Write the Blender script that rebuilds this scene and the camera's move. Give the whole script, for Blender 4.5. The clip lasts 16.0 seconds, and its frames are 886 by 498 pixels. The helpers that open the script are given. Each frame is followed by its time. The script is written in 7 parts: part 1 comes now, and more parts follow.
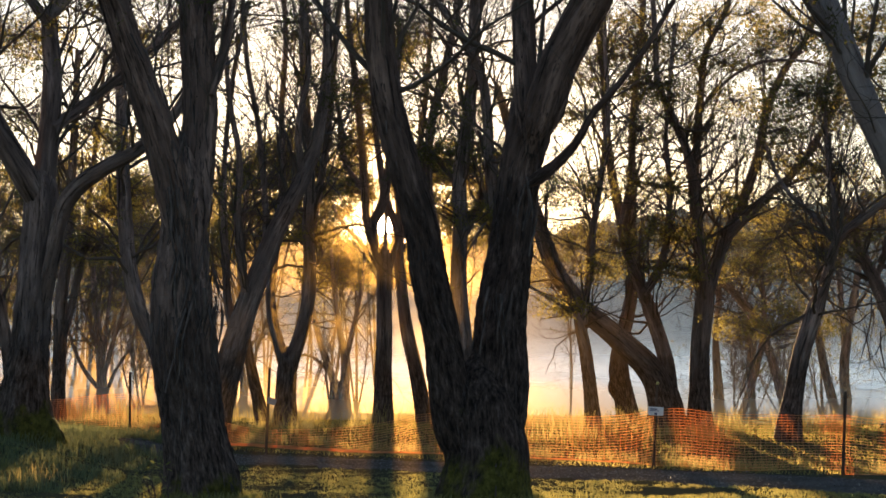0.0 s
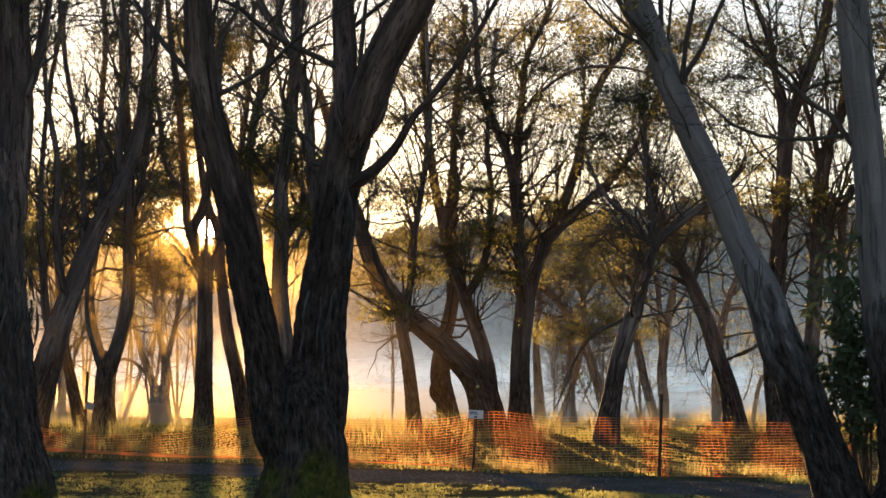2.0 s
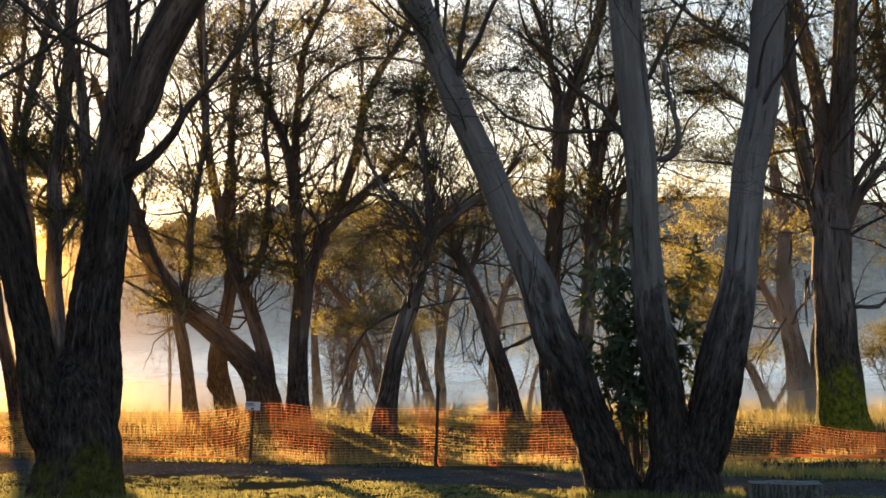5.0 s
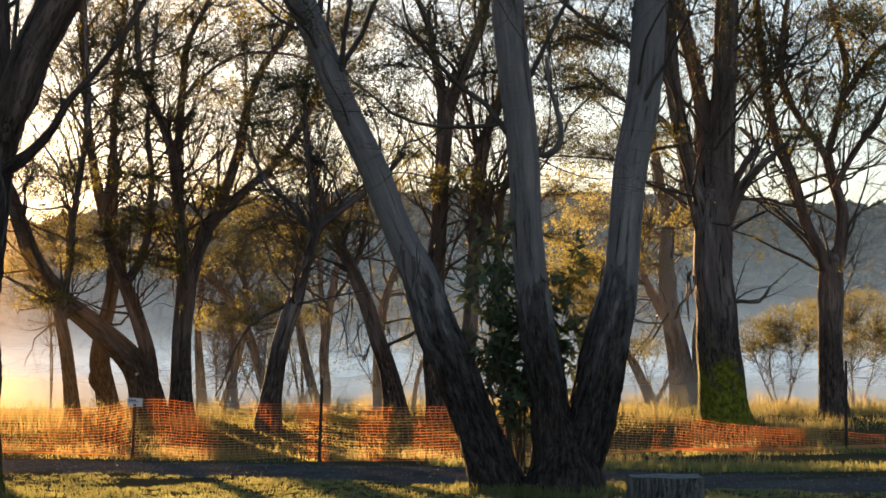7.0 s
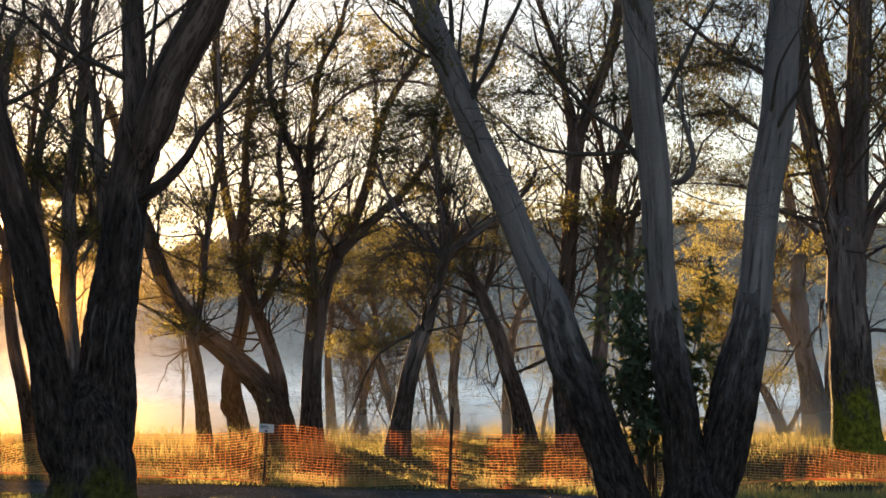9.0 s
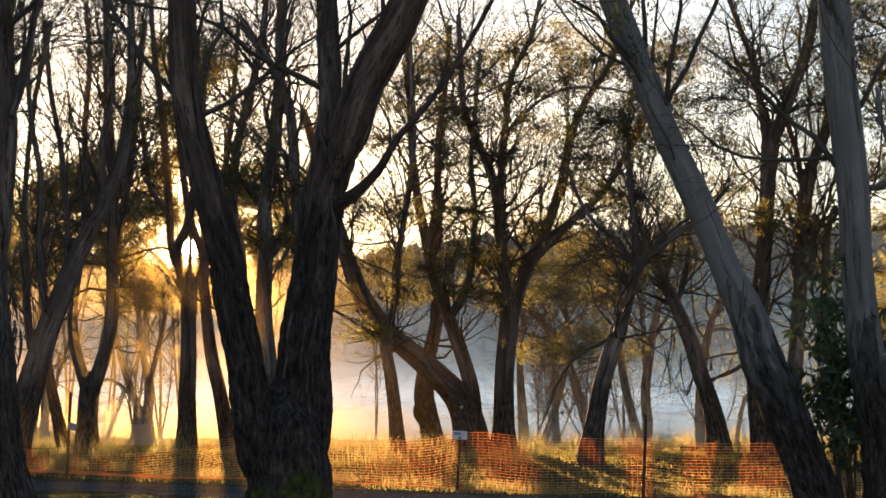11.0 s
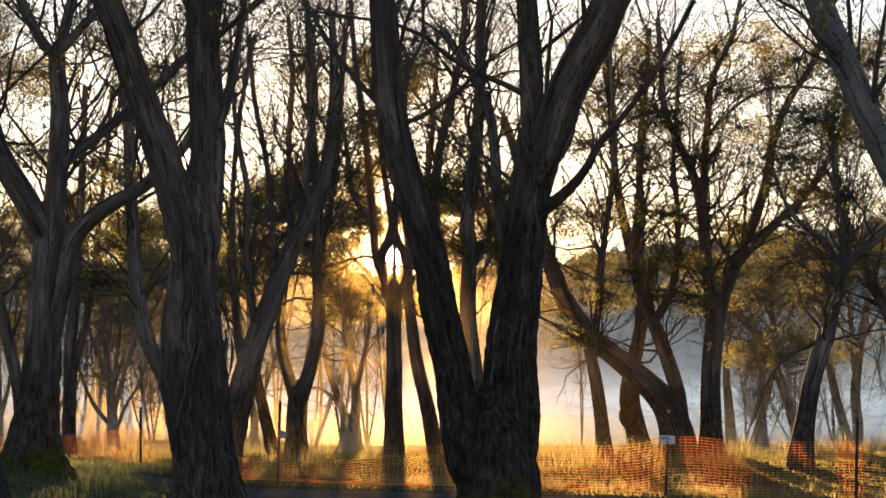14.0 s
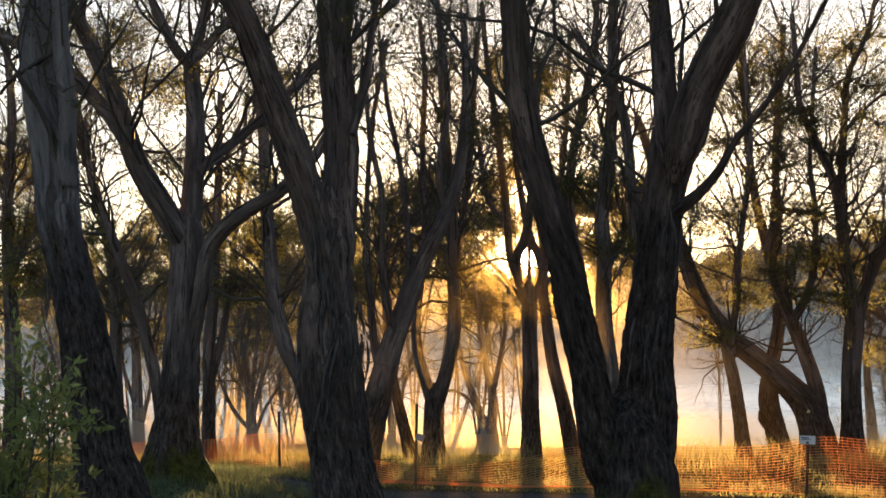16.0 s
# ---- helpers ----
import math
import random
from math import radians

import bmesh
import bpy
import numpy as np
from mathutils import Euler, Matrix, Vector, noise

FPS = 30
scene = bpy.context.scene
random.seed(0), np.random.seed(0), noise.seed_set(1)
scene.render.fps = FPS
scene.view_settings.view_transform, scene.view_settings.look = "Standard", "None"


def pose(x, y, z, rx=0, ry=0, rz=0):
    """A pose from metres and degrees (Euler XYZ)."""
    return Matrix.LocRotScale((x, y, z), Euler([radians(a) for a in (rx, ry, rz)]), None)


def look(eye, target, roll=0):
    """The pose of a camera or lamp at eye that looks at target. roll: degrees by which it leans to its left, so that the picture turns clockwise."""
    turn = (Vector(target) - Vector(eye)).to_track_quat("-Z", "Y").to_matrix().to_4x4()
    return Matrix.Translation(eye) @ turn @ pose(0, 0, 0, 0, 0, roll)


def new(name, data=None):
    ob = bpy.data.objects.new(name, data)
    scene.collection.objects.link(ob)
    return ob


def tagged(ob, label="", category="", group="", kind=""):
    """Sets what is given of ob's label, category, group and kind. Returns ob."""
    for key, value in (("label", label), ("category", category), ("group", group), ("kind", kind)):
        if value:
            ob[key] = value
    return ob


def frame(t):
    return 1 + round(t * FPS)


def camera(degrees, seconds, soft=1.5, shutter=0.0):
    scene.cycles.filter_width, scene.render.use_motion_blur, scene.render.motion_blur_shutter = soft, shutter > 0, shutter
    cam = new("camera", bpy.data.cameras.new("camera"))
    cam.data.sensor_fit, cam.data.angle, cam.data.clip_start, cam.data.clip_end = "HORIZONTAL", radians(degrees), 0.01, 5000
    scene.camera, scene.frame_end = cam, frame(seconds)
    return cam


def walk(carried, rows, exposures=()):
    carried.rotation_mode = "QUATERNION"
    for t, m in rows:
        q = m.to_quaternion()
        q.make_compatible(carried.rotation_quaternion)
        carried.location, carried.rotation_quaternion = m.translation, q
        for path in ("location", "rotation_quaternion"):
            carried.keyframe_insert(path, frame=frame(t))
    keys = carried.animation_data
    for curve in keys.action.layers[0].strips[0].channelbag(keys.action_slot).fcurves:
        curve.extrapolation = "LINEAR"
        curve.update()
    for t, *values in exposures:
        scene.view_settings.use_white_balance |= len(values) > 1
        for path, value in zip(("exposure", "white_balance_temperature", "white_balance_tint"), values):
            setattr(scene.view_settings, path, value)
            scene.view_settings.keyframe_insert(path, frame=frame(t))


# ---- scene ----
# ---------------------------------------------------------------- camera
cam = camera(24.6, 16.0, soft=1.6)
EYE = 1.58
# seconds, place relative to the standing point, then yaw, pitch, roll in degrees
ROWS = [
    (0.0, -0.006, -0.004, 0.001, 0.0, 3.55, -0.611),
    (0.5, 0.001, -0.009, -0.0, -0.838, 3.608, -0.592),
    (1.0, 0.018, -0.01, 0.005, -2.002, 3.661, -0.578),
    (1.5, 0.036, -0.013, 0.003, -3.511, 3.703, -0.523),
    (2.0, 0.042, -0.008, 0.002, -4.977, 3.701, -0.449),
    (2.5, 0.048, -0.002, -0.001, -6.27, 3.647, -0.415),
    (3.0, 0.052, -0.007, -0.008, -7.311, 3.593, -0.391),
    (3.5, 0.058, -0.013, -0.003, -8.268, 3.524, -0.365),
    (4.0, 0.064, -0.012, -0.01, -9.148, 3.507, -0.341),
    (4.5, 0.071, -0.013, -0.01, -10.16, 3.506, -0.235),
    (5.0, 0.082, -0.013, -0.0, -11.2, 3.48, -0.078),
    (5.2, 0.085, -0.013, 0.0, -11.72, 3.48, -0.06),
    (5.6, 0.091, -0.014, 0.001, -12.6, 3.46, -0.02),
    (6.0, 0.098, -0.015, 0.002, -13.4, 3.43, 0.03),
    (6.4, 0.104, -0.016, 0.002, -14.02, 3.39, 0.07),
    (6.8, 0.108, -0.017, 0.003, -14.38, 3.35, 0.09),
    (7.1, 0.11, -0.018, 0.003, -14.44, 3.34, 0.11),
    (7.3, 0.11, -0.018, 0.003, -14.4, 3.355, 0.11),
    (7.5, 0.108, -0.018, 0.003, -14.302, 3.424, 0.108),
    (8.0, 0.102, -0.018, -0.002, -13.612, 3.633, 0.035),
    (8.5, 0.082, -0.02, 0.001, -12.405, 3.869, -0.092),
    (9.0, 0.068, -0.009, 0.002, -10.825, 4.11, -0.183),
    (9.5, 0.052, 0.001, 0.01, -9.155, 4.261, -0.369),
    (10.0, 0.047, 0.002, 0.013, -7.698, 4.332, -0.474),
    (10.2, 0.044, 0.001, 0.012, -7.16, 4.355, -0.48),
    (12.3, 0.016, -0.004, 0.005, -3.21, 4.14, -0.31),
    (12.5, 0.013, -0.004, 0.004, -2.828, 4.161, -0.265),
    (13.0, -0.003, -0.011, -0.013, -1.857, 4.207, -0.118),
    (13.5, -0.008, -0.006, -0.012, -0.789, 4.287, 0.024),
    (14.0, -0.016, 0.002, -0.003, 0.24, 4.428, 0.094),
    (14.5, -0.011, 0.012, 0.005, 1.324, 4.587, 0.186),
    (15.0, -0.005, 0.018, 0.004, 2.334, 4.679, 0.274),
    (15.5, -0.001, 0.034, 0.004, 3.249, 4.665, 0.413),
    (16.0, -0.005, 0.038, 0.007, 4.059, 4.502, 0.57),
]
walk(cam, [(t, pose(x, y, EYE + z, 90 + pitch, 0, yaw) @ pose(0, 0, 0, 0, 0, -roll))
           for t, x, y, z, yaw, pitch, roll in ROWS],
     exposures=[(0.0, 2.42, 6120, 17), (16.0, 2.42, 6120, 17)])

# ---------------------------------------------------------------- light
SUN_AZ, SUN_EL = radians(-1.67), radians(4.18)
SUN_WAY = Vector((math.sin(SUN_AZ) * math.cos(SUN_EL), math.cos(SUN_AZ) * math.cos(SUN_EL), math.sin(SUN_EL)))

world = bpy.data.worlds.new("sky")
scene.world = world
world.use_nodes = True
wn = world.node_tree
sky = wn.nodes.new("ShaderNodeTexSky")
sky.sky_type = "NISHITA"
sky.sun_disc = False
sky.sun_elevation = radians(5.1)
sky.sun_rotation = SUN_AZ
sky.air_density, sky.dust_density, sky.ozone_density = 0.87, 0.32, 1.35
wn.links.new(sky.outputs[0], wn.nodes["Background"].inputs[0])
wn.nodes["Background"].inputs[1].default_value = 0.05

sun_data = bpy.data.lights.new("sun", "SUN")
sun_data.energy, sun_data.angle, sun_data.color = 5.0, radians(0.55), (1.0, 0.63, 0.25)
sun_lamp = new("sun", sun_data)
LAMP_EL = radians(5.1)
LAMP_WAY = Vector((math.sin(SUN_AZ) * math.cos(LAMP_EL), math.cos(SUN_AZ) * math.cos(LAMP_EL), math.sin(LAMP_EL)))
sun_lamp.matrix_world = look((0, 0, 40), Vector((0, 0, 40)) - LAMP_WAY)


# ---------------------------------------------------------------- materials
def smooth(a, b, v):
    t = np.clip((v - a) / (b - a), 0, 1)
    return t * t * (3 - 2 * t)


class Nodes:
    """Short hand for building node materials."""

    def __init__(self, name):
        self.mat = bpy.data.materials.new(name)
        self.mat.use_nodes = True
        self.tree = self.mat.node_tree
        self.tree.nodes.clear()
        self.out = self.tree.nodes.new("ShaderNodeOutputMaterial")

    def node(self, kind, **values):
        n = self.tree.nodes.new("ShaderNode" + kind)
        for key, value in values.items():
            if key in n.inputs:
                self.put(value, n.inputs[key])
        return n

    def put(self, value, socket):
        if isinstance(value, bpy.types.NodeSocket):
            self.tree.links.new(value, socket)
        else:
            socket.default_value = value

    def coords(self, scale, source="Object"):
        m = self.node("Mapping", Scale=scale)
        self.put(self.node("TexCoord").outputs[source], m.inputs["Vector"])
        return m.outputs[0]

    def noise(self, vector, scale, detail=4.0, rough=0.55):
        return self.node("TexNoise", Vector=vector, Scale=scale, Detail=detail, Roughness=rough).outputs["Fac"]

    def ramp(self, fac, *stops):
        n = self.node("ValToRGB", Fac=fac)
        e = n.color_ramp.elements
        while len(e) < len(stops):
            e.new(0.5)
        for k, (p, c) in enumerate(stops):
            e[k].position = p
            e[k].color = (*c, 1) if len(c) == 3 else c
        return n.outputs["Color"]

    def mix(self, fac, a, b):
        n = self.tree.nodes.new("ShaderNodeMix")
        n.data_type = "RGBA"
        self.put(fac, n.inputs[0])
        self.put(a if not isinstance(a, tuple) else (*a, 1), n.inputs[6])
        self.put(b if not isinstance(b, tuple) else (*b, 1), n.inputs[7])
        return n.outputs[2]

    def math(self, op, a, b=0.0, c=0.0):
        n = self.tree.nodes.new("ShaderNodeMath")
        n.operation = op
        for k, v in enumerate((a, b, c)):
            self.put(v, n.inputs[k])
        return n.outputs[0]

    def bump(self, height, strength, distance):
        n = self.node("Bump", Height=height, Strength=strength, Distance=distance)
        return n.outputs[0]

    def done(self, shader):
        self.tree.links.new(shader, self.out.inputs["Surface"])
        return self.mat


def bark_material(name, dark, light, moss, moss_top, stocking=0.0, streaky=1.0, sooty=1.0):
    """Fibrous bark, streaked along the trunk, with moss low down in ragged patches."""
    n = Nodes(name)
    def grain(scale):
        m = n.node("Mapping", Scale=scale)
        a = n.node("Attribute")
        a.attribute_name = "grain"
        n.put(a.outputs["Vector"], m.inputs["Vector"])
        return m.outputs[0]

    fibre = n.noise(grain((26, 26, 3.0)), 1.0, 7, 0.7)
    streak = n.noise(grain((6, 6, 0.7)), 1.0, 5, 0.6)
    crack = n.noise(grain((13, 13, 1.1)), 1.0, 4, 0.65)
    rings = n.noise(grain((1.5, 1.5, 30)), 1.0, 3, 0.5)
    blotch = n.noise(n.coords((1, 1, 0.5)), 2.2, 4)
    mean = tuple(0.5 * a + 0.5 * b for a, b in zip(dark, light))
    colour = n.ramp(streak, (0.34, tuple(0.85 * a + 0.15 * b for a, b in zip(dark, light))), (0.5, mean), (0.64, tuple(1.15 * a for a in light)))
    even = tuple(0.3 * a + 0.7 * b for a, b in zip(dark, light))
    colour = n.mix(1 - streaky, colour, even)
    colour = n.mix(n.ramp(fibre, (0.38, (0.85 * streaky,) * 3), (0.52, (0, 0, 0))), colour, dark)
    colour = n.mix(n.ramp(blotch, (0.5, (0, 0, 0)), (0.6, (0.5, 0.5, 0.5))), colour, tuple(0.6 * a + 0.4 * b for a, b in zip(dark, light)))
    colour = n.mix(n.ramp(crack, (0.34 - 0.06 * (1 - streaky), (0.92, 0.92, 0.92)), (0.43 - 0.06 * (1 - streaky), (0, 0, 0))), colour, tuple(0.35 * a for a in dark))
    height = n.math("ADD", n.math("ADD", n.math("MULTIPLY", fibre, 0.5), n.math("MULTIPLY", rings, 0.22)), n.math("MULTIPLY", n.ramp(crack, (0.28, (0, 0, 0)), (0.44, (1, 1, 1))), 0.7))
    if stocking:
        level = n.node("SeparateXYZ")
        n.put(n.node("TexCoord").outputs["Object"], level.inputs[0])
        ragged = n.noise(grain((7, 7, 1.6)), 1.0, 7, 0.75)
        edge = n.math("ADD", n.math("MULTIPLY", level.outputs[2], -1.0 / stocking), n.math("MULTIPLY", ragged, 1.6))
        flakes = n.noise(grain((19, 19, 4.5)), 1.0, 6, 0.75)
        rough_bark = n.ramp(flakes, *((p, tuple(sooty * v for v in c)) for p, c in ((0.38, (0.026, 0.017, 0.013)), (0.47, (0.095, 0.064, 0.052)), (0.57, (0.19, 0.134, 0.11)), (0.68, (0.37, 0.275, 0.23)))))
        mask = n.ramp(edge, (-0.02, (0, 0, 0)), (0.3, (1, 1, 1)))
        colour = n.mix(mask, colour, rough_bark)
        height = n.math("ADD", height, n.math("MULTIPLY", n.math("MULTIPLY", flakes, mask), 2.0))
    if moss > 0:
        split = n.node("SeparateXYZ")
        n.put(n.node("TexCoord").outputs["Object"], split.inputs[0])
        patch = n.noise(n.coords((1, 1, 0.7)), 2.3, 7, 0.62)
        low = n.math("MULTIPLY_ADD", split.outputs[2], -1.0 / moss_top, 0.42 + 0.2 * moss)
        mask = n.ramp(n.math("ADD", low, patch), (0.78, (0, 0, 0)), (0.92, (1, 1, 1)))
        fine = n.noise(n.coords((1, 1, 0.8)), 11, 6, 0.7)
        bright = 0.78 if moss >= 1 else 0.42
        colour = n.mix(mask, colour, n.ramp(fine, (0.3, (0.04 * bright, 0.035 * bright, 0.005)), (0.48, (0.24 * bright, 0.225 * bright, 0.015)), (0.66, (0.5 * bright, 0.45 * bright, 0.035))))
    b = n.node("BsdfPrincipled", Roughness=0.9, Normal=n.bump(height, 1.0, 0.07))
    n.put(colour, b.inputs["Base Color"])
    b.inputs["Specular IOR Level"].default_value = 0.2
    return n.done(b.outputs[0])


def thin_material(name, low, high, through_colour, share, scale=2.0):
    """Leaves, blades and plastic strands: diffuse with light passing through."""
    n = Nodes(name)
    fac = n.node("NewGeometry").outputs["Random Per Island"]
    broad = n.noise(n.coords((1, 1, 1), "Object"), scale, 2)
    tone = n.math("ADD", n.math("MULTIPLY", fac, 0.5), n.math("MULTIPLY", broad, 0.5))
    colour = n.ramp(tone, (0.2, low), (0.75, high))
    d = n.node("BsdfDiffuse", Color=colour)
    t = n.node("BsdfTranslucent", Color=n.mix(0.55, colour, through_colour))
    m = n.node("MixShader")
    n.put(share, m.inputs[0])
    n.put(d.outputs[0], m.inputs[1])
    n.put(t.outputs[0], m.inputs[2])
    return n.done(m.outputs[0])


def plain_material(name, low, high, scale, rough=0.6, metal=0.0, bump=0.3):
    n = Nodes(name)
    fac = n.noise(n.coords((1, 1, 1)), scale, 4)
    b = n.node("BsdfPrincipled", Roughness=rough, Metallic=metal, Normal=n.bump(fac, bump, 0.004))
    n.put(n.ramp(fac, (0.3, low), (0.7, high)), b.inputs["Base Color"])
    return n.done(b.outputs[0])


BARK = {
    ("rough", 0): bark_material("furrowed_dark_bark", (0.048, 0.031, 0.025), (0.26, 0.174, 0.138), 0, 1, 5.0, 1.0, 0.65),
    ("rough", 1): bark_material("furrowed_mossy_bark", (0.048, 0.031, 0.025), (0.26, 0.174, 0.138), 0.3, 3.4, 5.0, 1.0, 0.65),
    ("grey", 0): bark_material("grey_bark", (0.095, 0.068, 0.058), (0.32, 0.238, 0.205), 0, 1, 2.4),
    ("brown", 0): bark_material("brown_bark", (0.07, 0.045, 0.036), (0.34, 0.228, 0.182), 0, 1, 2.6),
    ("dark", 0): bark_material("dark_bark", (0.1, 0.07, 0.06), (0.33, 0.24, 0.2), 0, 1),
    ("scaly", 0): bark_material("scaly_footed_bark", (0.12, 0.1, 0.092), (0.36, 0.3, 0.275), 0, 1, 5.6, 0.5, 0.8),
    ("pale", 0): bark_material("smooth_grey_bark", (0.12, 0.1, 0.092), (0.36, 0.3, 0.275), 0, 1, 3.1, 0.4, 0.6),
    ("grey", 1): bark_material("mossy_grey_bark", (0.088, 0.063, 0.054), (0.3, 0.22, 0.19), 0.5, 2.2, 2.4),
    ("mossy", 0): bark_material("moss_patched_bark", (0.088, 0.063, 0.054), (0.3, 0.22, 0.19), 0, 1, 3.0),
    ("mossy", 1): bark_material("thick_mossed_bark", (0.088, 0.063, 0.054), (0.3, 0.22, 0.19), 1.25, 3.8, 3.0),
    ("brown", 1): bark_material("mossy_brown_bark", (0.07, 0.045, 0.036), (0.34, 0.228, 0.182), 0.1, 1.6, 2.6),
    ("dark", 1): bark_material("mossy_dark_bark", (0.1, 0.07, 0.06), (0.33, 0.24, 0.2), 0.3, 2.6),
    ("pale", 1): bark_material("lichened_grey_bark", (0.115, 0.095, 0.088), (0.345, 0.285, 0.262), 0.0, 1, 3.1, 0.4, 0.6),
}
TWIG = plain_material("twig_bark", (0.045, 0.034, 0.026), (0.12, 0.09, 0.065), 3.0, 0.85)
SHED = plain_material("shed_bark", (0.035, 0.026, 0.022), (0.15, 0.112, 0.095), 6.0, 0.85)
# Gum leaf in dark, olive and gold tones; the last two hold backlight.
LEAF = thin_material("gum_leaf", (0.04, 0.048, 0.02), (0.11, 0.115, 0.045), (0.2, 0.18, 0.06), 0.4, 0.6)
LEAF_OLIVE_LIT = thin_material("olive_lit_gum_leaf", (0.06, 0.065, 0.022), (0.15, 0.145, 0.045), (0.52, 0.43, 0.13), 0.6, 0.6)
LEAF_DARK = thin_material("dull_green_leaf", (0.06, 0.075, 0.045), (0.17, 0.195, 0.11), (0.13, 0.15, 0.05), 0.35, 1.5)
LEAF_GOLD_LIT = thin_material("gold_lit_gum_leaf", (0.075, 0.08, 0.027), (0.18, 0.17, 0.055), (0.44, 0.37, 0.11), 0.5, 0.8)
LEAF_GREEN = thin_material("green_shrub_leaf", (0.09, 0.11, 0.04), (0.29, 0.31, 0.11), (0.62, 0.58, 0.16), 0.5, 1.5)
GRASS = thin_material("lawn_grass", (0.1, 0.115, 0.05), (0.28, 0.28, 0.11), (0.55, 0.5, 0.17), 0.6, 0.5)


def flake_material():
    """Loose bark: every flake in a shade of its own, paler where it has weathered."""
    n = Nodes("peeling_bark")
    tone = n.math("ADD", n.math("MULTIPLY", n.node("NewGeometry").outputs["Random Per Island"], 0.75), n.math("MULTIPLY", n.noise(n.coords((20, 20, 3)), 1.0, 4), 0.25))
    b = n.node("BsdfPrincipled", Roughness=0.9)
    n.put(n.ramp(tone, (0.15, (0.025, 0.018, 0.015)), (0.6, (0.075, 0.054, 0.046)), (0.95, (0.15, 0.115, 0.1))), b.inputs["Base Color"])
    return n.done(b.outputs[0])


FLAKE = flake_material()
# Grass toned duller and bluer, so the bank's shade sits in its colour.
BANK_SHADED = thin_material("shaded_bank_grass", (0.085, 0.11, 0.065), (0.2, 0.235, 0.12), (0.3, 0.31, 0.13), 0.42, 0.6)
MEADOW = thin_material("meadow_grass", (0.13, 0.125, 0.04), (0.33, 0.3, 0.1), (0.72, 0.6, 0.2), 0.65, 0.6)
STRAW = thin_material("dry_grass", (0.16, 0.13, 0.055), (0.4, 0.33, 0.15), (0.75, 0.62, 0.25), 0.6, 1.0)
ORANGE = thin_material("orange_plastic_mesh", (0.74, 0.36, 0.17), (0.88, 0.47, 0.25), (1.0, 0.62, 0.3), 0.62, 1.0)
STEEL = plain_material("rusty_steel", (0.03, 0.022, 0.018), (0.09, 0.06, 0.045), 30.0, 0.7, 0.3)
WHITE = plain_material("white_sign_board", (0.6, 0.6, 0.6), (0.78, 0.78, 0.77), 9.0, 0.5)
INK = plain_material("dark_print", (0.03, 0.05, 0.12), (0.05, 0.07, 0.16), 9.0, 0.5)
GREY = plain_material("dull_grey_plate", (0.2, 0.2, 0.2), (0.34, 0.34, 0.33), 9.0, 0.6)
YELLOW = plain_material("yellow_cap", (0.5, 0.4, 0.1), (0.65, 0.55, 0.2), 20.0, 0.5)


def ground_material():
    n = Nodes("grassy_soil")
    p = n.coords((1, 1, 1), "Object")
    a, b2 = n.noise(p, 0.35, 4), n.noise(p, 9.0, 5)
    c = n.mix(a, (0.05, 0.054, 0.028), (0.1, 0.088, 0.05))
    c = n.mix(n.math("MULTIPLY", b2, 0.6), c, (0.055, 0.043, 0.028))
    b = n.node("BsdfDiffuse", Color=c, Roughness=0.6, Normal=n.bump(b2, 0.5, 0.02))
    return n.done(b.outputs[0])


def gravel_material():
    n = Nodes("gravel_and_dirt")
    p = n.coords((1, 1, 1), "Object")
    v = n.node("TexVoronoi", Vector=p, Scale=55.0)
    big = n.noise(p, 0.9, 4)
    c = n.ramp(v.outputs["Color"], (0.1, (0.045, 0.04, 0.036)), (0.9, (0.19, 0.168, 0.15)))
    c = n.mix(n.ramp(big, (0.4, (0, 0, 0)), (0.65, (0.8, 0.8, 0.8))), c, (0.075, 0.063, 0.054))
    b = n.node("BsdfDiffuse", Color=c, Roughness=0.6, Normal=n.bump(v.outputs["Distance"], 0.4, 0.012))
    return n.done(b.outputs[0])


def water_material():
    n = Nodes("still_lake_water")
    p = n.coords((1, 1, 1), "Object")
    b = n.node("BsdfPrincipled", Roughness=0.22, Normal=n.bump(n.noise(p, 1.2, 3), 0.15, 0.03))
    b.inputs["Base Color"].default_value = (0.02, 0.03, 0.035, 1)
    b.inputs["IOR"].default_value = 1.33
    return n.done(b.outputs[0])


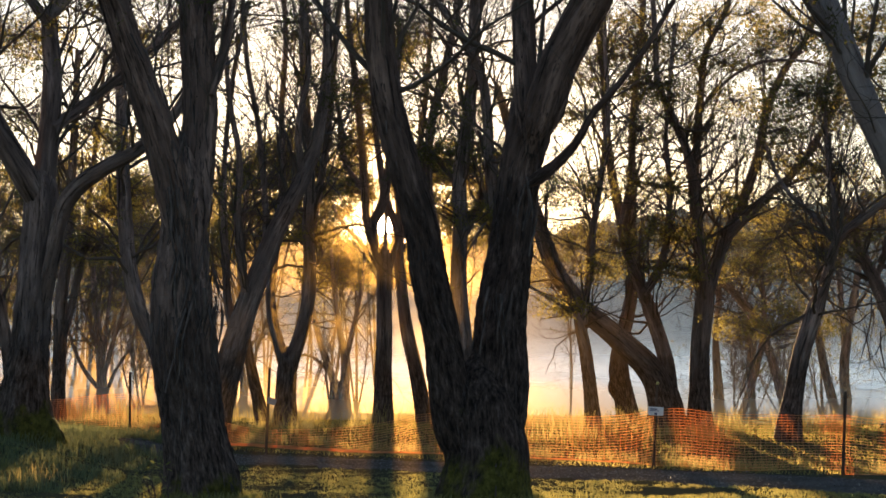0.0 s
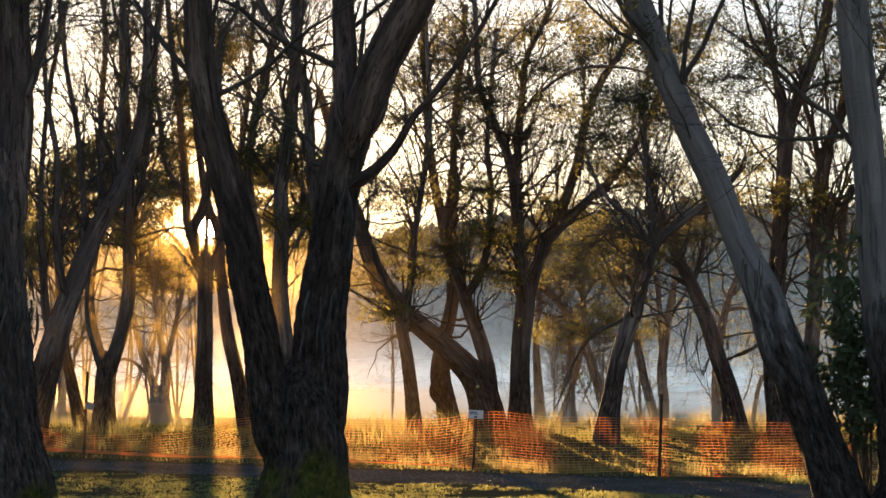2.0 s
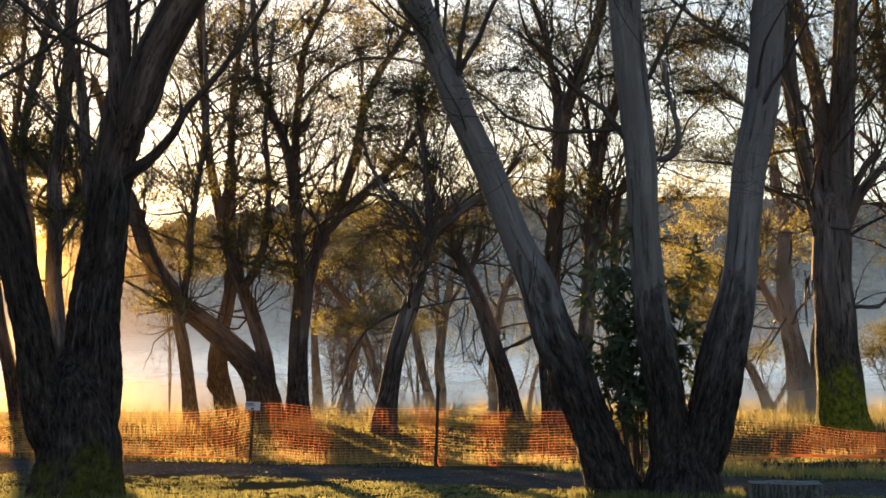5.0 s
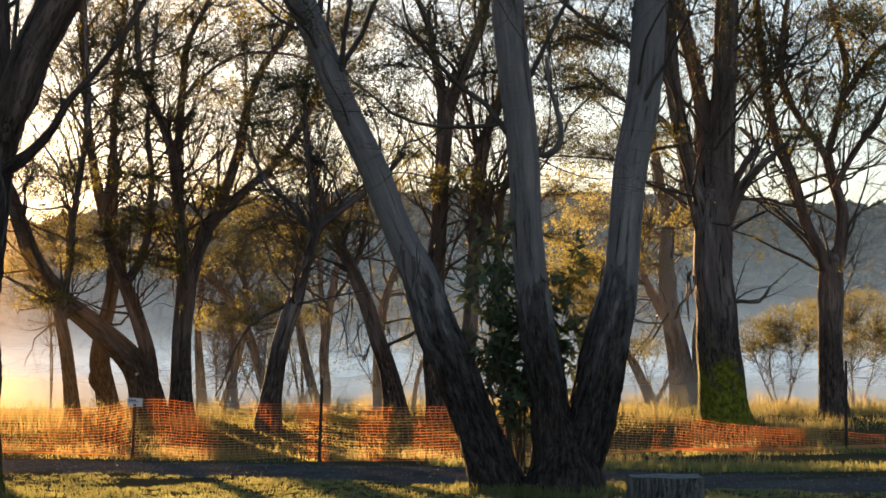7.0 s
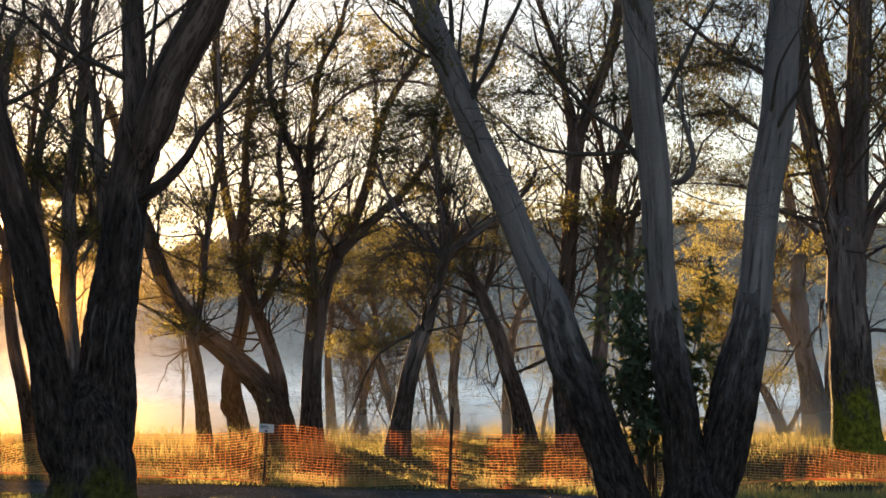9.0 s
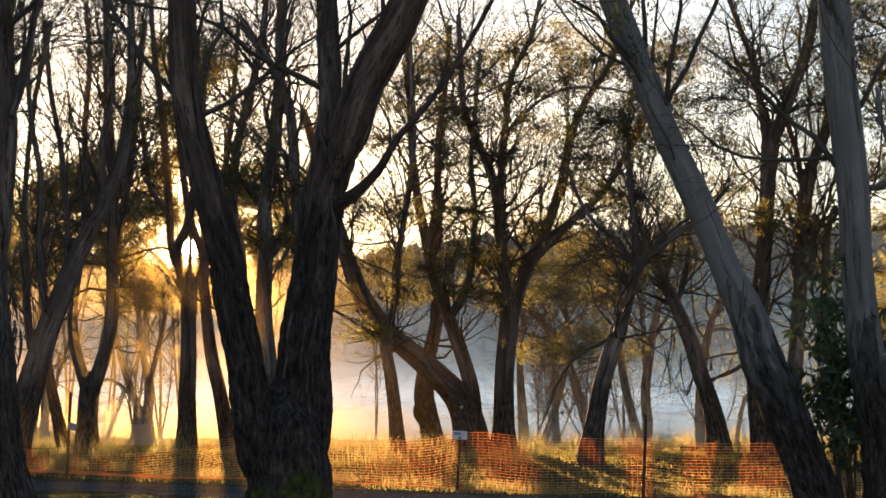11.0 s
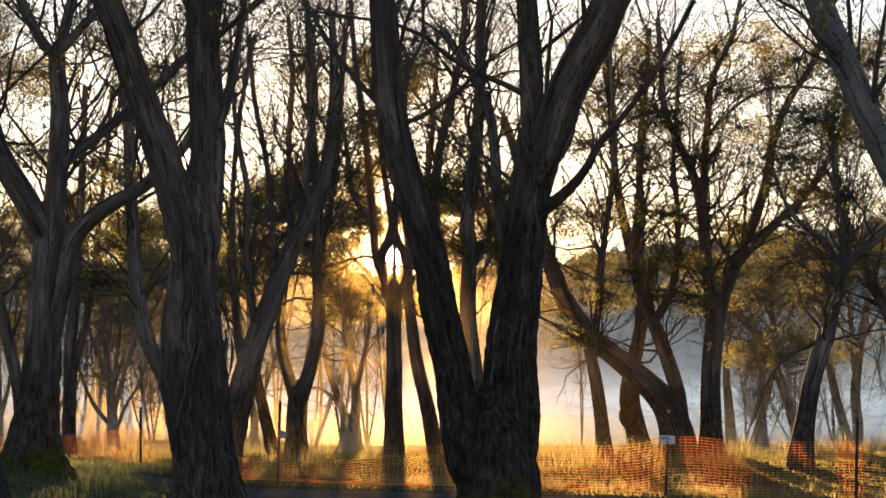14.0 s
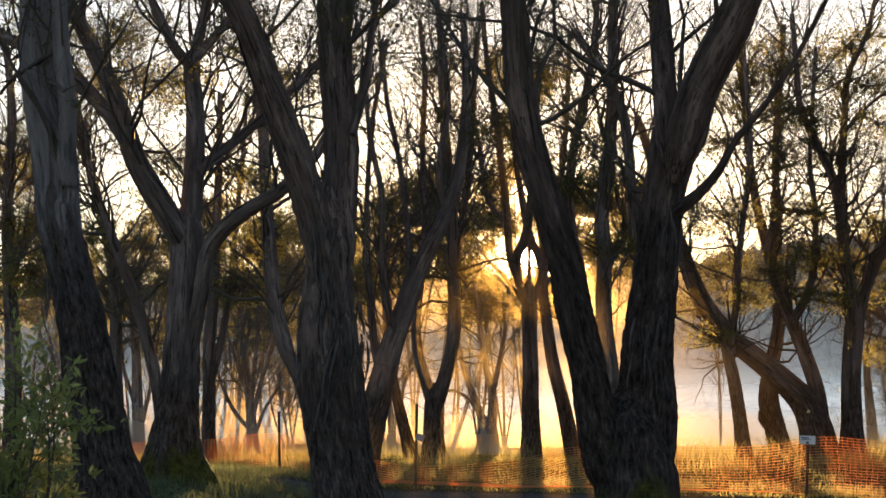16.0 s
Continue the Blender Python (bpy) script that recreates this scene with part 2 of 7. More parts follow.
def mist_material(name, dense, top, thin, floor, glow=0.045, fall=0.45, sky_glow=0.0, spread=0.6, lit=0.16, glow_colour=(1, 1, 1, 1), edge=None):
    """Droplets hanging in the air: soft white, mostly letting light pass straight on, part of it scattered forwards in
    a given tint; some banks also glow in place of skylight.
    dense: cover at the foot; top: height where the bank ends; thin: cover of the haze above it; floor: its foot."""
    n = Nodes(name)
    split = n.node("SeparateXYZ")
    n.put(n.node("TexCoord").outputs["Object"], split.inputs[0])
    wisp = n.noise(n.coords((1.0 / top, 1.0 / top, 4.0 / top)), 0.35, 4)
    h = n.math("DIVIDE", n.math("SUBTRACT", split.outputs[2], floor), top)
    h = n.math("ADD", h, n.math("MULTIPLY_ADD", wisp, 0.8, -0.4))
    bank = n.node("MapRange", Value=h)
    bank.interpolation_type = "SMOOTHERSTEP"
    for k, v in ((1, 0.25), (2, 1.3), (3, dense), (4, 0.0)):
        bank.inputs[k].default_value = v
    veil = n.math("MULTIPLY", n.math("POWER", 2.718, n.math("MULTIPLY", h, -fall)), thin)
    cover = n.math("MINIMUM", n.math("ADD", bank.outputs[0], veil), 0.97)
    if edge:
        fade = n.node("MapRange", Value=n.math("ADD", split.outputs[0], n.math("MULTIPLY_ADD", wisp, 6.0, -3.0)))
        fade.interpolation_type = "SMOOTHERSTEP"
        for k, v in ((1, edge[0]), (2, edge[1]), (3, 1.0), (4, 0.0)):
            fade.inputs[k].default_value = v
        cover = n.math("MULTIPLY", cover, fade.outputs[0])
    d = n.node("BsdfDiffuse", Color=(0.88, 0.86, 0.8, 1))
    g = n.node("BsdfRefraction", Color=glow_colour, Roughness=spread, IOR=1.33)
    m = n.node("MixShader")
    back = n.node("BsdfTranslucent", Color=(0.88, 0.86, 0.8, 1))
    both = n.node("MixShader")
    n.put(lit, both.inputs[0])
    n.put(d.outputs[0], both.inputs[1])
    n.put(back.outputs[0], both.inputs[2])
    n.put(glow, m.inputs[0])
    n.put(both.outputs[0], m.inputs[1])
    n.put(g.outputs[0], m.inputs[2])
    # Emission added in place of skylight scattered by distant mist.
    if sky_glow:
        far = n.node("Emission", Color=(0.76, 0.87, 0.86, 1), Strength=sky_glow)
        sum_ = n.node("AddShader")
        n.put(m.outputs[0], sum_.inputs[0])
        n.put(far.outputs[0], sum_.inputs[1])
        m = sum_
    o = n.node("MixShader")
    n.put(cover, o.inputs[0])
    n.put(n.node("BsdfTransparent").outputs[0], o.inputs[1])
    n.put(m.outputs[0], o.inputs[2])
    return n.done(o.outputs[0])


# ---------------------------------------------------------------- mesh tools
def mesh_object(name, verts, faces, material, parent=None, shade=True):
    """verts: (n, 3) array; faces: (m, 3 or 4) array."""
    verts, faces = np.asarray(verts, np.float32).reshape(-1, 3), np.asarray(faces, np.int32)
    k = faces.shape[1]
    me = bpy.data.meshes.new(name)
    me.vertices.add(len(verts))
    me.vertices.foreach_set("co", verts.ravel())
    me.loops.add(faces.size)
    me.loops.foreach_set("vertex_index", faces.ravel())
    me.polygons.add(len(faces))
    me.polygons.foreach_set("loop_start", np.arange(0, faces.size, k, dtype=np.int32))
    me.update(calc_edges=True)
    if shade:
        me.shade_smooth()
    me.materials.append(material)
    ob = new(name, me)
    if parent:
        ob.parent = parent
    return ob


def part(name, bm, material, parent, label=""):
    me = bpy.data.meshes.new(name)
    bm.to_mesh(me)
    bm.free()
    me.materials.append(material)
    ob = new(name, me)
    ob.parent = parent
    return tagged(ob, label) if label else ob


def box(bm, sx, sy, sz, m=Matrix(), bevel=0.0):
    made = bmesh.ops.create_cube(bm, size=1, matrix=m @ Matrix.Diagonal((sx, sy, sz, 1)))
    if bevel:
        edges = list({e for v in made["verts"] for e in v.link_edges})
        bmesh.ops.bevel(bm, geom=edges, offset=bevel, segments=2, affect="EDGES", profile=0.5)


def unit(v):
    return v / np.maximum(np.linalg.norm(v, axis=-1, keepdims=True), 1e-9)


def ripple(rng, p, scale, waves=7):
    """Cheap smooth noise in -1..1 at the points p."""
    k = rng.normal(size=(waves, p.shape[-1])) * scale
    return np.sin(p @ k.T + rng.uniform(0, 6.28, waves)).sum(-1) / waves ** 0.5 * 0.7


def spline(pts, step):
    """A smooth curve through pts (x, y, z, r), sampled every step metres."""
    p = np.asarray(pts, float)
    p = np.vstack([2 * p[0] - p[1], p, 2 * p[-1] - p[-2]])
    got = []
    for i in range(1, len(p) - 2):
        a, b, c, d = p[i - 1:i + 3]
        m = max(2, int(np.linalg.norm(c[:3] - b[:3]) / step))
        s = np.linspace(0, 1, m, endpoint=False)[:, None]
        got.append(0.5 * (2 * b + (c - a) * s + (2 * a - 5 * b + 4 * c - d) * s ** 2 + (3 * b - a - 3 * c + d) * s ** 3))
    return np.vstack(got + [p[-2:-1]])


def frames_along(c):
    """Two unit vectors across each point of the curve c, without twist."""
    t = unit(np.gradient(c, axis=0))
    side = np.zeros_like(c)
    s = np.cross(t[0], (0.3, 1.0, 0.1))
    for i, d in enumerate(t):
        s = s - d * (s @ d)
        s /= np.linalg.norm(s)
        side[i] = s
    return side, np.cross(t, side), t


def tubes(points, radii, sides):
    """Many thin tubes at once. points: (k, s, 3); radii: (k, s)."""
    k, s, _ = points.shape
    d = unit(np.gradient(points, axis=1))
    a = unit(np.cross(d, np.array((0.31, 0.77, 0.2))))
    b = np.cross(d, a)
    w = np.arange(sides) * 2 * math.pi / sides
    ring = points[:, :, None] + radii[:, :, None, None] * (a[:, :, None] * np.cos(w)[:, None] + b[:, :, None] * np.sin(w)[:, None])
    i = (np.arange(k)[:, None, None] * s + np.arange(s - 1)[None, :, None]) * sides
    j, j2 = np.arange(sides), (np.arange(sides) + 1) % sides
    f = np.stack([i + j, i + j2, i + sides + j2, i + sides + j], -1)
    return ring.reshape(-1, 3), f.reshape(-1, 4)


# ---------------------------------------------------------------- ground, lake and hills
def ground(x, y):
    r = np.hypot(x, y)
    return (0.3 * smooth(37, 48, y) + 0.55 * smooth(-4, -7.2, x) * smooth(24, 33, y) * (1 - 0.8 * smooth(35, 44, y))
            + 0.3 * smooth(9, 15, x) * smooth(37, 40, y) * (1 - 0.6 * smooth(42, 52, y)) - 1.6 * smooth(66, 80, r - 60 * smooth(-0.06, -0.14, x / (np.abs(y) + 1))) * smooth(-20, 20, y))


def track_offset(x, y):
    """Signed distance from the middle of the gravel track."""
    bend = 36.0 - 0.55 * (x + 2) - 0.014 * (x + 2) ** 2
    return (y - bend) * 0.84


def build_ground():
    rng = np.random.default_rng(3)
    az = np.radians(np.concatenate([np.arange(-180, -30, 4), np.arange(-30, 42, 0.6), np.arange(42, 180, 4)]))
    r = np.concatenate([[0.05], np.arange(1, 18, 1.0), np.arange(18, 82, 0.55), np.geomspace(82, 3600, 60)])
    a, d = np.meshgrid(az, r)
    x, y = d * np.sin(a), d * np.cos(a)
    z = ground(x, y) - 1.0 * smooth(80, 140, d) * smooth(0, 40, y)
    flat = np.stack([x, y], -1)
    z += 0.025 * ripple(rng, flat, 1.1) * smooth(1, 10, d) * (1 - smooth(200, 400, d)) + 0.012 * ripple(rng, flat, 4.0) * (1 - smooth(60, 90, d))
    deg = np.degrees(a)
    ridge = np.interp(deg, (-180, -40, -18, -6, -1.5, 3, 6, 12, 20, 26, 34, 60, 180), (2.0, 2.6, 3.2, 3.4, 3.45, 3.8, 4.3, 4.75, 4.65, 4.25, 4.1, 3, 2.0))
    top = 2100 * np.tan(np.radians(ridge)) + 6 * ripple(rng, flat, 0.004)
    z += (top + 2) * smooth(1150, 2100, d) * (1 - 0.4 * smooth(2150, 3600, d))
    m, k = z.shape
    i = np.arange(m - 1)[:, None] * k + np.arange(k)[None]
    j = np.arange(m - 1)[:, None] * k + (np.arange(k)[None] + 1) % k
    faces = np.stack([i, j, j + k, i + k], -1).reshape(-1, 4)
    ob = mesh_object("ground", np.stack([x, y, z], -1), faces, ground_material())
    return tagged(ob, "grassy lakeside ground running to wooded hills", "ground", kind="structure")


build_ground()


def build_track():
    rng = np.random.default_rng(4)
    xs = np.arange(-9, 26, 0.12)
    across = np.linspace(-1, 1, 15)
    mid = 36.0 - 0.55 * (xs + 2) - 0.014 * (xs + 2) ** 2
    half = 2.1 + 0.25 * ripple(rng, xs[:, None], 1.5) + 0.12 * ripple(rng, xs[:, None], 6.0)
    nx, ny = 0.54, 0.84
    x = xs[:, None] + nx * half[:, None] * across
    y = mid[:, None] + ny * half[:, None] * across
    flat = np.stack([x, y], -1)
    z = ground(x, y) + 0.03 + 0.008 * ripple(rng, flat, 5.0) - 0.06 * np.abs(across) ** 6
    m, k = z.shape
    i = np.arange(m - 1)[:, None] * k + np.arange(k - 1)[None]
    ob = mesh_object("track", np.stack([x, y, z], -1), np.stack([i, i + k, i + k + 1, i + 1], -1).reshape(-1, 4), gravel_material())
    return tagged(ob, "dark gravel and dirt track beside the fence", "track", kind="structure")


build_track()


def build_lake():
    a = np.radians(np.arange(-90, 91, 3))
    r = np.array([58, 90, 160, 400, 900, 1500])
    d, w = np.meshgrid(r, a, indexing="ij")
    v = np.stack([d * np.sin(w), d * np.cos(w), 0 * d - 0.7], -1)
    k = len(a)
    i = np.arange(len(r) - 1)[:, None] * k + np.arange(k - 1)[None]
    ob = mesh_object("lake", v, np.stack([i, i + 1, i + k + 1, i + k], -1).reshape(-1, 4), water_material())
    return tagged(ob, "still lake water under morning mist", "lake", kind="structure")


build_lake()


def build_mist(radius, height, material, label, floor=-0.7):
    """A bank of mist along the water: a thin curved sheet of droplets."""
    a = np.radians(np.arange(-34, 46, 2))
    z = np.linspace(floor, height, 14)
    w, h = np.meshgrid(a, z)
    v = np.stack([radius * np.sin(w), radius * np.cos(w), h], -1)
    k = len(a)
    i = np.arange(len(z) - 1)[:, None] * k + np.arange(k - 1)[None]
    ob = mesh_object("mist", v, np.stack([i, i + 1, i + k + 1, i + k], -1).reshape(-1, 4), material)
    return tagged(ob, label, "mist", "mist over the lake", "stuff")


# Sunlight tints, put into the scattering colour of the mist sheets below.
WARM_SUN_TINT = (1.0, 0.78, 0.36, 1)
AMBER_SUN_TINT = (1.0, 0.68, 0.22, 1)
# Sheet added for the low sun's glow, its amber tinted in.
build_mist(30, 16, mist_material("sun_glow_sheet", 0.0008, 3.6, 0.0001, 0.0, 0.92, 0.4, glow_colour=AMBER_SUN_TINT), "faint haze sheet added for amber sun glow", 0.05)
# Sheet added to draw the amber halo round the sun.
build_mist(48, 14, mist_material("sun_halo_sheet", 0.004, 5.6, 0.0003, 0.2, 0.92, 0.9, spread=0.45, glow_colour=AMBER_SUN_TINT), "faint haze sheet added for the amber halo round the sun", 0.3)
build_mist(56.5, 11, mist_material("grove_mist", 0.2, 2.0, 0.14, 0.0, 0.01, 0.4, spread=0.5, lit=0.03, glow_colour=WARM_SUN_TINT), "thin mist drifting between the lakeside trees", -0.2)
build_mist(86, 5, mist_material("thin_shore_mist", 0.45, 1.5, 0.02, -0.7, 0.007, spread=0.36, lit=0.04, glow_colour=AMBER_SUN_TINT), "thin mist drifting along the lake shore")
# Both sheets carry the sun's gold in their tint and fade out rightwards.
build_mist(70, 8, mist_material("amber_tinted_shore_mist", 0.36, 3.0, 0.06, 0.0, 0.032, 0.5, spread=0.85, lit=0.05, glow_colour=AMBER_SUN_TINT, edge=(-9.5, -2.5)), "mist under the shore trees, tinted amber as if sunlit")
build_mist(74, 8, mist_material("gold_tinted_shore_mist", 0.48, 1.45, 0.06, 0.0, 0.021, spread=0.65, lit=0.05, glow_colour=AMBER_SUN_TINT, edge=(0.0, 10.0)), "mist drifting off the wooded shore, tinted gold as if sunlit")
# The next three sheets glow by themselves, standing in for scattered skylight.
build_mist(150, 9, mist_material("low_lake_mist", 0.75, 2.3, 0.02, -0.7, 0.002, sky_glow=0.095, lit=0.015, glow_colour=AMBER_SUN_TINT), "low white mist over the water with added glow")
build_mist(480, 36, mist_material("lake_mist", 0.85, 7.0, 0.3, -0.7, 0.002, 0.7, 0.11, lit=0.015, glow_colour=AMBER_SUN_TINT), "dense low morning mist on the lake with added glow")
build_mist(1000, 110, mist_material("hill_haze", 0.32, 22, 0.54, -0.7, 0.01, 0.34, 0.07, lit=0.03, spread=0.5, glow_colour=AMBER_SUN_TINT), "pale haze in front of the wooded hills with added glow")


def build_far_forest():
    """Rounded tree crowns all over the far hillside."""
    rng = np.random.default_rng(5)
    n = 5200
    az = np.radians(rng.uniform(-24, 36, n))
    d = rng.uniform(1250, 2120, n)
    deg = np.degrees(az)
    ridge = np.interp(deg, (-40, -18, -6, -1.5, 3, 6, 12, 20, 26, 34), (2.6, 3.2, 3.4, 3.45, 3.8, 4.3, 4.75, 4.65, 4.25, 4.1))
    x, y = d * np.sin(az), d * np.cos(az)
    z = 2100 * np.tan(np.radians(ridge)) * smooth(1150, 2100, d)
    bm = bmesh.new()
    bmesh.ops.create_icosphere(bm, subdivisions=1, radius=1)
    base = np.array([v.co[:] for v in bm.verts])
    tri = np.array([[v.index for v in f.verts] for f in bm.faces])
    bm.free()
    size = rng.uniform(5, 11, n)
    v = base[None] * (1 + 0.35 * rng.normal(size=(n, len(base), 1))) * size[:, None, None] * np.array((1, 1, 0.8))
    v += np.stack([x, y, z + 1.5], -1)[:, None]
    f = tri[None] + (np.arange(n) * len(base))[:, None, None]
    ob = mesh_object("hill_forest", v.reshape(-1, 3), f.reshape(-1, 3), thin_material("hill_foliage", (0.03, 0.04, 0.02), (0.08, 0.085, 0.04), (0.1, 0.1, 0.03), 0.2, 0.01))
    return tagged(ob, "dense gum forest covering the far hillside", "forest", kind="stuff")


build_far_forest()


def build_far_shore():
    """A low line of trees on the far bank, half lost in mist."""
    rng = np.random.default_rng(6)
    n = 260
    az = np.radians(rng.uniform(7, 34, n))
    d = 490 + rng.uniform(0, 25, n)
    size = rng.uniform(0.8, 2.2, n)
    bm = bmesh.new()
    bmesh.ops.create_icosphere(bm, subdivisions=2, radius=1)
    base = np.array([v.co[:] for v in bm.verts])
    tri = np.array([[v.index for v in f.verts] for f in bm.faces])
    bm.free()
    v = base[None] * (1 + 0.09 * rng.normal(size=(n, len(base), 1))) * size[:, None, None] * np.array((2.0, 2.0, 0.9))
    v += np.stack([d * np.sin(az), d * np.cos(az), size * 0.5 - 0.7], -1)[:, None]
    f = tri[None] + (np.arange(n) * len(base))[:, None, None]
    ob = mesh_object("shore_trees", v.reshape(-1, 3), f.reshape(-1, 3), thin_material("far_bank_foliage", (0.03, 0.04, 0.02), (0.08, 0.085, 0.04), (0.1, 0.1, 0.03), 0.2, 0.05))
    tagged(ob, "low dark tree line on the far misty bank", "trees", kind="stuff")


build_far_shore()


def build_sun_disc():
    n = Nodes("sun_surface")
    e = n.node("Emission", Color=(1.0, 0.8, 0.45, 1), Strength=60.0)
    bm = bmesh.new()
    bmesh.ops.create_uvsphere(bm, u_segments=32, v_segments=16, radius=15)
    me = bpy.data.meshes.new("sun_disc")
    bm.to_mesh(me)
    bm.free()
    me.materials.append(n.done(e.outputs[0]))
    ob = new("backdrop_sun", me)
    ob.location = SUN_WAY * 3300 + Vector((0, 0, EYE))
    return tagged(ob, "low rising sun seen between the trees", "sun", kind="structure")


build_sun_disc()


# ---------------------------------------------------------------- trees
TREE_LABEL = {
    "grey": "grey-barked gum tree with rough peeling bark",
    "mossy": "stout gum tree with bright green moss",
    "brown": "dark brown gum tree with shaggy peeling bark",
    "dark": "dark rough-barked gum tree on the lakeside grass",
    "rough": "dark furrowed gum tree with flaking bark",
    "scaly": "grey gum tree with dark scaly bark below",
    "pale": "smooth grey-barked gum tree on the lakeside grass",
}


def gum(x, y, seed=0, bark="grey", moss=0.0, near=False, bare=False, label=""):
    """Starts a gum tree: an empty at its foot, to which limbs are added."""
    ob = new("gum_tree")
    ob.location = (x, y, float(ground(x, y)))
    tagged(ob, label or TREE_LABEL[bark] + (" and mossy foot" if moss > 0.4 and bark != "mossy" else ""), "tree", "gum trees by the lake")
    return {"ob": ob, "rng": np.random.default_rng(100 + seed), "bark": bark, "moss": moss, "near": near, "bare": bare, "limbs": [], "skins": []}


def limb(tree, name, *pts):
    """One trunk or limb as a tapering, knotty tube through points (x, y, z, radius) from the tree's foot."""
    rng, near = tree["rng"], tree["near"]
    c = spline(pts, 0.06 if near else 0.16)
    c, r = c[:, :3], np.maximum(c[:, 3], 0.006)
    sides = (66 if near else 16) if r.max() > 0.12 else (12 if r.max() > 0.05 else 8)
    wander = np.stack([ripple(rng, c, 1.6) for _ in range(3)], -1) * r[:, None] * 0.1
    side, up, _ = frames_along(c)
    w = np.arange(sides) * 2 * math.pi / sides
    ring = np.stack([np.cos(w), np.sin(w)], -1)
    round_ = np.concatenate([np.broadcast_to(ring[None] * 2.0, (len(c), sides, 2)), np.broadcast_to(c[:, None, 2:] * 0.5, (len(c), sides, 1))], -1)
    lump = 0.07 * ripple(rng, round_, 0.8) + 0.035 * ripple(rng, round_ * (2.5, 2.5, 1.2), 1.3)
    if near:
        lump = lump + 0.045 * ripple(rng, round_ * (7, 7, 1.0), 1.0, 12) + 0.03 * ripple(rng, round_ * (12, 12, 5.0), 1.0, 12)
    if name == "trunk":
        foot = np.clip(1 - c[:, 2] / 0.9, 0, 1)[:, None] ** 2
        lump = lump + foot * (0.12 + 0.16 * ripple(rng, ring * 1.6, 1.0)[None])
    rr = r[:, None] * (1 + lump)
    if near and sides > 12:
        run = np.concatenate([[0], np.cumsum(np.linalg.norm(np.diff(c, axis=0), axis=1))])
        skin = np.concatenate([ring[None] * r[:, None, None], np.broadcast_to(run[:, None, None], (len(c), sides, 1))], -1)
        tall = {"pale": 2.7, "scaly": 4.6, "grey": 3.8}.get(tree["bark"], 20.0)
        shaggy = 0.12 + 0.88 * smooth(tall, tall - 1.1, c[:, 2:])
        furrow = np.exp(-(ripple(rng, skin * (52, 52, 6), 1.0, 14) / 0.22) ** 2)
        plate = ripple(rng, skin * (34, 34, 17), 1.0, 14)
        rr = rr + shaggy * np.minimum(1, r[:, None] / 0.25) * (0.008 * plate + 0.007 * ripple(rng, skin * (60, 60, 30), 1.0, 14) - 0.022 * furrow)
    v = (c + wander)[:, None] + rr[..., None] * (side[:, None] * ring[None, :, :1] + up[:, None] * ring[None, :, 1:])
    i = np.arange(len(c) - 1)[:, None] * sides + np.arange(sides)[None]
    j = np.arange(len(c) - 1)[:, None] * sides + (np.arange(sides)[None] + 1) % sides
    faces = np.stack([i, j, j + sides, i + sides], -1).reshape(-1, 4)
    tip = np.arange(sides) + (len(c) - 1) * sides
    cap = np.stack([tip, np.roll(tip, -1), np.full(sides, len(v.reshape(-1, 3))), np.full(sides, len(v.reshape(-1, 3)))], -1)
    verts = np.vstack([v.reshape(-1, 3), (c[-1] + wander[-1])[None]])
    me_faces = [tuple(q) for q in faces.tolist()] + [(a, b, e) for a, b, e, _ in cap.tolist()]
    me = bpy.data.meshes.new(name)
    me.from_pydata(verts.tolist(), [], me_faces)
    me.shade_smooth()
    along = np.concatenate([[0], np.cumsum(np.linalg.norm(np.diff(c, axis=0), axis=1))]) + rng.uniform(0, 50)
    grain = np.concatenate([ring[None] * r[:, None, None], np.broadcast_to(along[:, None, None], (len(c), sides, 1))], -1).reshape(-1, 3)
    grain = np.vstack([grain, grain[-1:]]).astype(np.float32)
    me.attributes.new("grain", "FLOAT_VECTOR", "POINT").data.foreach_set("vector", grain.ravel())
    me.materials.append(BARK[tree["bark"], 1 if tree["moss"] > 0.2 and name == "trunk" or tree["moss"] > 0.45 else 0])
    ob = new(name, me)
    ob.parent = tree["ob"]
    tree["limbs"].append((c, r))
    tree["skins"].append((v, c, r))
    return ob


def shoots(rng, pos, way, rad, count, length, segments, spread, lift, wiggle, thin):
    """count side shoots from places picked along parent wood. Returns points (k, s, 3) and radii (k, s)."""
    k = rng.integers(0, len(pos), count)
    p, d = pos[k], way[k]
    d = unit(d * 0.55 + rng.normal(size=(count, 3)) * spread + np.array((0, 0, lift)))
    ln = length[0] + (length[1] - length[0]) * rng.random(count)
    out = [p]
    for s in range(segments):
        p = p + d * (ln / segments)[:, None]
        out.append(p)
        d = unit(d + rng.normal(size=(count, 3)) * wiggle + np.array((0, 0, lift * 0.25)))
    pts = np.stack(out, 1)
    r0 = np.minimum(rad[k] * thin, 0.013 * ln + 0.0005)
    taper = np.linspace(1, 0.25, segments + 1)
    return pts, np.maximum(r0[:, None] * taper, 0.0022)


def samples(pts, radii, start):
    """Places along shoots past a share of their length: positions, directions, radii."""
    s = pts.shape[1]
    a = max(0, int(start * s))
    d = unit(np.gradient(pts, axis=1))
    return pts[:, a:].reshape(-1, 3), d[:, a:].reshape(-1, 3), radii[:, a:].reshape(-1)


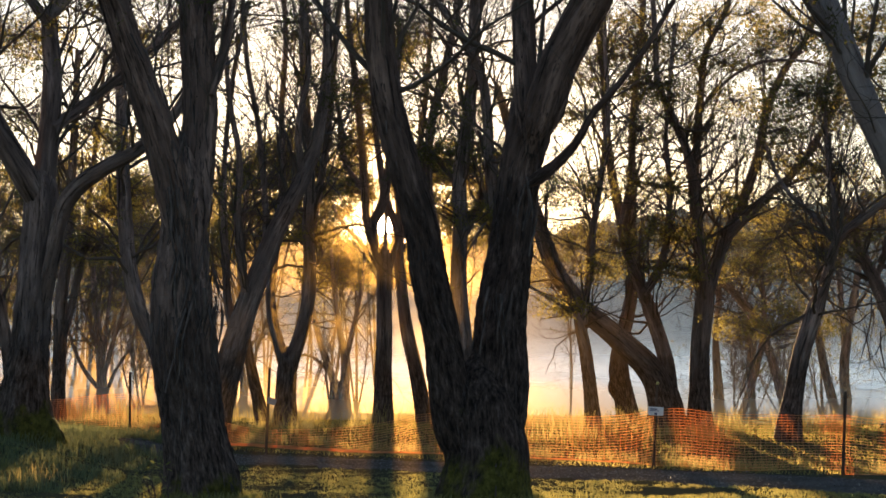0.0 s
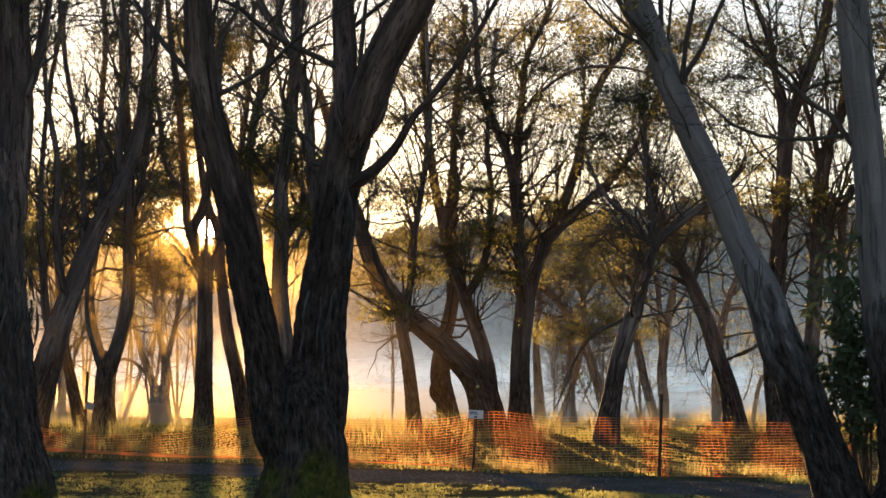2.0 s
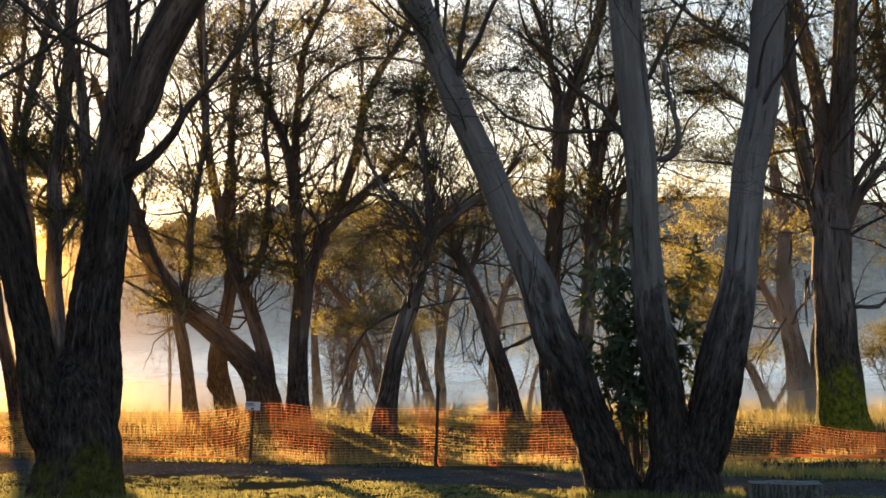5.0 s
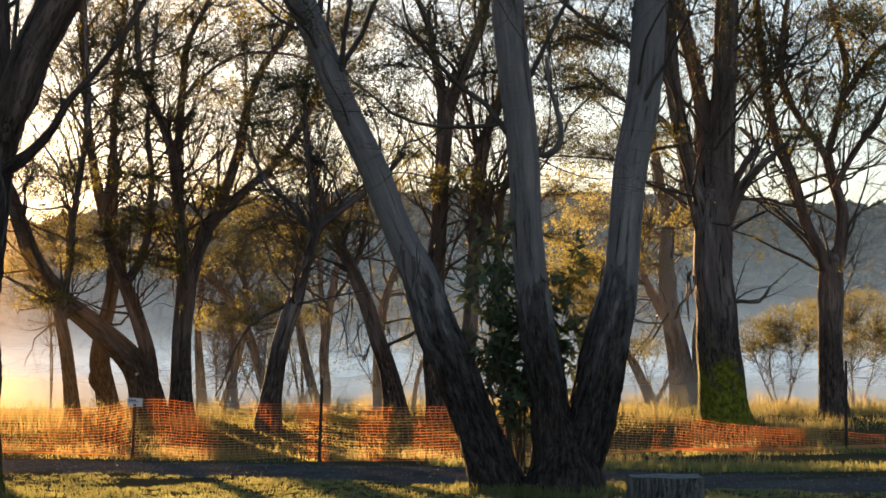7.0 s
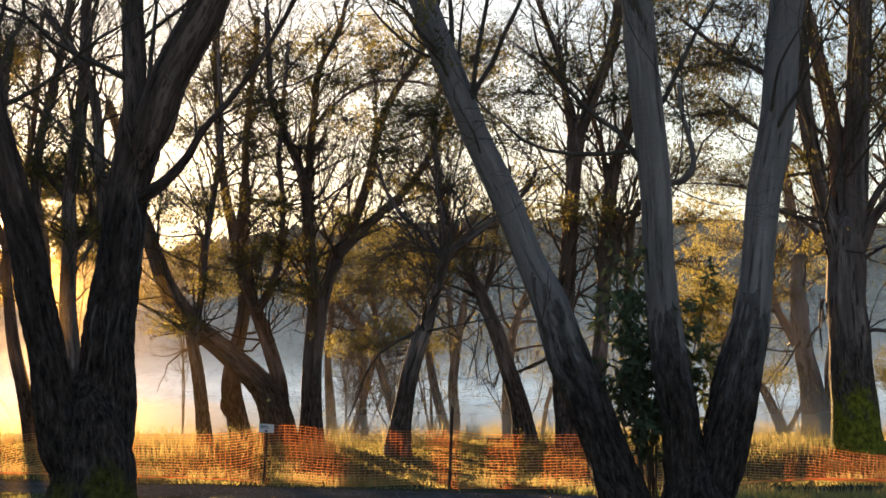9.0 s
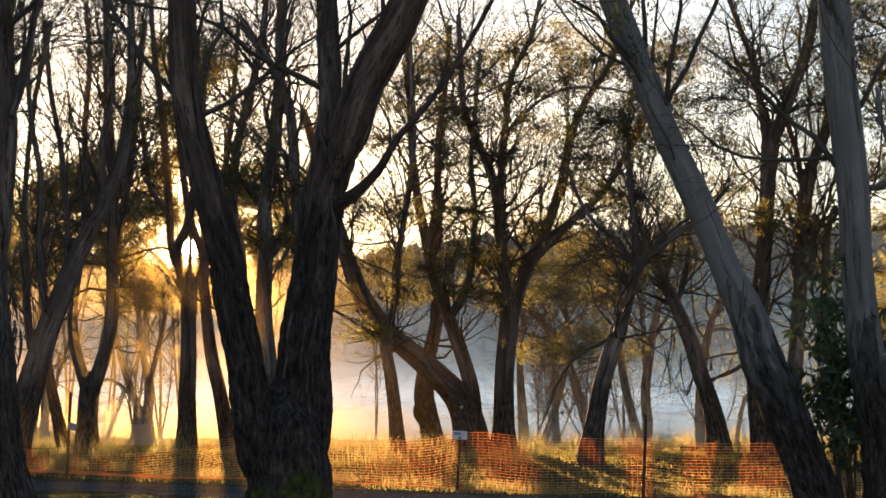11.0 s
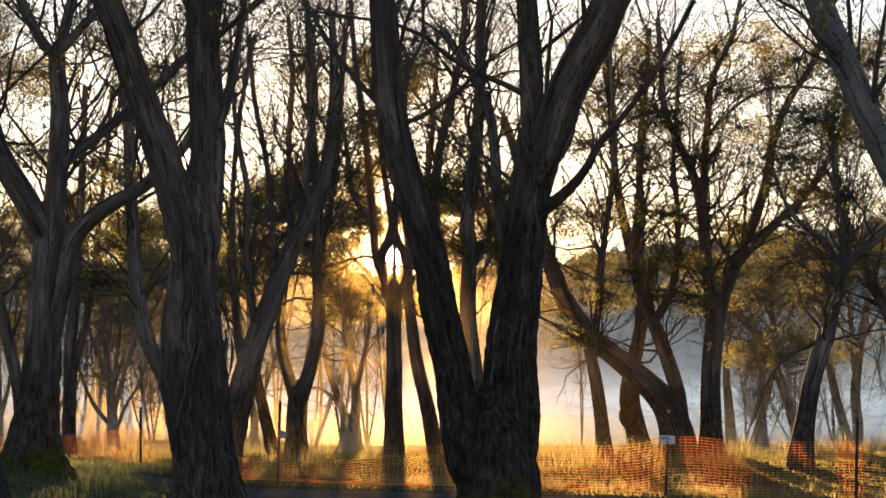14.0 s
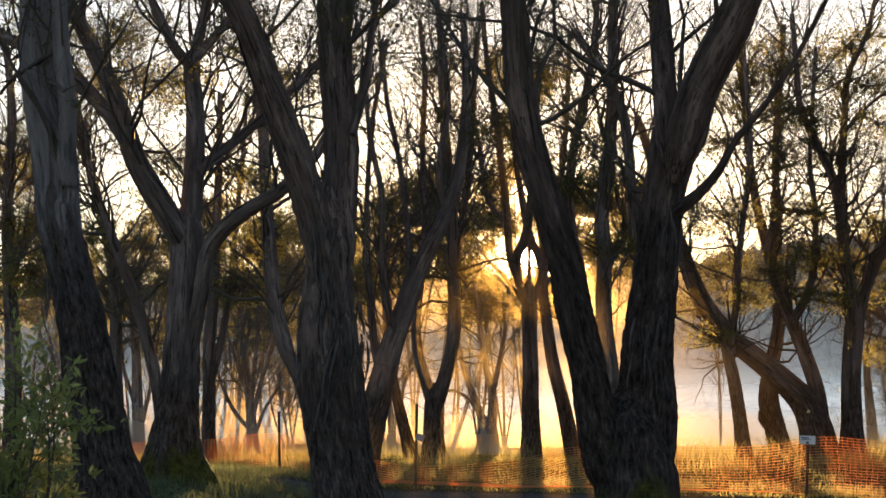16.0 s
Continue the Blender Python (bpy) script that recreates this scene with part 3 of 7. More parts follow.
def leaves(rng, pos, way, count, size, droop, scatter):
    """Long narrow leaves, one pointed blade each."""
    k = rng.integers(0, len(pos), count)
    p = pos[k] + rng.normal(size=(count, 3)) * scatter
    d = unit(way[k] * 0.4 + rng.normal(size=(count, 3)) * 0.7 + np.array((0, 0, -droop)))
    w = unit(np.cross(d, rng.normal(size=(count, 3))))
    ln = size * rng.uniform(0.6, 1.3, count)[:, None]
    v = np.stack([p - w * ln * 0.14, p + d * ln * 0.25 + w * ln * 0.24, p + d * ln * 1.05], 1)
    f = np.arange(count * 3).reshape(-1, 3)
    return v.reshape(-1, 3), f


def crown_leaves(rng, crowns, per_m2, size, droop, dense):
    """Leaves in many small tufts through flattened crowns (x, y, z, half width, half height). Returns leaf mesh and tuft centres."""
    vs, fs, tufts, base = [], [], [], 0
    for x, y, z, rx, rz in crowns:
        n = max(6, int(26 * rx * rz * 4 * dense))
        u = unit(rng.normal(size=(n, 3))) * rng.uniform(0.45, 1.0, (n, 1)) ** 0.5
        c = np.array((x, y, z)) + u * (rx, rx, rz)
        tufts.append(c)
        pos = np.repeat(c, per_m2, 0) + rng.normal(size=(n * per_m2, 3)) * (0.16, 0.16, 0.09)
        v, f = leaves(rng, pos, unit(rng.normal(size=pos.shape)), len(pos), size, droop, 0.02)
        vs.append(v), fs.append(f + base)
        base += len(v)
    return np.vstack(vs), np.vstack(fs), np.vstack(tufts)


def bent(a, b, sag, rng, n):
    """Points of bent stems from a to b, both (k, 3)."""
    s = np.linspace(0, 1, n)[None, :, None]
    p = a[:, None] * (1 - s) + b[:, None] * s
    return p + rng.normal(size=(len(a), 1, 3)) * (s * (1 - s)) * sag


def loose_bark(tree, per_m2=130):
    """Lifted flakes and curling ribbons of bark over the stout wood of a tree, as one mesh."""
    rng = tree["rng"]
    out = []
    for v, c, r in tree["skins"]:
        low = np.where((r > 0.07) & (c[:, 2] < ({"pale": 2.6, "scaly": 4.6, "grey": 4.0}.get(tree["bark"], 7.5))))[0]
        if len(low) < 4:
            continue
        count = int(per_m2 * (2 * math.pi * r[low] * 0.06).sum())
        i, j = rng.choice(low, count), rng.integers(0, v.shape[1], count)
        foot = v[i, j]
        n = unit(foot - c[i])
        t = unit(np.gradient(c, axis=0))[i] * np.where(rng.random(count) < 0.8, -1, 1)[:, None]
        t = unit(t + rng.normal(size=(count, 3)) * 0.14)
        w = unit(np.cross(n, t))
        shaggy = tree["bark"] == "brown"
        ln = 0.04 + (0.4 if shaggy else 0.18) * rng.random(count)[:, None] ** (2.0 if shaggy else 3.0)
        wide = rng.uniform(0.004, 0.014, count)[:, None]
        lift = rng.uniform(0.02, 0.13, count)[:, None] * ln
        rows = []
        for s in (0.0, 0.35, 0.7, 1.0):
            m = foot - n * 0.01 + t * ln * s + n * (lift * s ** 1.6 + 0.008 * s)
            rows += [m + w * wide * (1 - 0.75 * s ** 2), m - w * wide * (1 - 0.75 * s ** 2)]
        out.append(np.stack(rows, 1))
    v = np.concatenate(out)
    k = np.arange(len(v))[:, None] * 8
    f = np.concatenate([k + np.array((0, 1, 3, 2)), k + np.array((2, 3, 5, 4)), k + np.array((4, 5, 7, 6))])
    tagged(mesh_object("loose_bark", v.reshape(-1, 3), f, FLAKE, tree["ob"]), kind="stuff")


def grow(tree, amount=1.0, leafy=1.0, floor=None):
    """Adds the branches, twigs and leaves to the wood of a tree."""
    rng, ob = tree["rng"], tree["ob"]
    low = floor if floor is not None else (4.2 if tree["near"] else 2.4)
    if tree["bare"]:
        low = 1.4
    if tree["near"]:
        loose_bark(tree)
    pos, way, rad = [], [], []
    for c, r in tree["limbs"]:
        keep = (c[:, 2] > low) & (r < 0.3)
        t = unit(np.gradient(c, axis=0))
        pos.append(c[keep]), way.append(t[keep]), rad.append(r[keep])
    pos, way, rad = np.vstack(pos), np.vstack(way), np.concatenate(rad)
    if len(pos) < 4:
        return
    metres = len(pos) * (0.06 if tree["near"] else 0.16)
    n1 = int(min(metres * 4.0, 105) * amount * (0.55 if tree["near"] else 1.0)) + 8
    p1, r1 = shoots(rng, pos, way, rad, n1, (1.2, 3.4), 8, *((0.36, 0.24, 0.17) if tree["near"] else (0.46, 0.15, 0.21)), 0.34)
    a1 = samples(p1, r1, 0.36)
    p2, r2 = shoots(rng, *a1, n1 * 7, (0.6, 1.7), 3, 0.45, 0.18, 0.2, 0.5)
    a2 = samples(p2, r2, 0.4)
    p3, r3 = shoots(rng, *a2, n1 * 29, (0.25, 0.75), 1, 0.5, 0.1, 0.22, 0.5)
    sets = [tubes(p1, r1, 4), tubes(p2, r2, 3), tubes(p3, r3, 3)]
    v, f, base = [], [], 0
    for a, b in sets:
        v.append(a), f.append(b + base)
        base += len(a)
    tagged(mesh_object("branchwork", np.vstack(v), np.vstack(f), TWIG, ob), kind="stuff")
    if tree["bare"]:
        leafy *= 0.12
    a3 = samples(p3, r3, 0.5)
    pick = ripple(rng, a3[0], 1.3) + 0.25 * (a3[0][:, 2] - 5) / 3 > 0.5
    if leafy > 0 and pick.sum() > 10:
        lv, lf = leaves(rng, a3[0][pick], a3[1][pick], int(n1 * 54 * leafy), 0.08, 0.5, 0.05)
        tagged(mesh_object("foliage", lv, lf, LEAF, ob, False), kind="stuff")


def pad(tree, centre, rx, rz, anchor):
    """A flat tuft of foliage at the end of a thin branch that leaves the wood near anchor."""
    rng, ob = tree["rng"], tree["ob"]
    wood = np.vstack([c for c, _ in tree["limbs"]])
    a = wood[np.argmin(((wood - np.array(anchor)) ** 2).sum(-1))]
    v, f, tufts = crown_leaves(rng, [(*centre, rx * 1.15, rz)], 27, 0.08, 0.25, 1.7)
    # Backlight by choice of leaf: lit tones low, the dark tone high up.
    leaf = (LEAF_GOLD_LIT if rng.random() < 0.3 else LEAF_OLIVE_LIT) if centre[2] < 6.2 else (LEAF_OLIVE_LIT if rng.random() < 0.25 else LEAF)
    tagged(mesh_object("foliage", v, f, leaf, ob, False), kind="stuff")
    stem = bent(a[None], np.array(centre)[None], 0.4, rng, 9)
    s0, f0 = tubes(stem, np.linspace(0.022, 0.008, 9)[None], 6)
    mid = stem[0, 5:]
    near = mid[rng.integers(0, len(mid), len(tufts))]
    s1, f1 = tubes(bent(near, tufts, 0.25, rng, 4), np.linspace(0.009, 0.0035, 4)[None] * np.ones((len(tufts), 1)), 3)
    tagged(mesh_object("branchwork", np.vstack([s0, s1]), np.vstack([f0, f1 + len(s0)]), TWIG, ob), kind="stuff")


def bark_strips(tree, place, count, length, spread):
    """Ribbons of shed bark hanging from the wood."""
    rng = tree["rng"]
    for _ in range(count):
        a = np.array(place) + rng.normal(size=3) * (spread, spread * 0.5, spread)
        ln = length * rng.uniform(0.5, 1.2)
        s = np.linspace(0, 1, 12)
        line = a + np.stack([0.08 * ln * np.sin(3 * s + rng.uniform(0, 6)), 0.06 * ln * np.sin(4 * s + rng.uniform(0, 6)), -ln * s], -1)
        turn = rng.uniform(0, 6.28) + 2.5 * s
        w = np.stack([np.cos(turn), np.sin(turn), 0 * s], -1) * (0.017 * (1 - 0.6 * s))[:, None] * rng.uniform(0.5, 1.8)
        t = np.stack([-np.sin(turn), np.cos(turn), 0 * s], -1) * 0.003
        ring = np.stack([line + w, line + t, line - w, line - t], 1)
        i = np.arange(11)[:, None] * 4 + np.arange(4)[None]
        j = np.arange(11)[:, None] * 4 + (np.arange(4)[None] + 1) % 4
        mesh_object("bark_strip", ring, np.stack([i, j, j + 4, i + 4], -1).reshape(-1, 4), SHED, tree["ob"])


tree = gum(-6.75, 28.24, bark='scaly', moss=0.1, seed=1, near=True)
limb(tree, "trunk", (0, 0.02, -0.25, 0.547), (0, 0.02, 0.36, 0.476), (-0.09, 0.02, 0.80, 0.412), (-0.24, 0.02, 1.59, 0.384), (-0.35, 0.04, 2.39, 0.348), (-0.54, 0.03, 3.19, 0.316), (-0.69, 0.03, 3.99, 0.309), (-0.78, 0.05, 4.80, 0.317), (-0.93, 0.05, 5.62, 0.293), (-1.02, 0.07, 6.43, 0.277), (-1.06, 0.10, 7.26, 0.261), (-1.13, 0.13, 8.17, 0.245))
limb(tree, "limb", (-0.56, -0.14, 4.53, 0.145), (-0.52, -0.26, 5.56, 0.128), (-0.57, -0.40, 6.34, 0.120), (-0.58, -0.53, 7.12, 0.111), (-0.59, -0.66, 7.98, 0.095))
grow(tree, 1.5)
bark_strips(tree, (-0.76, -0.52, 3.16), 8, 0.89, 0.06)
tree = gum(-6.65, 32.36, bark='grey', moss=0.42, seed=2, near=True)
limb(tree, "trunk", (0, 0, -0.25, 0.549), (0, 0, 0.27, 0.477), (0.02, 0, 0.54, 0.404), (0.07, 0.01, 1.35, 0.312), (0.13, 0.03, 2.26, 0.275), (0.17, 0.03, 3.17, 0.262), (0.18, 0.04, 3.90, 0.257), (0.18, 0.04, 4.22, 0.184), (0.18, 0.04, 4.43, 0.069))
limb(tree, "limb", (0.15, 0.03, 3.81, 0.184), (-0.07, -0.27, 4.29, 0.209), (-0.49, -0.62, 5.07, 0.181), (-0.74, -0.93, 5.98, 0.152), (-1.11, -1.28, 6.92, 0.125), (-1.36, -1.60, 7.49, 0.115), (-1.70, -1.95, 8.22, 0.096))
limb(tree, "limb", (-0.52, -0.11, 5.00, 0.128), (-1.07, 0.07, 5.91, 0.120), (-1.72, 0.22, 6.60, 0.112), (-2.42, 0.34, 7.06, 0.094), (-3.21, 0.43, 7.47, 0.086))
limb(tree, "limb", (0.21, 0.04, 3.99, 0.193), (0.29, 0.16, 5.01, 0.175), (0.29, 0.26, 5.96, 0.157), (0.21, 0.35, 6.79, 0.119), (0.19, 0.36, 6.93, 0.044))
limb(tree, "limb", (0.27, 0.05, 6.69, 0.101), (0.04, -0.12, 6.97, 0.087), (-0.18, -0.29, 7.45, 0.077), (-0.30, -0.45, 7.79, 0.068), (-0.41, -0.60, 8.41, 0.059))
limb(tree, "limb", (0.28, 0.06, 6.69, 0.110), (0.36, 0.31, 7.27, 0.092), (0.43, 0.56, 7.89, 0.079), (0.44, 0.80, 8.70, 0.066))
limb(tree, "limb", (0.33, 0.07, 6.81, 0.083), (0.69, 0.47, 7.37, 0.065), (0.93, 0.85, 7.93, 0.056), (1.12, 1.22, 8.58, 0.047))
limb(tree, "limb", (0.34, 0.07, 4.96, 0.110), (0.69, 0.39, 5.31, 0.092), (1.19, 0.73, 5.80, 0.084), (1.66, 1.06, 6.33, 0.070), (2.15, 1.38, 6.93, 0.061), (2.78, 1.71, 7.43, 0.052), (3.48, 2.03, 8.11, 0.048))
limb(tree, "limb", (0.24, 0.05, 1.89, 0.119), (0.44, -0.20, 2.74, 0.118), (0.64, -0.46, 3.58, 0.126), (0.94, -0.69, 3.96, 0.125), (1.37, -0.91, 4.23, 0.115), (1.94, -1.11, 4.53, 0.101), (2.50, -1.31, 5.06, 0.078), (2.88, -1.55, 5.73, 0.056))
grow(tree, 2.2)
tree = gum(-2.90, 25.33, bark='brown', moss=0.25, seed=3, near=True)
limb(tree, "trunk", (0, 0, -0.25, 0.489), (-0.11, -0.01, 0.60, 0.390), (-0.20, -0.02, 1.30, 0.369), (-0.31, -0.04, 1.93, 0.390), (-0.35, -0.04, 2.56, 0.369), (-0.32, -0.04, 3.19, 0.298), (-0.32, -0.04, 3.69, 0.269), (-0.32, -0.04, 4.04, 0.199), (-0.33, -0.04, 4.33, 0.068), (-0.33, -0.04, 4.40, 0.026))
limb(tree, "limb", (-0.36, -0.04, 3.05, 0.078), (-0.42, -0.17, 3.54, 0.191), (-0.51, -0.29, 4.02, 0.204), (-0.63, -0.43, 4.53, 0.210), (-0.87, -0.58, 5.24, 0.191), (-1.12, -0.73, 5.91, 0.177), (-1.22, -0.86, 6.23, 0.169), (-1.48, -1.03, 6.89, 0.151))
limb(tree, "limb", (-0.28, -0.03, 2.98, 0.096), (-0.25, 0.05, 3.48, 0.228), (-0.22, 0.14, 4.13, 0.228), (-0.22, 0.23, 4.86, 0.222), (-0.26, 0.31, 5.59, 0.215), (-0.30, 0.38, 6.33, 0.209), (-0.34, 0.46, 7.23, 0.195))
limb(tree, "limb", (-0.03, 0, 5.05, 0.035), (0.02, 0.20, 5.36, 0.064), (0.11, 0.41, 5.90, 0.054), (0.15, 0.62, 6.38, 0.047), (0.21, 0.83, 6.94, 0.040))
grow(tree)
bark_strips(tree, (-0.26, -0.39, 3.24), 16, 1.06, 0.13)
bark_strips(tree, (-0.15, -0.37, 2.55), 14, 0.92, 0.14)
bark_strips(tree, (0.13, -0.34, 2.41), 8, 0.64, 0.04)
bark_strips(tree, (-0.37, -0.40, 2.27), 10, 0.85, 0.13)
bark_strips(tree, (-0.41, -0.41, 4.50), 14, 1.06, 0.11)
bark_strips(tree, (-0.33, -0.40, 3.87), 12, 0.99, 0.10)
bark_strips(tree, (0.03, -0.35, 2.90), 6, 0.43, 0.06)
tree = gum(-5.15, 39.66, seed=4)
limb(tree, "trunk", (0, 0.02, -0.25, 0.179), (0, 0.02, 0.10, 0.156), (-0.17, 0.16, 1.06, 0.145), (-0.51, 0.27, 2.00, 0.140), (-0.84, 0.34, 2.72, 0.152), (-1.06, 0.45, 3.61, 0.147), (-1.18, 0.58, 4.52, 0.142), (-1.25, 0.72, 5.43, 0.125), (-1.35, 0.93, 6.82, 0.114), (-1.51, 1.13, 8.23, 0.103), (-1.63, 1.30, 9.42, 0.074), (-1.64, 1.31, 9.50, 0.028))
grow(tree, 0.9)
pad(tree, (-1.37, -0.23, 5.95), 0.45, 0.28, (-1.25, 0.72, 5.43))
pad(tree, (-1.15, 1.35, 5.10), 0.45, 0.45, (-1.18, 0.58, 4.52))
pad(tree, (-0.62, 2.43, 8.46), 0.57, 0.57, (-1.51, 1.13, 8.23))
pad(tree, (-1.91, 1.71, 9.22), 0.58, 0.58, (-1.63, 1.30, 9.42))
pad(tree, (-1.76, 0.77, 4.79), 0.51, 0.40, (-1.18, 0.58, 4.52))
tree = gum(-8.69, 46.19, seed=5)
limb(tree, "trunk", (0, 0, -0.25, 0.196), (0, 0, 0.79, 0.163), (0.01, 0, 1.81, 0.157), (0.03, 0.01, 2.84, 0.144), (0.10, 0.02, 3.87, 0.124), (0.17, 0.03, 5.16, 0.105), (0.24, 0.05, 6.98, 0.085), (0.26, 0.05, 8.55, 0.065))
limb(tree, "limb", (0.05, 0.01, 1.94, 0.105), (0.23, 0.35, 2.85, 0.092), (0.38, 0.68, 4.11, 0.079), (0.45, 1.00, 5.52, 0.067), (0.57, 1.32, 7.15, 0.060), (0.61, 1.63, 8.68, 0.047))
grow(tree, 1.1)
bark_strips(tree, (0.13, -0.33, 2.32), 8, 1.70, 0.05)
pad(tree, (0.54, -0.41, 6.61), 0.78, 0.33, (0.24, 0.05, 6.98))
pad(tree, (-0.75, -1.02, 6.84), 0.59, 0.37, (0.24, 0.05, 6.98))
pad(tree, (0.73, 0.27, 4.02), 0.79, 0.53, (0.38, 0.68, 4.11))
pad(tree, (-0.61, -0.64, 8.69), 0.78, 0.52, (0.26, 0.05, 8.55))
pad(tree, (1.19, 1.76, 8.89), 0.54, 0.54, (0.61, 1.63, 8.68))
tree = gum(-9.79, 59.19, bare=True, seed=6)
limb(tree, "trunk", (0, 0, -0.48, 0.200), (-0.07, -0.01, 0.37, 0.167), (-0.11, -0.02, 1.19, 0.142), (-0.26, -0.04, 2.66, 0.108), (-0.40, -0.07, 3.98, 0.083), (-0.50, -0.09, 5.29, 0.067), (-0.56, -0.10, 6.45, 0.050))
limb(tree, "limb", (-0.05, -0.01, 0.53, 0.075), (-0.64, 0.27, 1.18, 0.067), (-1.08, 0.57, 2.01, 0.051), (-1.42, 0.89, 3.01, 0.042), (-1.64, 1.23, 4.03, 0.034))
limb(tree, "limb", (-0.06, -0.01, 1.02, 0.092), (0.27, -0.34, 2.01, 0.066), (0.55, -0.67, 2.82, 0.058), (0.76, -1.02, 3.78, 0.041), (0.89, -1.38, 4.73, 0.033))
limb(tree, "limb", (-0.10, -0.02, 1.35, 0.075), (-0.02, 0.33, 2.68, 0.059), (0, 0.68, 3.85, 0.051), (-0.05, 1.00, 5.21, 0.034))
limb(tree, "limb", (-0.14, -0.02, 1.51, 0.067), (-0.39, -0.40, 2.49, 0.058), (-0.67, -0.79, 3.45, 0.041), (-0.76, -1.15, 4.57, 0.033))
limb(tree, "limb", (-0.02, 0, 0.37, 0.067), (0.21, 0.54, 1.19, 0.050), (0.51, 1.09, 1.87, 0.042), (0.68, 1.63, 2.72, 0.034))
grow(tree)
tree = gum(-4.95, 43.72, seed=7)
limb(tree, "trunk", (0, 0, -0.25, 0.355), (0.18, 0.02, 0.84, 0.318), (0.42, 0.05, 1.81, 0.275), (0.77, 0.08, 2.91, 0.232), (1.17, 0.12, 4.02, 0.208), (1.47, 0.14, 4.76, 0.184), (1.88, 0.17, 5.62, 0.165), (2.17, 0.19, 6.37, 0.135), (2.34, 0.20, 7.61, 0.110), (2.38, 0.20, 8.85, 0.092), (2.33, 0.20, 9.97, 0.080))
limb(tree, "limb", (0.52, 0.06, 2.06, 0.110), (0.29, 0.43, 2.80, 0.093), (0.15, 0.82, 4.30, 0.081), (0.06, 1.21, 5.83, 0.063), (0.16, 1.63, 7.79, 0.057), (0.47, 2.06, 9.80, 0.045))
limb(tree, "limb", (0.77, 0.08, 2.85, 0.110), (0.64, -0.23, 3.63, 0.097), (0.56, -0.54, 4.69, 0.084), (0.61, -0.84, 5.87, 0.066), (0.40, -1.16, 7.15, 0.054), (0.33, -1.47, 8.42, 0.047))
limb(tree, "limb", (1.14, 0.11, 3.89, 0.086), (1.05, 0.48, 5.15, 0.068), (0.84, 0.84, 6.81, 0.062), (0.54, 1.19, 8.24, 0.056), (0.39, 1.55, 9.70, 0.051))
limb(tree, "limb", (1.88, 0.17, 5.60, 0.086), (1.80, -0.17, 6.69, 0.079), (2.01, -0.49, 7.87, 0.066), (1.96, -0.83, 9.03, 0.054))
grow(tree, 0.9)
pad(tree, (2.15, 0.25, 7.61), 0.49, 0.49, (2.34, 0.20, 7.61))
tree = gum(-4.45, 51.81, seed=8)
limb(tree, "trunk", (0, 0, -0.25, 0.181), (-0.28, -0.03, 0.85, 0.152), (-0.49, -0.04, 1.85, 0.130), (-0.61, -0.06, 2.71, 0.101), (-0.72, -0.07, 3.86, 0.087), (-0.67, -0.06, 5.02, 0.065), (-0.54, -0.05, 6.18, 0.051))
grow(tree)
tree = gum(-3.79, 49.85, seed=9, moss=0.2)
limb(tree, "trunk", (0, 0, -0.25, 0.306), (-0.01, 0, 0.74, 0.264), (0.01, 0, 1.37, 0.257), (0.02, 0, 1.71, 0.200), (0.02, 0, 1.94, 0.075))
limb(tree, "limb", (-0.04, 0, 1.43, 0.167), (-0.25, 0.11, 2.06, 0.139), (-0.43, 0.22, 2.75, 0.126), (-0.46, 0.34, 3.52, 0.112), (-0.29, 0.48, 4.94, 0.091), (-0.24, 0.61, 6.36, 0.084), (-0.30, 0.73, 7.79, 0.071), (-0.23, 0.86, 9.53, 0.064), (-0.35, 0.98, 11.13, 0.057))
limb(tree, "limb", (0.07, 0.01, 1.44, 0.195), (0.29, -0.03, 2.13, 0.174), (0.46, -0.08, 2.82, 0.166), (0.52, -0.13, 3.79, 0.152), (0.47, -0.19, 4.90, 0.138), (0.49, -0.24, 6.28, 0.124), (0.38, -0.31, 7.67, 0.110), (0.29, -0.37, 9.05, 0.097), (0.26, -0.43, 10.44, 0.090), (0.18, -0.49, 11.55, 0.069))
limb(tree, "limb", (0.47, 0.03, 4.35, 0.111), (0.71, 0.30, 5.78, 0.091), (0.91, 0.56, 7.50, 0.084), (1.00, 0.82, 9.25, 0.078), (1.11, 1.07, 10.73, 0.071))
grow(tree, 1.0)
pad(tree, (0.66, 0.06, 4.64), 0.42, 0.35, (0.47, 0.03, 4.35))
pad(tree, (0.04, 1.78, 9.97), 0.71, 0.57, (-0.23, 0.86, 9.53))
tree = gum(-2.87, 59.93, seed=10)
limb(tree, "trunk", (0, 0, -0.25, 0.300), (-0.04, 0, 0.41, 0.267), (-0.08, 0, 0.85, 0.200), (-0.10, 0, 1.08, 0.075))
limb(tree, "limb", (-0.14, -0.01, 0.65, 0.150), (-0.41, 0.18, 1.31, 0.117), (-0.74, 0.36, 2.23, 0.101), (-1.00, 0.55, 3.24, 0.076), (-1.15, 0.74, 4.51, 0.059), (-1.28, 0.93, 5.71, 0.042))
limb(tree, "limb", (0, 0, 0.65, 0.167), (0.04, -0.25, 1.65, 0.141), (-0.15, -0.51, 2.64, 0.091), (-0.28, -0.77, 3.78, 0.074), (-0.40, -1.02, 4.92, 0.049))
limb(tree, "limb", (0.02, 0, 1.65, 0.100), (0.29, 0.35, 2.91, 0.075), (0.47, 0.69, 4.02, 0.059), (0.52, 1.02, 5.05, 0.042))
limb(tree, "limb", (-0.35, -0.02, 1.18, 0.058), (-0.78, -0.21, 1.67, 0.050), (-1.13, -0.40, 1.83, 0.041), (-1.45, -0.59, 1.76, 0.033))
grow(tree)
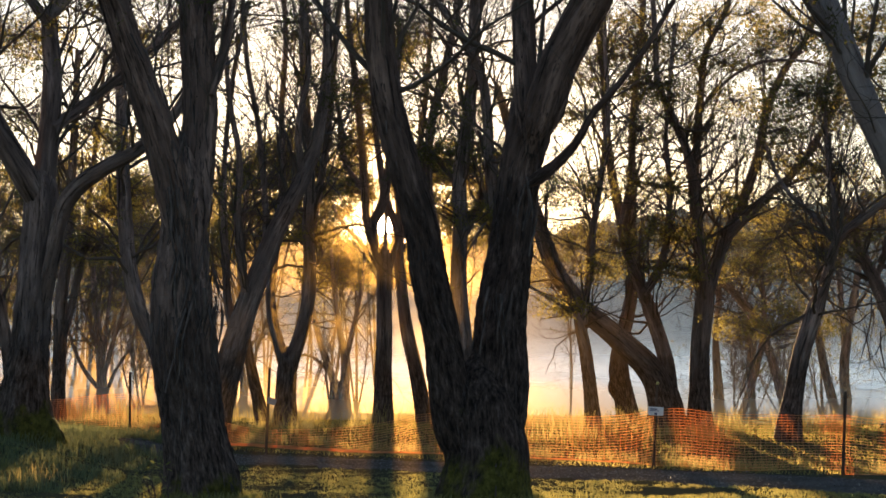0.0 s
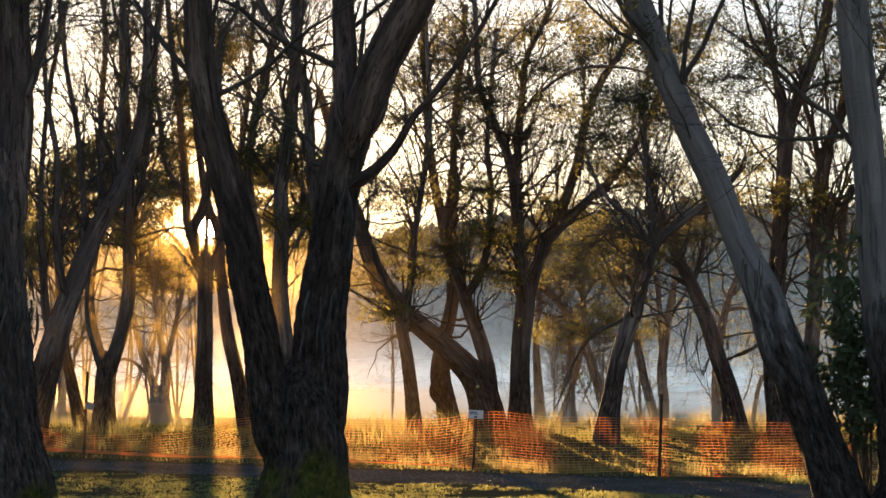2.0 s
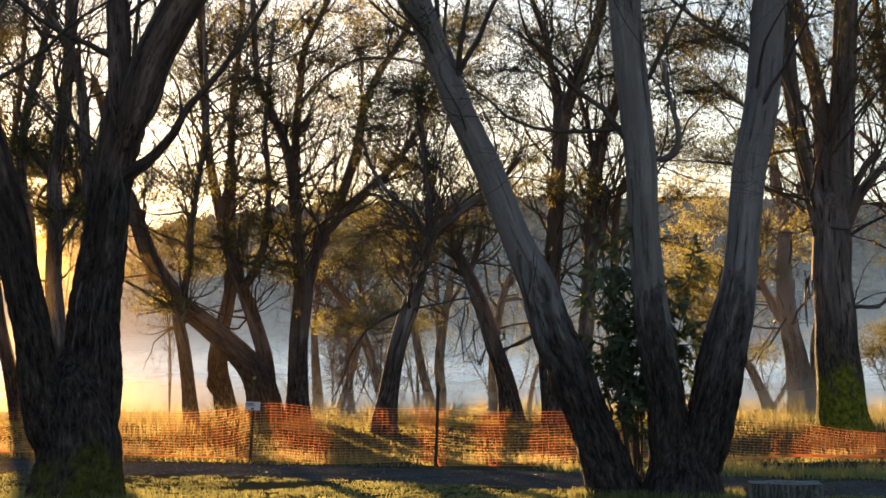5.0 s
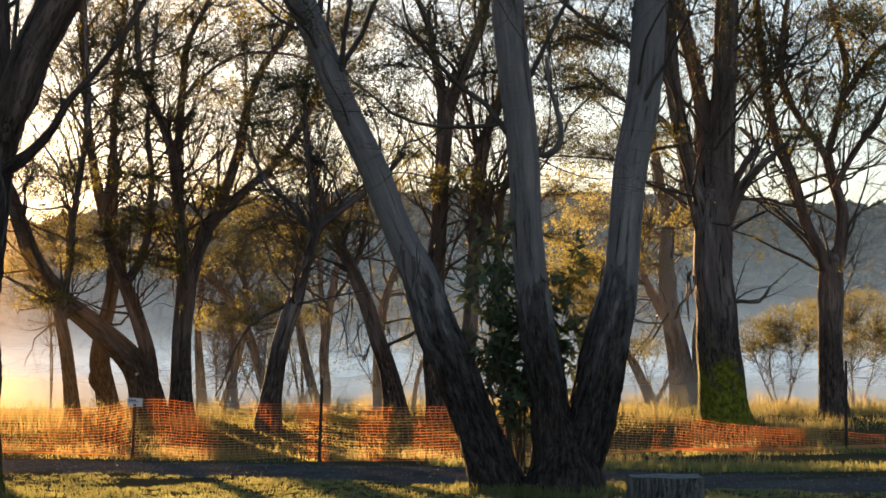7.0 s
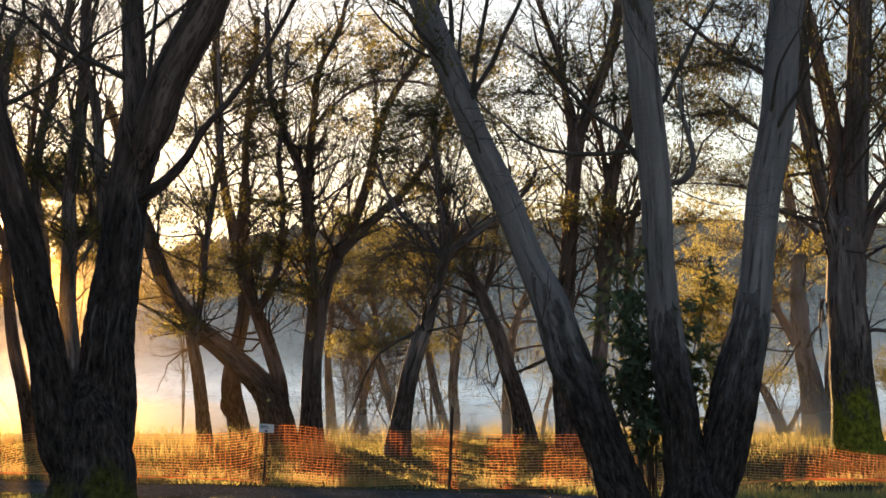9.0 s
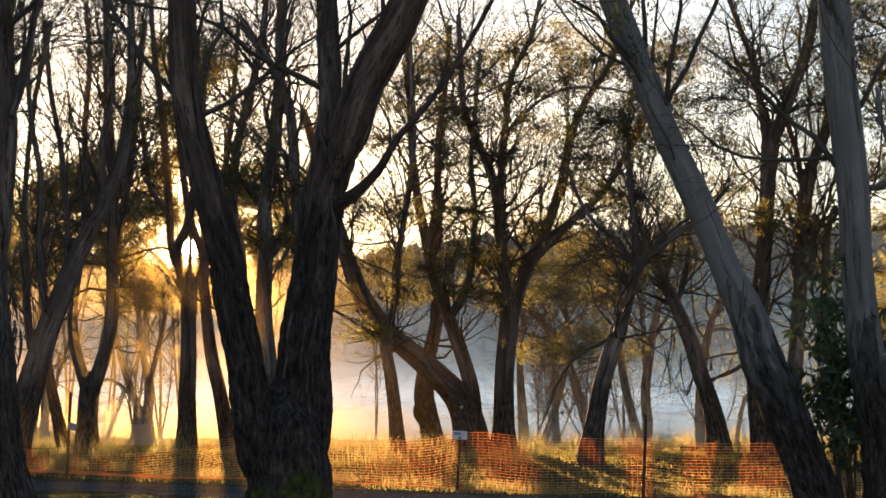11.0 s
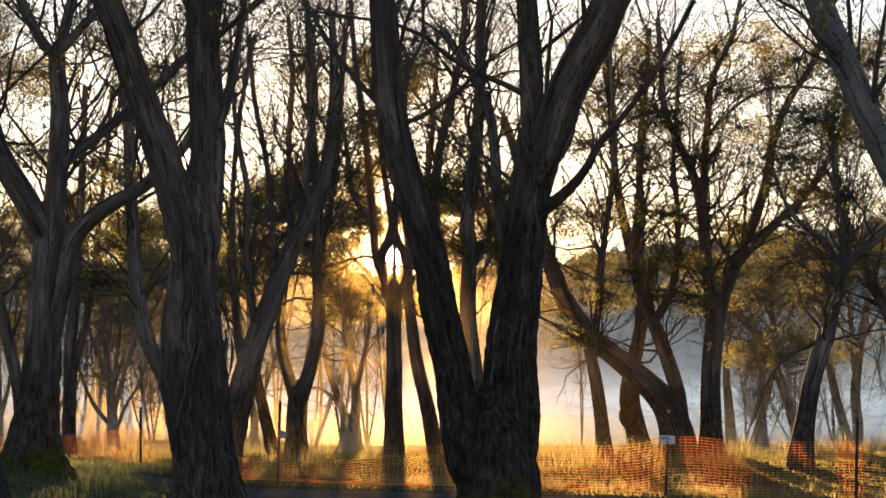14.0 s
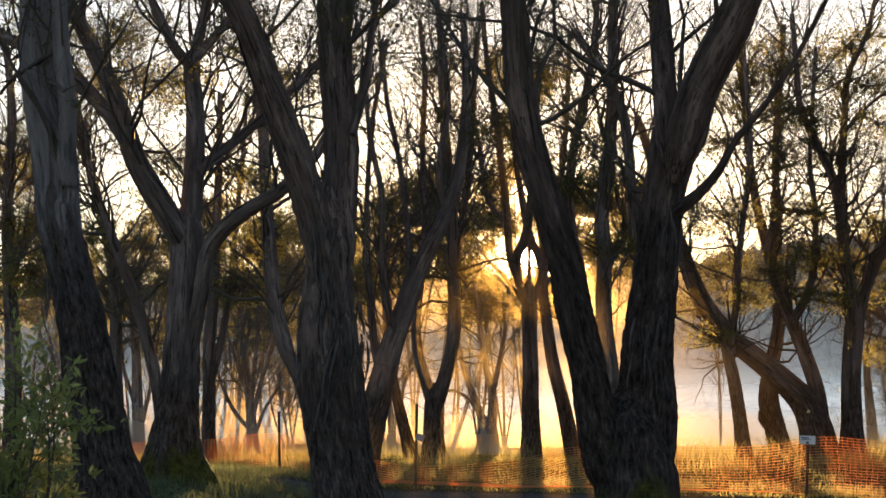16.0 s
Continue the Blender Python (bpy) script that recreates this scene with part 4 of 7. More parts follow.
tree = gum(-1.53, 52.97, seed=11)
limb(tree, "trunk", (0, 0, -0.25, 0.295), (0.02, 0, 1.03, 0.243), (0.02, 0, 2.21, 0.214), (0.02, 0, 3.38, 0.199), (0.01, 0, 4.12, 0.206), (0, 0, 4.57, 0.153), (0, 0, 4.74, 0.057))
limb(tree, "limb", (-0.07, 0, 4.05, 0.147), (-0.24, -0.15, 4.55, 0.110), (-0.45, -0.30, 5.20, 0.110), (-0.52, -0.45, 6.15, 0.110), (-0.62, -0.59, 7.31, 0.102), (-0.78, -0.74, 8.76, 0.087), (-0.99, -0.90, 10.36, 0.072), (-1.09, -1.04, 11.80, 0.058))
limb(tree, "limb", (0.08, 0, 4.05, 0.133), (0.23, 0.17, 4.58, 0.103), (0.37, 0.34, 5.26, 0.096), (0.28, 0.51, 6.25, 0.097), (0.14, 0.67, 7.31, 0.090), (0.24, 0.84, 8.85, 0.082), (0.34, 1.01, 10.70, 0.068))
limb(tree, "limb", (0.01, 0, 4.27, 0.059), (0.01, 0.10, 4.87, 0.052), (0.01, 0.20, 5.62, 0.044), (-0.10, 0.30, 6.52, 0.037), (-0.24, 0.39, 7.58, 0.037))
limb(tree, "limb", (-0.47, -0.02, 5.97, 0.088), (-1.06, 0.21, 6.80, 0.074), (-1.27, 0.45, 8.17, 0.067), (-1.52, 0.69, 9.72, 0.060), (-1.71, 0.92, 11.28, 0.053))
limb(tree, "limb", (-0.14, 0, 4.00, 0.059), (-0.60, -0.22, 4.66, 0.051), (-1.09, -0.44, 5.19, 0.044), (-1.32, -0.66, 5.61, 0.036))
limb(tree, "limb", (-0.24, -0.15, 4.62, 0.12), (-0.3, -0.22, 5.2, 0.125), (-0.06, -0.3, 5.78, 0.13), (0.12, -0.38, 7.2, 0.09), (0.2, -0.5, 9.4, 0.06))
limb(tree, "limb", (0.32, 0.25, 5.0, 0.1), (0.2, 0.28, 5.4, 0.11), (0.0, 0.3, 5.9, 0.115), (-0.3, 0.36, 7.8, 0.07), (-0.42, 0.4, 9.6, 0.05))
grow(tree, 0.6, floor=6.4)
pad(tree, (-1.20, -0.57, 7.31), 0.52, 0.37, (-1.06, 0.21, 6.80))
pad(tree, (0.48, 1.56, 10.49), 0.75, 0.60, (0.34, 1.01, 10.70))
pad(tree, (-0.92, -0.64, 8.48), 0.52, 0.45, (-1.27, 0.45, 8.17))
tree = gum(-0.38, 54.00, seed=12)
limb(tree, "trunk", (0, 0, -0.25, 0.240), (-0.24, 0, 1.19, 0.195), (-0.55, -0.01, 2.38, 0.173), (-0.72, -0.01, 3.58, 0.150), (-0.80, -0.01, 4.56, 0.135), (-0.66, -0.01, 5.54, 0.113), (-0.39, 0, 6.75, 0.098), (-0.18, 0, 8.27, 0.083), (-0.05, 0, 9.95, 0.068), (0.01, 0, 11.33, 0.060))
limb(tree, "limb", (-0.80, -0.01, 4.48, 0.090), (-0.52, 0.24, 4.80, 0.075), (-0.23, 0.50, 5.05, 0.061))
grow(tree, 0.6, floor=6.2)
tree = gum(0.49, 25.49, bark='rough', moss=0.5, seed=13, near=True)
limb(tree, "trunk", (0, 0, -0.25, 0.674), (0.01, 0, 0.28, 0.567), (0.03, 0, 0.63, 0.518), (-0.01, 0, 0.98, 0.489), (-0.03, 0, 1.30, 0.440), (-0.04, 0, 1.58, 0.298), (-0.05, 0, 1.83, 0.102), (-0.06, 0, 1.94, 0.038))
limb(tree, "limb", (-0.16, 0, 0.35, 0.089), (-0.28, -0.10, 0.84, 0.268), (-0.39, -0.20, 1.40, 0.253), (-0.49, -0.30, 2.03, 0.224), (-0.64, -0.40, 2.72, 0.223), (-0.77, -0.50, 3.42, 0.209), (-0.94, -0.60, 4.03, 0.201), (-1.15, -0.70, 4.75, 0.190), (-1.28, -0.81, 5.47, 0.182), (-1.33, -0.91, 6.15, 0.171), (-1.38, -1.01, 6.96, 0.157))
limb(tree, "limb", (0.07, 0, 0.35, 0.124), (0.13, 0.06, 0.84, 0.355), (0.17, 0.13, 1.40, 0.378), (0.23, 0.19, 2.05, 0.337), (0.31, 0.26, 2.76, 0.307), (0.395, 0.32, 3.49, 0.267), (0.48, 0.39, 4.22, 0.259), (0.60, 0.45, 4.77, 0.274), (0.69, 0.51, 5.15, 0.253), (0.75, 0.58, 5.45, 0.099), (0.77, 0.60, 5.56, 0.037))
limb(tree, "limb", (0.57, -0.02, 4.46, 0.053), (0.57, 0.10, 4.91, 0.171), (0.54, 0.22, 5.43, 0.165), (0.51, 0.35, 6.03, 0.155), (0.49, 0.47, 6.50, 0.144), (0.44, 0.59, 7.33, 0.131))
limb(tree, "limb", (0.60, -0.02, 4.39, 0.078), (0.70, -0.14, 4.84, 0.233), (0.90, -0.27, 5.45, 0.239), (1.15, -0.41, 5.93, 0.238), (1.37, -0.55, 6.33, 0.230), (1.66, -0.69, 7.00, 0.201))
limb(tree, "limb", (0.57, -0.02, 4.00, 0.060), (0.72, -0.17, 4.08, 0.085), (0.92, -0.34, 4.23, 0.070), (1.15, -0.50, 4.49, 0.056), (1.34, -0.66, 4.82, 0.045), (1.63, -0.84, 5.15, 0.038), (1.92, -1.01, 5.54, 0.034), (2.20, -1.19, 6.02, 0.031), (2.42, -1.37, 6.44, 0.027))
grow(tree)
bark_strips(tree, (0.18, -0.36, 2.59), 8, 0.71, 0.14)
bark_strips(tree, (0.52, -0.37, 3.93), 6, 0.85, 0.07)
tree = gum(0.51, 44.99, seed=14)
limb(tree, "trunk", (0, 0, -0.25, 0.273), (0, 0, 0.15, 0.238), (-0.04, 0, 1.89, 0.213), (-0.16, 0, 3.39, 0.188), (-0.13, 0, 4.65, 0.175), (-0.15, 0, 5.91, 0.169), (0.03, 0, 7.17, 0.150), (0.12, 0, 8.44, 0.131), (0.14, 0, 9.72, 0.119), (0.19, 0, 10.74, 0.100))
limb(tree, "limb", (-0.11, 0, 4.40, 0.100), (0.16, 0.33, 4.83, 0.088), (0.51, 0.66, 5.47, 0.076), (0.69, 0.99, 6.27, 0.064))
limb(tree, "limb", (0.68, -0.01, 4.40, 0.125), (0.52, -0.18, 5.90, 0.125), (0.45, -0.34, 6.94, 0.118), (0.32, -0.50, 7.86, 0.105), (-0.02, -0.67, 8.59, 0.086), (-0.40, -0.83, 9.08, 0.074), (-0.77, -1.00, 9.57, 0.067))
grow(tree, 1.6)
pad(tree, (-0.34, 0.20, 6.31), 0.75, 0.38, (-0.15, 0, 5.91))
pad(tree, (0.73, -0.32, 5.01), 0.50, 0.31, (0.68, -0.01, 4.40))
pad(tree, (-0.07, 0.12, 4.91), 0.63, 0.31, (-0.13, 0, 4.65))
tree = gum(-0.08, 48.00, seed=15)
limb(tree, "trunk", (0, 0, -0.25, 0.169), (0, 0, 0.11, 0.147), (-0.08, 0, 0.94, 0.140), (-0.03, 0, 2.67, 0.133), (-0.09, 0, 4.54, 0.127), (-0.32, 0, 5.74, 0.120), (-0.26, 0, 7.09, 0.113), (0.06, 0, 8.45, 0.100), (0.30, 0, 9.67, 0.087), (0.42, 0, 11.03, 0.073))
grow(tree, 1.6, floor=5.8)
pad(tree, (-0.27, 0.33, 6.18), 0.53, 0.37, (-0.32, 0, 5.74))
tree = gum(3.64, 48.86, seed=16)
limb(tree, "trunk", (0, 0, -0.25, 0.235), (0, 0, 0.06, 0.204), (-0.07, 0.01, 0.97, 0.170), (-0.19, 0.01, 1.85, 0.157), (-0.34, 0.02, 2.52, 0.136), (-0.42, 0.03, 2.78, 0.082), (-0.45, 0.03, 2.87, 0.031))
limb(tree, "limb", (-0.28, 0.02, 2.32, 0.116), (-0.19, 0.09, 3.14, 0.096), (-0.08, 0.15, 3.96, 0.089), (0, 0.21, 4.93, 0.082), (0.20, 0.27, 6.31, 0.075), (0.34, 0.33, 7.70, 0.069), (0.27, 0.41, 9.10, 0.055), (0.22, 0.48, 10.51, 0.048))
grow(tree, 1.7)
pad(tree, (0.10, -0.19, 3.81), 0.55, 0.30, (-0.08, 0.15, 3.96))
pad(tree, (-0.89, -1.00, 2.96), 0.54, 0.27, (-0.45, 0.03, 2.87))
pad(tree, (0.15, 0.58, 5.92), 0.55, 0.34, (0.20, 0.27, 6.31))
tree = gum(5.74, 51.68, seed=17)
limb(tree, "trunk", (0, 0, -0.25, 0.549), (0, 0, 0.09, 0.477), (-0.09, 0.01, 0.76, 0.419), (-0.46, 0.05, 1.47, 0.345), (-1.39, 0.14, 2.36, 0.28), (-2.14, 0.19, 3.01, 0.25), (-2.82, 0.24, 3.94, 0.23), (-3.20, 0.26, 4.95, 0.205), (-3.44, 0.27, 5.63, 0.185), (-3.76, 0.28, 6.28, 0.16), (-4.02, 0.29, 7.45, 0.135), (-4.39, 0.30, 8.62, 0.104), (-4.43, 0.30, 8.73, 0.039))
limb(tree, "limb", (0.02, 0, 0.97, 0.234), (-0.02, 0.11, 1.69, 0.195), (-0.26, 0.25, 2.48, 0.183), (-0.58, 0.40, 3.42, 0.170), (-0.93, 0.54, 4.30, 0.144), (-1.20, 0.68, 5.54, 0.131), (-1.42, 0.81, 6.80, 0.119), (-1.56, 0.93, 8.14, 0.093), (-1.63, 1.05, 9.65, 0.079), (-1.71, 1.16, 11.31, 0.067))
limb(tree, "limb", (-0.61, 0.06, 3.38, 0.117), (-0.26, -0.14, 4.01, 0.104), (-0.07, -0.33, 4.83, 0.091), (-0.02, -0.50, 6.11, 0.077), (-0.14, -0.65, 7.24, 0.064), (-0.07, -0.83, 8.65, 0.058), (0.03, -1.01, 10.20, 0.051))
limb(tree, "limb", (-1.19, 0.12, 5.14, 0.104), (-0.92, 0.47, 6.33, 0.112), (-0.85, 0.84, 7.99, 0.099), (-0.64, 1.20, 9.68, 0.080), (-0.50, 1.56, 11.24, 0.067))
grow(tree, 1.3)
pad(tree, (-1.30, 0.86, 9.62), 0.74, 0.44, (-1.63, 1.05, 9.65))
pad(tree, (-0.79, -0.07, 7.59), 0.66, 0.37, (-0.85, 0.84, 7.99))
pad(tree, (-0.46, -1.12, 6.04), 0.64, 0.36, (-0.02, -0.50, 6.11))
pad(tree, (-2.10, 2.05, 9.34), 0.59, 0.44, (-1.56, 0.93, 8.14))
pad(tree, (-2.49, -0.06, 8.01), 0.62, 0.37, (-1.56, 0.93, 8.14))
pad(tree, (-0.88, 0.60, 10.17), 0.74, 0.59, (-0.64, 1.20, 9.68))
pad(tree, (-0.18, -1.24, 5.05), 0.72, 0.36, (-0.07, -0.33, 4.83))
pad(tree, (-1.31, 0.38, 4.72), 0.73, 0.44, (-0.93, 0.54, 4.30))
pad(tree, (-2.78, 0.21, 6.14), 0.58, 0.43, (-3.44, 0.27, 5.63))
tree = gum(6.56, 51.58, seed=18)
limb(tree, "trunk", (0, 0, -0.25, 0.402), (0, 0, 0.10, 0.349), (-0.03, 0, 0.84, 0.288), (-0.02, 0, 1.98, 0.254), (0.08, -0.01, 3.13, 0.248), (0.12, -0.02, 3.77, 0.207), (0.14, -0.02, 4.07, 0.078))
limb(tree, "limb", (0.06, -0.01, 3.49, 0.180), (-0.10, -0.13, 4.84, 0.158), (-0.21, -0.26, 6.05, 0.146), (-0.41, -0.38, 6.97, 0.123), (-0.84, -0.47, 7.97, 0.106), (-1.16, -0.58, 8.67, 0.089), (-1.26, -0.72, 9.65, 0.078), (-1.36, -0.85, 11.07, 0.066))
limb(tree, "limb", (-0.16, 0.02, 6.01, 0.113), (-0.09, 0.21, 7.33, 0.113), (0.03, 0.40, 8.53, 0.102), (0.19, 0.58, 9.73, 0.086), (0.71, 0.71, 10.79, 0.069), (0.99, 0.87, 11.87, 0.058))
limb(tree, "limb", (0.20, -0.03, 3.49, 0.192), (0.37, 0.04, 4.14, 0.175), (0.66, 0.09, 4.90, 0.158), (1.04, 0.13, 5.67, 0.136), (1.46, 0.15, 6.91, 0.125), (1.69, 0.21, 8.08, 0.108), (2.12, 0.23, 9.11, 0.097), (2.63, 0.23, 9.88, 0.080), (3.01, 0.25, 10.74, 0.069), (3.35, 0.28, 11.77, 0.057))
limb(tree, "limb", (0.66, -0.09, 4.85, 0.124), (1.49, -0.51, 5.76, 0.107), (2.28, -0.95, 6.51, 0.094), (2.76, -1.34, 7.33, 0.083), (3.12, -1.72, 8.13, 0.072), (3.28, -2.05, 8.92, 0.055))
limb(tree, "limb", (-0.04, 0, 8.15, 0.051), (0.70, 0.03, 8.92, 0.045), (1.43, 0.04, 9.34, 0.045), (2.29, 0.02, 9.42, 0.040), (3.15, -0.01, 9.29, 0.034), (3.68, 0.01, 8.88, 0.029))
grow(tree, 1.5)
pad(tree, (-0.70, -0.95, 3.93), 0.58, 0.32, (0.12, -0.02, 3.77))
pad(tree, (-0.65, -0.36, 9.72), 0.73, 0.51, (0.19, 0.58, 9.73))
pad(tree, (0.70, -0.97, 8.20), 0.72, 0.36, (0.70, 0.03, 8.92))
pad(tree, (-0.04, 1.00, 7.72), 0.65, 0.36, (-0.09, 0.21, 7.33))
pad(tree, (0.44, 0.25, 9.39), 0.65, 0.43, (0.70, 0.03, 8.92))
pad(tree, (1.33, 0.37, 10.74), 0.73, 0.44, (0.71, 0.71, 10.79))
pad(tree, (-0.07, 0.73, 4.90), 0.72, 0.36, (-0.10, -0.13, 4.84))
pad(tree, (-1.63, -1.60, 8.52), 0.86, 0.36, (-1.16, -0.58, 8.67))
pad(tree, (-0.88, -1.18, 8.37), 0.57, 0.29, (-0.84, -0.47, 7.97))
pad(tree, (1.36, 0.52, 5.63), 0.87, 0.32, (1.04, 0.13, 5.67))
pad(tree, (0.70, 0, 5.87), 0.58, 0.32, (1.04, 0.13, 5.67))
pad(tree, (2.05, -1.36, 6.61), 0.71, 0.36, (2.28, -0.95, 6.51))
pad(tree, (1.68, 0.72, 9.77), 0.87, 0.58, (1.43, 0.04, 9.34))
pad(tree, (2.42, 0.75, 10.30), 0.88, 0.59, (2.63, 0.23, 9.88))
pad(tree, (0.21, 0.76, 10.50), 0.73, 0.44, (0.19, 0.58, 9.73))
pad(tree, (0.02, 0.40, 3.99), 0.58, 0.32, (0.12, -0.02, 3.77))
pad(tree, (4.30, -2.37, 10.26), 0.70, 0.42, (3.28, -2.05, 8.92))
pad(tree, (3.97, 1.04, 9.17), 0.66, 0.44, (3.68, 0.01, 8.88))
pad(tree, (4.10, -1.98, 8.17), 0.56, 0.35, (3.12, -1.72, 8.13))
pad(tree, (3.58, -3.05, 9.55), 0.84, 0.56, (3.28, -2.05, 8.92))
tree = gum(7.56, 44.36, seed=19)
limb(tree, "trunk", (0, 0, -0.25, 0.330), (0, 0, 0.24, 0.287), (0.10, -0.02, 1.00, 0.221), (0.26, -0.05, 1.86, 0.200), (0.50, -0.09, 2.66, 0.195), (0.61, -0.11, 3.02, 0.175), (0.64, -0.11, 3.17, 0.098), (0.68, -0.12, 3.30, 0.037))
limb(tree, "limb", (0.57, -0.10, 2.72, 0.143), (0.69, -0.27, 3.27, 0.123), (0.83, -0.44, 3.88, 0.112), (0.97, -0.61, 4.42, 0.102), (1.39, -0.84, 4.77, 0.091), (1.80, -1.07, 5.10, 0.075), (2.23, -1.32, 5.45, 0.061), (2.65, -1.56, 5.93, 0.045))
limb(tree, "limb", (1.00, -0.18, 4.33, 0.072), (0.57, 0.15, 4.94, 0.061), (0.08, 0.49, 5.46, 0.052), (-0.19, 0.79, 6.02, 0.042), (-0.40, 1.08, 6.81, 0.031))
limb(tree, "limb", (0.98, -0.18, 4.20, 0.077), (0.98, -0.05, 5.33, 0.061), (0.88, 0.09, 5.96, 0.052), (0.85, 0.23, 7.23, 0.041), (0.98, 0.33, 8.50, 0.031))
grow(tree, 1.6)
pad(tree, (-0.18, 0.86, 6.92), 0.64, 0.32, (-0.40, 1.08, 6.81))
pad(tree, (1.42, 1.28, 7.37), 0.50, 0.38, (0.85, 0.23, 7.23))
pad(tree, (0.27, 0.54, 7.64), 0.76, 0.44, (0.85, 0.23, 7.23))
pad(tree, (0.70, 0.14, 7.84), 0.53, 0.50, (0.85, 0.23, 7.23))
pad(tree, (0.59, 0.23, 4.22), 0.62, 0.37, (0.83, -0.44, 3.88))
pad(tree, (2.75, -1.18, 6.14), 0.55, 0.31, (2.65, -1.56, 5.93))
pad(tree, (2.44, -0.87, 5.42), 0.49, 0.27, (2.23, -1.32, 5.45))
pad(tree, (2.44, -0.85, 6.98), 0.61, 0.31, (2.65, -1.56, 5.93))
pad(tree, (0.87, -0.44, 8.81), 0.51, 0.51, (0.98, 0.33, 8.50))
tree = gum(8.44, 61.42, seed=20)
limb(tree, "trunk", (0, 0, -0.25, 0.181), (-0.10, 0.01, 1.10, 0.147), (-0.19, 0.03, 2.46, 0.103), (-0.09, 0.01, 3.83, 0.078), (-0.16, 0.02, 5.03, 0.052))
grow(tree, 1.3)
pad(tree, (0.15, -0.45, 5.34), 0.78, 0.38, (-0.16, 0.02, 5.03))
tree = gum(9.56, 62.27, seed=21)
limb(tree, "trunk", (0, 0, -0.25, 0.114), (-0.09, 0.01, 1.10, 0.105), (-0.17, 0.03, 2.49, 0.088), (-0.29, 0.04, 3.70, 0.061))
limb(tree, "limb", (-0.05, 0.01, 0.93, 0.061), (0.24, 0.47, 2.15, 0.053), (0.44, 0.94, 3.21, 0.044))
grow(tree)
tree = gum(10.28, 60.12, seed=22)
limb(tree, "trunk", (0, 0, -0.25, 0.144), (-0.23, 0.04, 0.78, 0.136), (-0.60, 0.10, 2.11, 0.136), (-1.09, 0.18, 3.11, 0.127), (-1.72, 0.27, 3.91, 0.102), (-2.13, 0.33, 4.31, 0.076), (-2.60, 0.39, 4.95, 0.051))
grow(tree)
tree = gum(11.57, 58.87, seed=23, bark='pale')
limb(tree, "trunk", (0, 0, -0.25, 0.234), (-0.02, 0, 0.20, 0.174), (-0.02, 0, 0.40, 0.065))
limb(tree, "limb", (-0.08, 0.02, 0.04, 0.150), (-0.21, 0.25, 0.60, 0.134), (-0.40, 0.48, 1.50, 0.126), (-0.58, 0.72, 2.74, 0.110), (-0.64, 0.94, 4.08, 0.076), (-0.44, 1.10, 5.43, 0.051))
limb(tree, "limb", (0.06, -0.01, 0.04, 0.167), (0.08, -0.19, 0.61, 0.150), (-0.01, -0.34, 1.59, 0.133), (0.14, -0.54, 3.04, 0.116), (0.28, -0.74, 4.01, 0.099), (0.33, -0.92, 4.97, 0.074), (0.20, -1.06, 6.26, 0.049))
limb(tree, "limb", (0.08, -0.02, 1.75, 0.083), (0.05, 0.16, 3.06, 0.084), (0.01, 0.34, 4.39, 0.067), (0.18, 0.47, 5.72, 0.050))
grow(tree)
bark_strips(tree, (0.79, -0.52, 3.05), 3, 2.00, 0.17)
pad(tree, (-0.90, 1.35, 4.43), 0.68, 0.34, (-0.64, 0.94, 4.08))
pad(tree, (-1.60, 0.20, 5.68), 0.85, 0.42, (-0.44, 1.10, 5.43))
tree = gum(5.02, 54.77, seed=24)
limb(tree, "trunk", (0, 0, -0.25, 0.336), (-0.14, 0.01, 0.79, 0.275), (-0.25, 0.02, 1.39, 0.275), (-0.19, 0.02, 2.31, 0.206), (-0.04, 0, 2.92, 0.184), (0.13, -0.01, 4.14, 0.153), (0.06, -0.01, 5.36, 0.115), (0.16, -0.02, 6.89, 0.092))
limb(tree, "limb", (-0.24, 0.02, 0.71, 0.138), (-0.41, -0.06, 0.94, 0.137), (-0.47, -0.16, 1.15, 0.076))
grow(tree)
pad(tree, (0.41, 0.05, 4.30), 0.61, 0.34, (0.13, -0.01, 4.14))
tree = gum(7.36, 24.95, bark='pale', moss=0.15, seed=25, near=True)
limb(tree, "trunk", (0, 0, -0.25, 0.390), (-0.24, 0.11, 0.48, 0.304), (-0.48, 0.24, 1.19, 0.290), (-0.65, 0.33, 1.70, 0.291), (-0.80, 0.40, 2.06, 0.280), (-1.00, 0.50, 2.72, 0.241), (-1.17, 0.58, 3.13, 0.212), (-1.30, 0.64, 3.46, 0.194), (-1.58, 0.76, 4.20, 0.198), (-1.92, 0.90, 4.95, 0.184), (-2.19, 1.01, 5.70, 0.180), (-2.46, 1.13, 6.45, 0.177), (-2.76, 1.25, 7.29, 0.163))
grow(tree)
bark_strips(tree, (-1.22, -0.02, 3.13), 5, 0.65, 0.06)
tree = gum(8.10, 24.72, bark='pale', moss=0.15, seed=26, near=True)
limb(tree, "trunk", (0, 0, -0.25, 0.484), (-0.01, 0, 0.23, 0.427), (-0.04, 0.01, 0.55, 0.354), (-0.05, 0.02, 0.84, 0.239), (-0.06, 0.02, 1.09, 0.087), (-0.07, 0.02, 1.18, 0.033))
limb(tree, "limb", (-0.11, 0.03, 0.05, 0.090), (-0.19, 0, 0.55, 0.245), (-0.25, -0.04, 1.27, 0.245), (-0.37, -0.07, 1.98, 0.230), (-0.49, -0.10, 2.70, 0.204), (-0.56, -0.14, 3.41, 0.186), (-0.60, -0.19, 4.12, 0.192), (-0.69, -0.23, 4.84, 0.196), (-0.78, -0.26, 5.55, 0.199), (-0.86, -0.30, 6.26, 0.198), (-0.96, -0.34, 7.11, 0.184))
